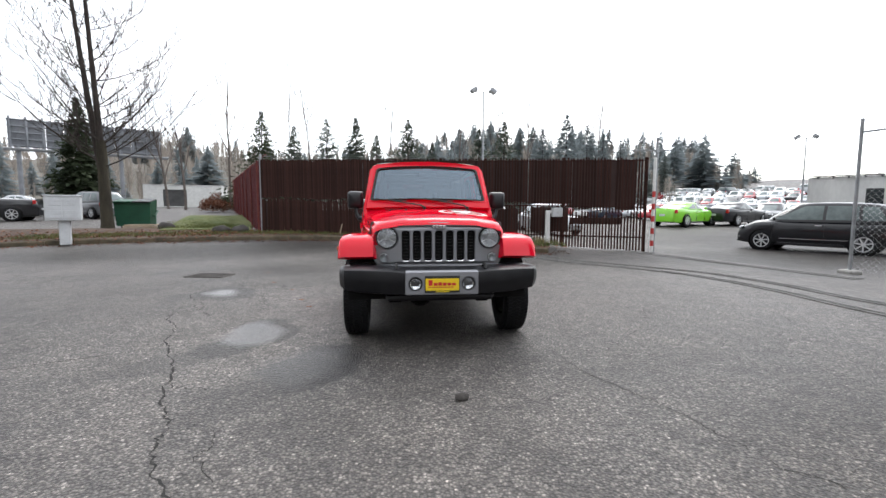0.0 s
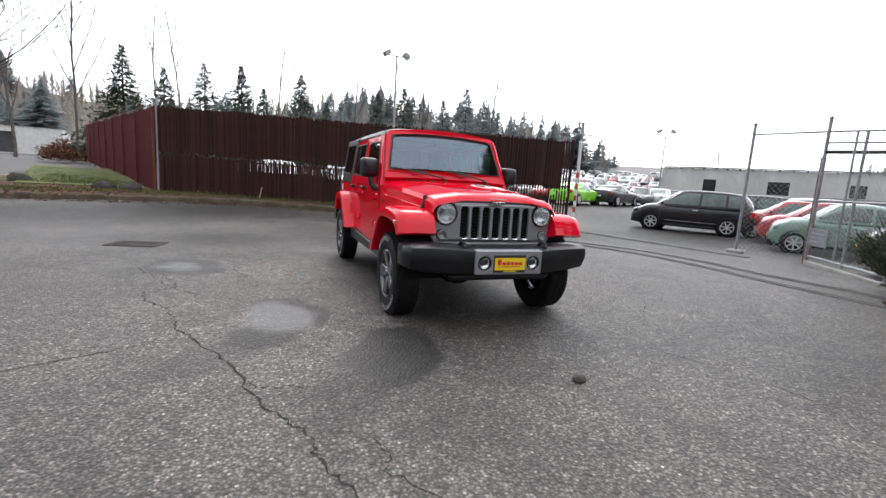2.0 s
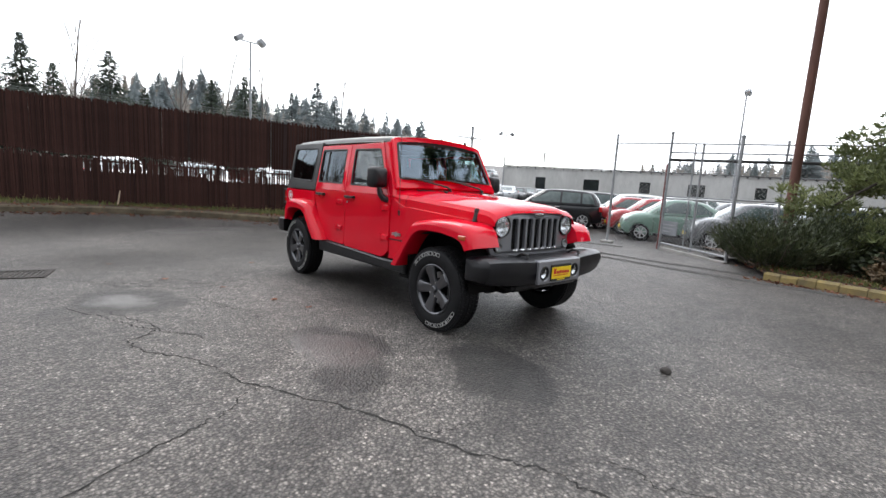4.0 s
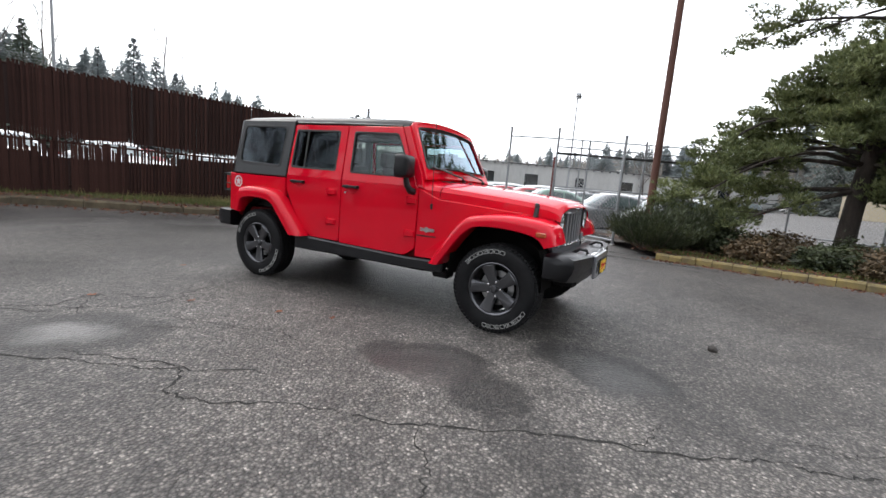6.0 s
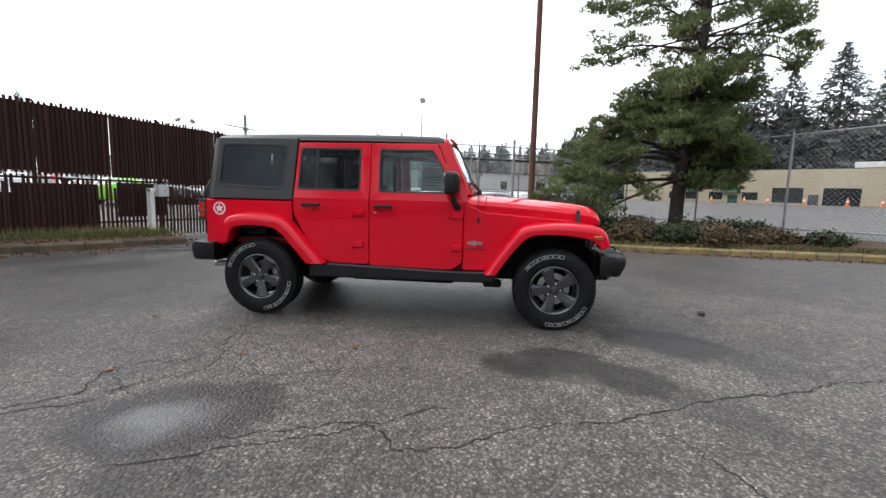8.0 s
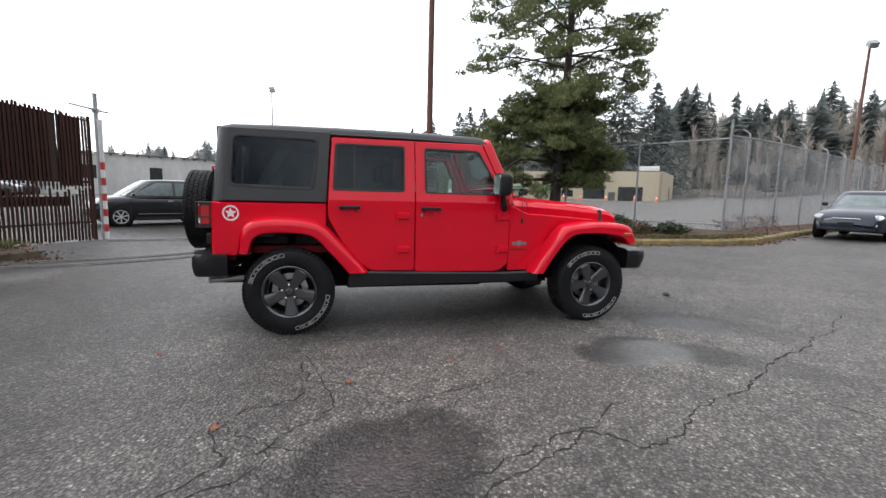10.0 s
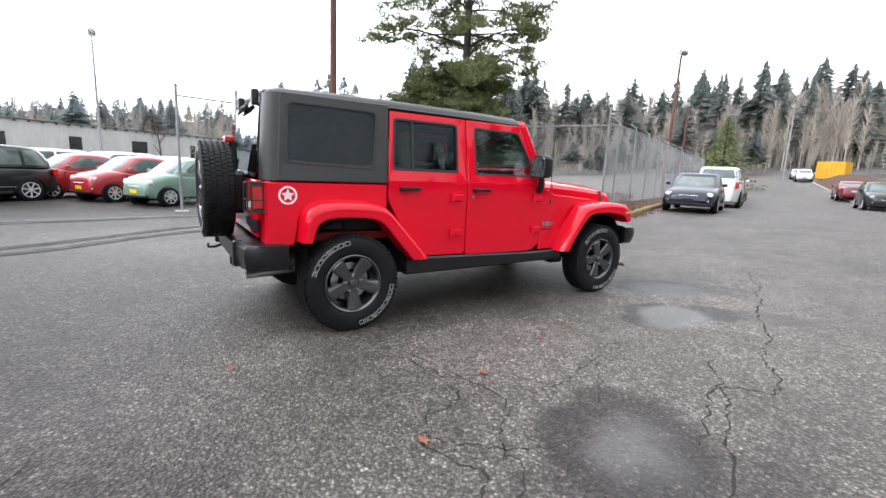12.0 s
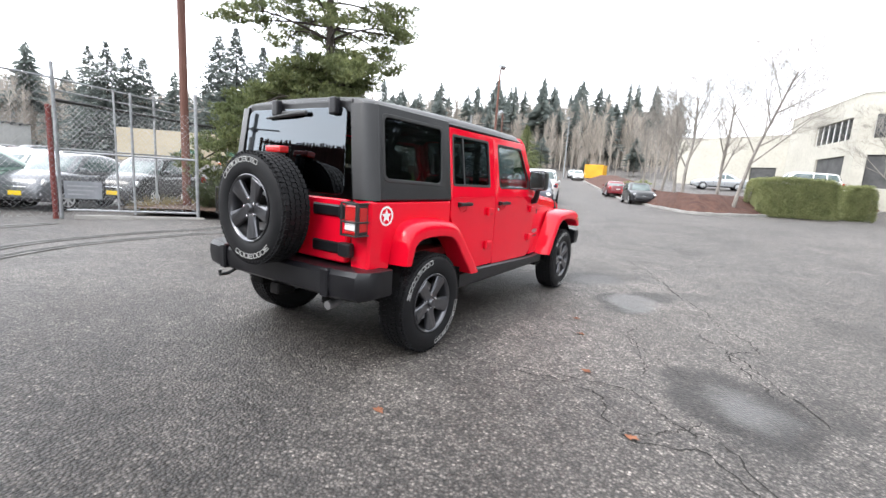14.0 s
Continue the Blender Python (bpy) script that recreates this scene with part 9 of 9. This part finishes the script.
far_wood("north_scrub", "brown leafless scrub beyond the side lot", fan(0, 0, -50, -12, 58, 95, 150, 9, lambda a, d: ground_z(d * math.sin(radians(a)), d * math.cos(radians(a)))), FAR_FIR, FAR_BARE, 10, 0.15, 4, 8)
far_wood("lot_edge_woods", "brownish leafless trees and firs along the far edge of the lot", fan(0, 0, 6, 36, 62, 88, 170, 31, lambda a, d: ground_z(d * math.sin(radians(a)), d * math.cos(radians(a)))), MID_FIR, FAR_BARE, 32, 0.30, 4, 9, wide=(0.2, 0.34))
# the western side, which only windows and paint reflect
def west_hill(az, d):
    return 0.3 + max(0, d - 40) * 0.06


bare_tree(branch_tree(91, 9.0, 0.16, 5, 40, 5, first=0.2), -22.5, 8.5, "spreading leafless tree by the side lot", BARK)
bare_tree(branch_tree(92, 8.0, 0.14, 5, 42, 5, first=0.2), -19.5, 5.5, "spreading leafless tree to the west", BARK)
ridge("hill_west", "wooded rise to the west", 208, 288, 34, 120, west_hill, FARGROUND)
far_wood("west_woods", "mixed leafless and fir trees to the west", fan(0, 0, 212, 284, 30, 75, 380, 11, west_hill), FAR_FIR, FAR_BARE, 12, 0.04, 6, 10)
for i, (az, D, h) in enumerate(((218, 31, 14), (216, 36, 17), (221, 30, 13), (226, 34, 15), (213, 33, 15), (230, 32, 13), (234, 38, 16), (239, 33, 12), (245, 40, 14), (223, 38, 17), (209, 38, 15), (252, 36, 11))):
    fir(D * math.sin(radians(az)), D * math.cos(radians(az)), h, 190 + i, 0.26, label="tall dark fir tree to the south-west")
fir(18.5, -44.0, 7.6, 180, 0.32, mat=NEEDLE, label="broad green fir tree at the street")
fir(20.5, -48.0, 8.4, 181, 0.28, mat=NEEDLE, label="broad green fir tree at the street")


# shrubs, hedge, grass
def leaf_bush(name, label, x, y, rx, ry, h, n, mat, seed, size=0.05, z=None, category="shrub", group=""):
    rng = random.Random(seed)
    verts, faces = [], []
    z = ground_z(x, y) + 0.12 if z is None else z
    for _ in range(n):
        a, r_ = rng.uniform(0, 6.283), rng.random() ** 0.5
        bump_ = 0.75 + 0.35 * noise.noise((x + math.cos(a) * r_ * 2.2, y + math.sin(a) * r_ * 2.2, seed * 1.7))
        u = rng.random() ** 0.6
        p = Vector((x + math.cos(a) * r_ * rx * bump_, y + math.sin(a) * r_ * ry * bump_, z + h * bump_ * u * (1 - 0.55 * r_ ** 2)))
        leaf_quads(verts, faces, p, 3, (size, size, size), size * 1.6, rng)
    root = thing(name, label, category, group=group)
    for k in range(8):
        a = 6.283 * k / 8 + rng.random()
        t = rng.uniform(0.5, 0.95)
        bm = tube_bm([(x, y, z - 0.05), (x + math.cos(a) * rx * 0.35 * t, y + math.sin(a) * ry * 0.35 * t, z + h * 0.45), (x + math.cos(a) * rx * 0.75 * t, y + math.sin(a) * ry * 0.75 * t, z + h * 0.75 * t)], [0.014, 0.010, 0.004], 4)
        part("stem", bm, TWIG, root)
    mesh_ob("foliage", verts, faces, mat, root)


def broom_bush(label, x, y, r, h, stems, seed):
    """An upright bush of thin whippy stems set with fine dark leaves."""
    rng = random.Random(seed)
    root = thing("broom_bush", label, "shrub", group="broom bushes")
    z = ground_z(x, y) + 0.13
    verts, faces = [], []
    for k in range(stems):
        a, q = rng.uniform(0, 6.283), rng.random() ** 0.5
        out = Vector((math.cos(a), math.sin(a), 0))
        foot = Vector((x, y, z - 0.04)) + out * (r * 0.30 * q)
        hh = h * rng.uniform(0.65, 1.0) * (1 - 0.35 * q * q)
        tip = foot + out * (r * 0.75 * q) + Vector((rng.uniform(-0.12, 0.12), rng.uniform(-0.12, 0.12), hh))
        mid = foot.lerp(tip, 0.5) + out * (0.10 * r * q)
        if k < 26:
            part("stem", tube_bm([foot, mid, tip], [0.012, 0.008, 0.003], 4), TWIG, root)
        for j in range(34):
            f = 0.22 + 0.80 * (j + rng.random()) / 34
            p = foot.lerp(mid, f * 2) if f < 0.5 else mid.lerp(tip, f * 2 - 1)
            p = p + Vector((rng.gauss(0, 0.035), rng.gauss(0, 0.035), rng.gauss(0, 0.02)))
            d = ((tip - foot).normalized() * 0.9 + Vector((rng.uniform(-1, 1), rng.uniform(-1, 1), rng.uniform(-0.3, 0.8))) * 0.7).normalized() * rng.uniform(0.06, 0.13)
            w = d.cross(Vector((rng.uniform(-1, 1), rng.uniform(-1, 1), rng.uniform(-1, 1)))).normalized() * 0.010
            k0 = len(verts)
            verts += [p - w, p + w, p + d]
            faces.append((k0, k0 + 1, k0 + 2))
    mesh_ob("foliage", verts, faces, SHRUB, root)


broom_bush("dark green upright broom bush at the end of the kerb", 7.0, -2.3, 1.0, 1.10, 420, 1)
broom_bush("dark green upright broom bush beside the wooden pole", 7.9, -3.1, 0.95, 1.25, 320, 2)
broom_bush("dark green upright broom bush behind the others", 8.5, -2.2, 0.7, 0.95, 200, 3)
for i, (x, y, rx, h, m_) in enumerate(((7.6, -5.0, 0.7, 0.5, 1), (8.2, -6.3, 0.9, 0.62, 0), (7.2, -6.4, 0.7, 0.55, 1), (7.6, -7.6, 0.7, 0.6, 0), (6.6, -7.6, 0.6, 0.4, 1), (6.2, -8.6, 0.5, 0.35, 0), (9.3, -5.0, 0.9, 0.7, 1), (8.6, -7.4, 0.7, 0.55, 0), (7.9, -4.5, 0.5, 0.5, 0), (9.6, -3.8, 0.7, 0.6, 1), (6.9, -4.3, 0.65, 0.6, 1), (6.75, -5.4, 0.7, 0.62, 0), (6.3, -6.2, 0.55, 0.5, 1), (7.4, -3.9, 0.5, 0.6, 0))):
    leaf_bush("low_shrub", "low bronze and green shrub under the pine" if m_ else "low green shrub under the pine", x, y, rx * 1.1, rx * 1.1, h * 1.1, 1300, SHRUB_RED if m_ else SHRUB, 20 + i, 0.05, group="shrubs under the pine")
for i, (x, y, h) in enumerate(((6.9, -12.0, 0.7), (7.2, -13.2, 0.6), (6.6, -10.9, 0.5))):
    leaf_bush("dry_bush", "thin leafless bush at the foot of the street fence", x, y, 0.5, 0.5, h, 120, DEADLEAF, 40 + i, 0.03, group="bushes at the street fence")
leaf_bush("low_shrub", "low green shrubs at the far end of the island", 6.0, -44.0, 2.2, 1.6, 1.4, 1500, HEDGE, 60, 0.12)
leaf_bush("round_shrub", "clipped dark shrub beyond the side lot", -18.5, 47.0, 3.5, 1.5, 1.5, 1800, SHRUB, 61, 0.14)
leaf_bush("red_bush", "brownish leafless bush at the end of the red fence", -15.5, 34.0, 1.6, 1.6, 1.7, 900, DEADLEAF, 62, 0.09)


def hedge(label, x0, y0, x1, y1, w, h, n, seed):
    rng = random.Random(seed)
    a, b = Vector((x0, y0, 0)), Vector((x1, y1, 0))
    d = (b - a).normalized()
    s_ = Vector((-d.y, d.x, 0))
    L = (b - a).length
    verts, faces = [], []
    for _ in range(n):
        t = rng.random()
        face = rng.random()
        e = min(1, min(t, 1 - t) * L / 0.9)
        top = h * (0.55 + 0.45 * (1 - (1 - e) ** 2) ** 0.5) * (1 + 0.05 * noise.noise((t * 7, seed, 0)))
        ww = w * (0.45 + 0.55 * (1 - (1 - e) ** 2) ** 0.5)
        if face < 0.42:
            u, v = -0.5 * ww, rng.random() * top
        elif face < 0.72:
            u, v = rng.uniform(-0.5, 0.5) * ww, top
        else:
            u, v = 0.5 * ww, rng.random() * top
        if face < 0.42 or face >= 0.72:
            u *= 1 - 0.22 * (v / top) ** 3
        p = a + d * (t * L) + s_ * u
        z = ground_z(p.x, p.y) + 0.06 + v * (h + 0.29) / h
        leaf_quads(verts, faces, Vector((p.x, p.y, z)), 3, (0.05, 0.05, 0.05), 0.075, rng, narrow=0.35)
    root = thing("hedge", label, "hedge")
    m = Matrix.Translation((a + b) / 2) @ Matrix.Rotation(math.atan2(d.y, d.x), 4, "Z")
    zb = ground_z((x0 + x1) / 2, (y0 + y1) / 2) + 0.02
    part("core", box_bm(-L / 2 + 0.4, L / 2 - 0.4, -w / 2 + 0.22, w / 2 - 0.22, zb, zb + h + 0.1, m=m, bev=0.3, seg=3), HEDGE, root)
    mesh_ob("foliage", verts, faces, HEDGE, root)


hedge("clipped green hedge block on the island", -3.1, -26.4, -6.8, -28.6, 2.1, 1.74, 22000, 1)
hedge("clipped green hedge block beside the other", -7.2, -30.4, -8.9, -31.5, 1.7, 1.62, 9000, 2)


def tufts(name, label, spots, n, h, mat, seed):
    """Blades of grass along the given patches (x, y, half size across, half size along)."""
    rng = random.Random(seed)
    verts, faces = [], []
    for x, y, rx, ry, lift in spots:
        for _ in range(n):
            px, py = x + rng.uniform(-rx, rx), y + rng.uniform(-ry, ry)
            z = ground_z(px, py) + lift
            hh = h * rng.uniform(0.4, 1.3)
            a = rng.uniform(0, 6.283)
            w = Vector((math.cos(a), math.sin(a), 0)) * 0.008
            tip = Vector((px + rng.uniform(-0.5, 0.5) * hh, py + rng.uniform(-0.5, 0.5) * hh, z + hh))
            k = len(verts)
            verts += [Vector((px, py, z)) - w, Vector((px, py, z)) + w, tip]
            faces.append((k, k + 1, k + 2))
    tagged(mesh_ob(name, verts, faces, mat), label, "grass", kind="stuff")


def along(pts, step, off, rx, lift):
    out = []
    P = smooth_path([(*p, 0) for p in offset_path(pts, off)], 60)
    for i in range(0, 60, step):
        out.append((P[i].x, P[i].y, rx, rx, lift))
    return out


tufts("verge_grass", "patchy green grass at the foot of the slatted fence", along(BACK_KERB[3:], 1, 0.75, 0.45, 0.13), 190, 0.10, GRASS, 1)
tufts("dry_grass", "dry straw grass along the fence", along(BACK_KERB[5:], 1, 1.1, 0.35, 0.13), 40, 0.17, DRYGRASS, 2)
tufts("verge_grass", "mossy grass tufts beside the red boarded fence", [(-7.6, 11.3, 1.3, 0.6, 0.2), (-8.6, 13.0, 1.2, 1.1, 0.22), (-9.4, 16.0, 1.2, 1.5, 0.22)], 420, 0.07, GRASS, 6)
tufts("verge_grass", "thin grass and moss on the planted verge edge", along(EAST_KERB[:7], 1, 0.45, 0.3, 0.14), 80, 0.08, GRASS, 3)
tufts("dry_grass", "tall dry grass at the foot of the pole and fence", [(10.2 + 0.1 * k, -1.2 - 0.35 * k, 0.5, 0.3, 0.1) for k in range(8)], 120, 0.35, DRYGRASS, 4)
tufts("lawn", "mossy lawn beside the red boarded fence", [(-7.2 - 0.42 * k + 0.5 * j, 11.2 + 1.1 * k, 0.6, 0.6, 0.2) for k in range(9) for j in range(-1, 3)], 150, 0.07, GRASS, 5)


def litter(name, label, spots, n, size, mat, seed, lift=0.0):
    rng = random.Random(seed)
    verts, faces = [], []
    for x, y, rx, ry, zl in spots:
        for _ in range(n):
            px, py = x + rng.gauss(0, rx), y + rng.gauss(0, ry)
            leaf_quads(verts, faces, Vector((px, py, ground_z(px, py) + zl)), 1, (0, 0, 0.004), size, rng, 0.12, 0.7)
    tagged(mesh_ob(name, verts, faces, mat), label, "leaves", kind="stuff")


litter("fallen_leaves", "brown fallen leaves on the verge and along the kerb", along(BACK_KERB[2:], 1, 0.5, 0.35, 0.15) + along(BACK_KERB[3:], 2, -0.25, 0.15, 0.01), 34, 0.05, DEADLEAF, 1)
litter("fallen_leaves", "orange-brown fallen leaves under the bare tree", [(-11.5, 8.9, 2.2, 0.7, 0.16), (-8.6, 9.2, 1.6, 0.8, 0.16), (-6.4, 9.6, 1.0, 0.6, 0.16)], 420, 0.06, DEADLEAF, 12)
litter("fallen_leaves", "brown fallen leaves in the planted verge", along(EAST_KERB[:8], 1, 0.7, 0.4, 0.17) + along(EAST_KERB[:8], 2, -0.2, 0.12, 0.01), 34, 0.05, DEADLEAF, 2)

# ---- small things on the asphalt ----
def crack(pts, width, seed, n=60):
    """A crack with ragged edges, sunk look from its dark filling."""
    rng = random.Random(seed)
    P = smooth_path([(*p, 0) for p in pts], n)
    verts, faces = [], []
    off = 0.0
    for i, p in enumerate(P):
        d = (P[min(i + 1, n - 1)] - P[max(i - 1, 0)]).normalized()
        s_ = Vector((-d.y, d.x, 0))
        off = off * 0.8 + rng.gauss(0, 0.013)
        c_ = p + s_ * off
        w = 0.64 * width * rng.uniform(0.15, 1.4) * min(1, i / 4 + 0.2, (n - 1 - i) / 4 + 0.2)
        for sg in (-1, 1):
            q = c_ + s_ * w * sg * 0.5
            verts.append(Vector((q.x, q.y, ground_z(q.x, q.y) + 0.0025)))
    for i in range(n - 1):
        faces.append((2 * i, 2 * i + 1, 2 * i + 3, 2 * i + 2))
    return tagged(mesh_ob("asphalt_crack", verts, faces, CRACK), "dark ragged crack in the asphalt", "crack", kind="stuff")


CRACK = varied("crack_fill", (0.012, 0.012, 0.011), (0.03, 0.028, 0.025), 20, 0.95)
crack([(-3.45, 0.85), (-3.22, 0.36), (-3.03, -0.02), (-2.88, -0.25), (-3.04, -0.45), (-3.01, -0.70), (-2.82, -1.02), (-2.70, -1.35), (-2.55, -1.72), (-2.36, -2.05), (-2.11, -2.64), (-1.90, -3.14), (-1.77, -3.34), (-1.75, -3.57), (-1.61, -3.85), (-1.40, -4.15), (-1.15, -4.7)], 0.024, 1, 170)
crack([(-2.55, -1.72), (-2.77, -1.95), (-2.99, -2.08), (-3.34, -2.24), (-3.8, -2.5)], 0.016, 2, 44)
crack([(-3.4, 2.1), (-3.07, 1.81), (-2.82, 1.43), (-2.72, 1.48), (-2.49, 1.23), (-2.37, 1.11), (-1.99, 1.15), (-1.2, 1.48)], 0.016, 3, 70)
crack([(-2.65, 0.65), (-2.3, 0.24), (-2.06, -0.05), (-2.11, -0.6)], 0.011, 4, 50)
crack([(-3.05, 1.95), (-2.87, 1.70), (-2.73, 1.60), (-2.45, 1.71), (-2.34, 1.64), (-2.15, 1.32), (-1.9, 1.30), (-1.52, 1.34)], 0.022, 5, 60)
crack([(-2.38, 1.70), (-2.60, 1.55), (-2.80, 1.20)], 0.013, 6, 30)
crack([(-3.14, 0.58), (-3.02, 0.26), (-2.85, -0.15), (-2.57, -0.71)], 0.020, 7, 50)
crack([(-2.34, 0.85), (-2.26, 0.37), (-2.07, -0.14)], 0.014, 9, 40)
crack([(-2.08, -2.71), (-1.87, -2.87), (-1.70, -2.88)], 0.014, 12, 24)
crack([(-1.49, -3.46), (-1.42, -3.63), (-1.44, -3.76), (-1.32, -3.88), (-1.27, -4.05)], 0.011, 13, 30)
crack([(0.60, -1.0), (0.87, -1.81), (1.11, -2.92), (1.33, -3.55), (1.44, -3.99), (1.59, -4.35), (1.9, -5.2)], 0.011, 14, 100)
crack([(-4.6, 4.2), (-3.6, 3.6), (-2.9, 3.7), (-1.6, 3.2)], 0.010, 15, 60)
crack([(1.4, -2.4), (2.4, -1.4), (3.2, 0.2), (3.6, 1.8)], 0.010, 16, 80)
crack([(2.2, 0.4), (2.9, -1.8), (3.0, -4.0), (2.6, -6.8)], 0.011, 17, 90)
rng_c = random.Random(77)
for k in range(14):
    x, y = rng_c.uniform(-5.5, 4.5), rng_c.uniform(-7.5, 6)
    a = rng_c.uniform(0, 6.28)
    L = rng_c.uniform(0.4, 1.4)
    b = a + rng_c.uniform(-0.7, 0.7)
    crack([(x, y), (x + math.cos(a) * L * 0.5, y + math.sin(a) * L * 0.5), (x + math.cos(a) * L * 0.5 + math.cos(b) * L * 0.5, y + math.sin(a) * L * 0.5 + math.sin(b) * L * 0.5)], 0.006, 100 + k, 30)


# steel gate tracks let into the asphalt
def track(pts, name, label, w=0.10):
    P = smooth_path([(*p, 0) for p in pts], 40)
    root = thing(name, label, "track", kind="structure")
    for dx, mat, ww, zz in ((0.0, TRACK_DARK, w * 1.1, 0.010), (-w * 0.95, TRACKBED, w * 0.6, 0.016), (w * 0.95, TRACKBED, w * 0.6, 0.016), (0.0, STEEL_DULL, 0.022, 0.018)):
        bm = bmesh.new()
        rings = []
        for i, p in enumerate(P):
            d = (P[min(i + 1, 39)] - P[max(i - 1, 0)]).normalized()
            s_ = Vector((-d.y, d.x, 0))
            q = p + s_ * dx
            z = ground_z(q.x, q.y)
            rings.append([(q.x - s_.x * ww / 2, q.y - s_.y * ww / 2, z - 0.02), (q.x - s_.x * ww / 2, q.y - s_.y * ww / 2, z + zz), (q.x + s_.x * ww / 2, q.y + s_.y * ww / 2, z + zz), (q.x + s_.x * ww / 2, q.y + s_.y * ww / 2, z - 0.02)])
        add_loft(bm, rings)
        part("strip", bm, mat, root)


TRACK_DARK = varied("track_groove", (0.03, 0.03, 0.029), (0.07, 0.068, 0.065), 3, 0.9, fine=40, bump_s=0.5, bump_d=0.01)
TRACKBED = varied("track_bed", (0.10, 0.098, 0.094), (0.20, 0.195, 0.185), 3, 0.9, fine=40, bump_s=0.5, bump_d=0.01)
STEEL_DULL = varied("dull_track_steel", (0.07, 0.068, 0.065), (0.15, 0.145, 0.14), 6, 0.5, 0.6)
track([(2.6, 6.1), (3.2, 5.05), (3.8, 4.0), (4.7, 2.95), (5.35, 1.8), (5.58, 0.3), (5.52, -0.9), (5.6, -2.4), (5.6, -3.6)], "gate_track", "worn steel gate track set in a dark groove across the entrance", 0.085)
track([(3.0, 6.3), (3.6, 5.3), (4.3, 4.15), (5.15, 3.1), (5.85, 2.1), (6.15, 0.7), (6.15, -0.5), (6.3, -1.5), (6.35, -2.8)], "gate_track", "second worn steel track running beside the first", 0.085)
track([(6.75, 6.1), (7.3, 4.2), (8.0, 2.1), (8.3, 1.3)], "gate_track", "worn concrete threshold with a steel track at the lot entrance", 0.16)

# drain cover set flush
dr = thing("drain_cover", "rectangular rusty iron drain grate in the asphalt", "drain")
dm = Matrix.Translation((-3.85, 2.65, 0.004)) @ Matrix.Rotation(radians(-12), 4, "Z")
part("frame", plate_bm([(-0.36, -0.24), (0.36, -0.24), (0.36, 0.24), (-0.36, 0.24)], [[(-0.31, -0.19), (0.31, -0.19), (0.31, 0.19), (-0.31, 0.19)]], 0.02, 0.003, lambda u, v, w: dm @ Vector((u, v, w))), ROCK, dr)
for k in range(13):
    part("bar", box_bm(-0.30 + k * 0.048, -0.276 + k * 0.048, -0.19, 0.19, -0.012, 0.006, m=dm), ROCK, dr)
part("pit", box_bm(-0.31, 0.31, -0.19, 0.19, -0.009, -0.006, m=dm), CRACK, dr)


def stone(x, y, r, seed, mat, label, name="stone", flat=0.6, z=None):
    rng = random.Random(seed)
    bm = bmesh.new()
    bmesh.ops.create_icosphere(bm, subdivisions=3, radius=1.0)
    z = ground_z(x, y) if z is None else z
    for v in bm.verts:
        k = 1 + 0.30 * noise.noise(v.co * 1.3 + Vector((seed, 0, 0))) + 0.12 * noise.noise(v.co * 3.5 + Vector((0, seed, 0)))
        v.co = Vector((x + v.co.x * r * k * rng.uniform(1.0, 1.02), y + v.co.y * r * 0.8 * k, z + r * flat * 0.62 + v.co.z * r * flat * k))
    return tagged(finish(name, bm, mat, smooth=True, angle=0), label, "stone")


stone(0.02, -3.21, 0.047, 1, ROCK, "dark clod of earth lying on the asphalt", "earth_clod")
for i, (x, y, r) in enumerate(((-6.35, 10.15, 0.26), (-5.65, 10.0, 0.27), (-9.0, 11.9, 0.30), (-9.9, 9.3, 0.12))):
    stone(x, y, r, 10 + i, ROCK, "dark boulder on the verge", "boulder", 0.6, ground_z(x, y) + 0.10)
for i, (x, y) in enumerate(((-1.99, 1.0), (-1.52, -0.25), (-2.45, 1.72), (-1.2, 2.4), (-2.9, 3.0), (-1.7, 0.2), (1.9, 4.6))):
    rng_l = random.Random(i)
    bm = bmesh.new()
    pts = [(0.034 * math.cos(a) * (1 + 0.4 * math.sin(3 * a)), 0.024 * math.sin(a) * (1 + 0.3 * math.sin(5 * a))) for a in [2 * math.pi * k / 14 for k in range(14)]]
    c_ = bm.verts.new((x, y, 0.008))
    vs = [bm.verts.new((x + px, y + py, 0.004 + 0.012 * rng_l.random())) for px, py in pts]
    for k in range(14):
        bm.faces.new((c_, vs[k], vs[(k + 1) % 14]))
    tagged(finish("fallen_leaf", bm, DEADLEAF), "curled orange-brown fallen leaf on the asphalt", "leaf", "fallen leaves")
# timber by the bin and a broken branch on the planted verge
tb = thing("timber_pile", "pile of pale sawn boards beside the green bin", "timber")
for k in range(4):
    z = ground_z(-10.1, 12.6) + 0.05 + 0.06 * k
    part("board", box_bm(-0.65, 0.65, -0.07, 0.07, 0, 0.045, m=Matrix.Translation((-10.35 + 0.05 * k, 12.7 + 0.05 * (k % 2), z)) @ Matrix.Rotation(radians(8 + 4 * k), 4, "Z"), bev=0.004), PALE_WOOD, tb)
stick = thing("leaning_stick", "broken pale stick leaning on the slatted fence", "stick")
part("stem", tube_bm([(-2.2, 9.05, 0.36), (-2.12, 9.15, 0.75)], [0.02, 0.014], 6), PALE_WOOD, stick)
litter("kerb_debris", "dark wet leaf litter along the back kerb", [(-6.5, 8.35, 1.2, 0.12, 0.01), (-3.8, 8.6, 0.9, 0.08, 0.01), (3.6, 5.9, 0.5, 0.2, 0.01)], 130, 0.05, MULCH, 9)
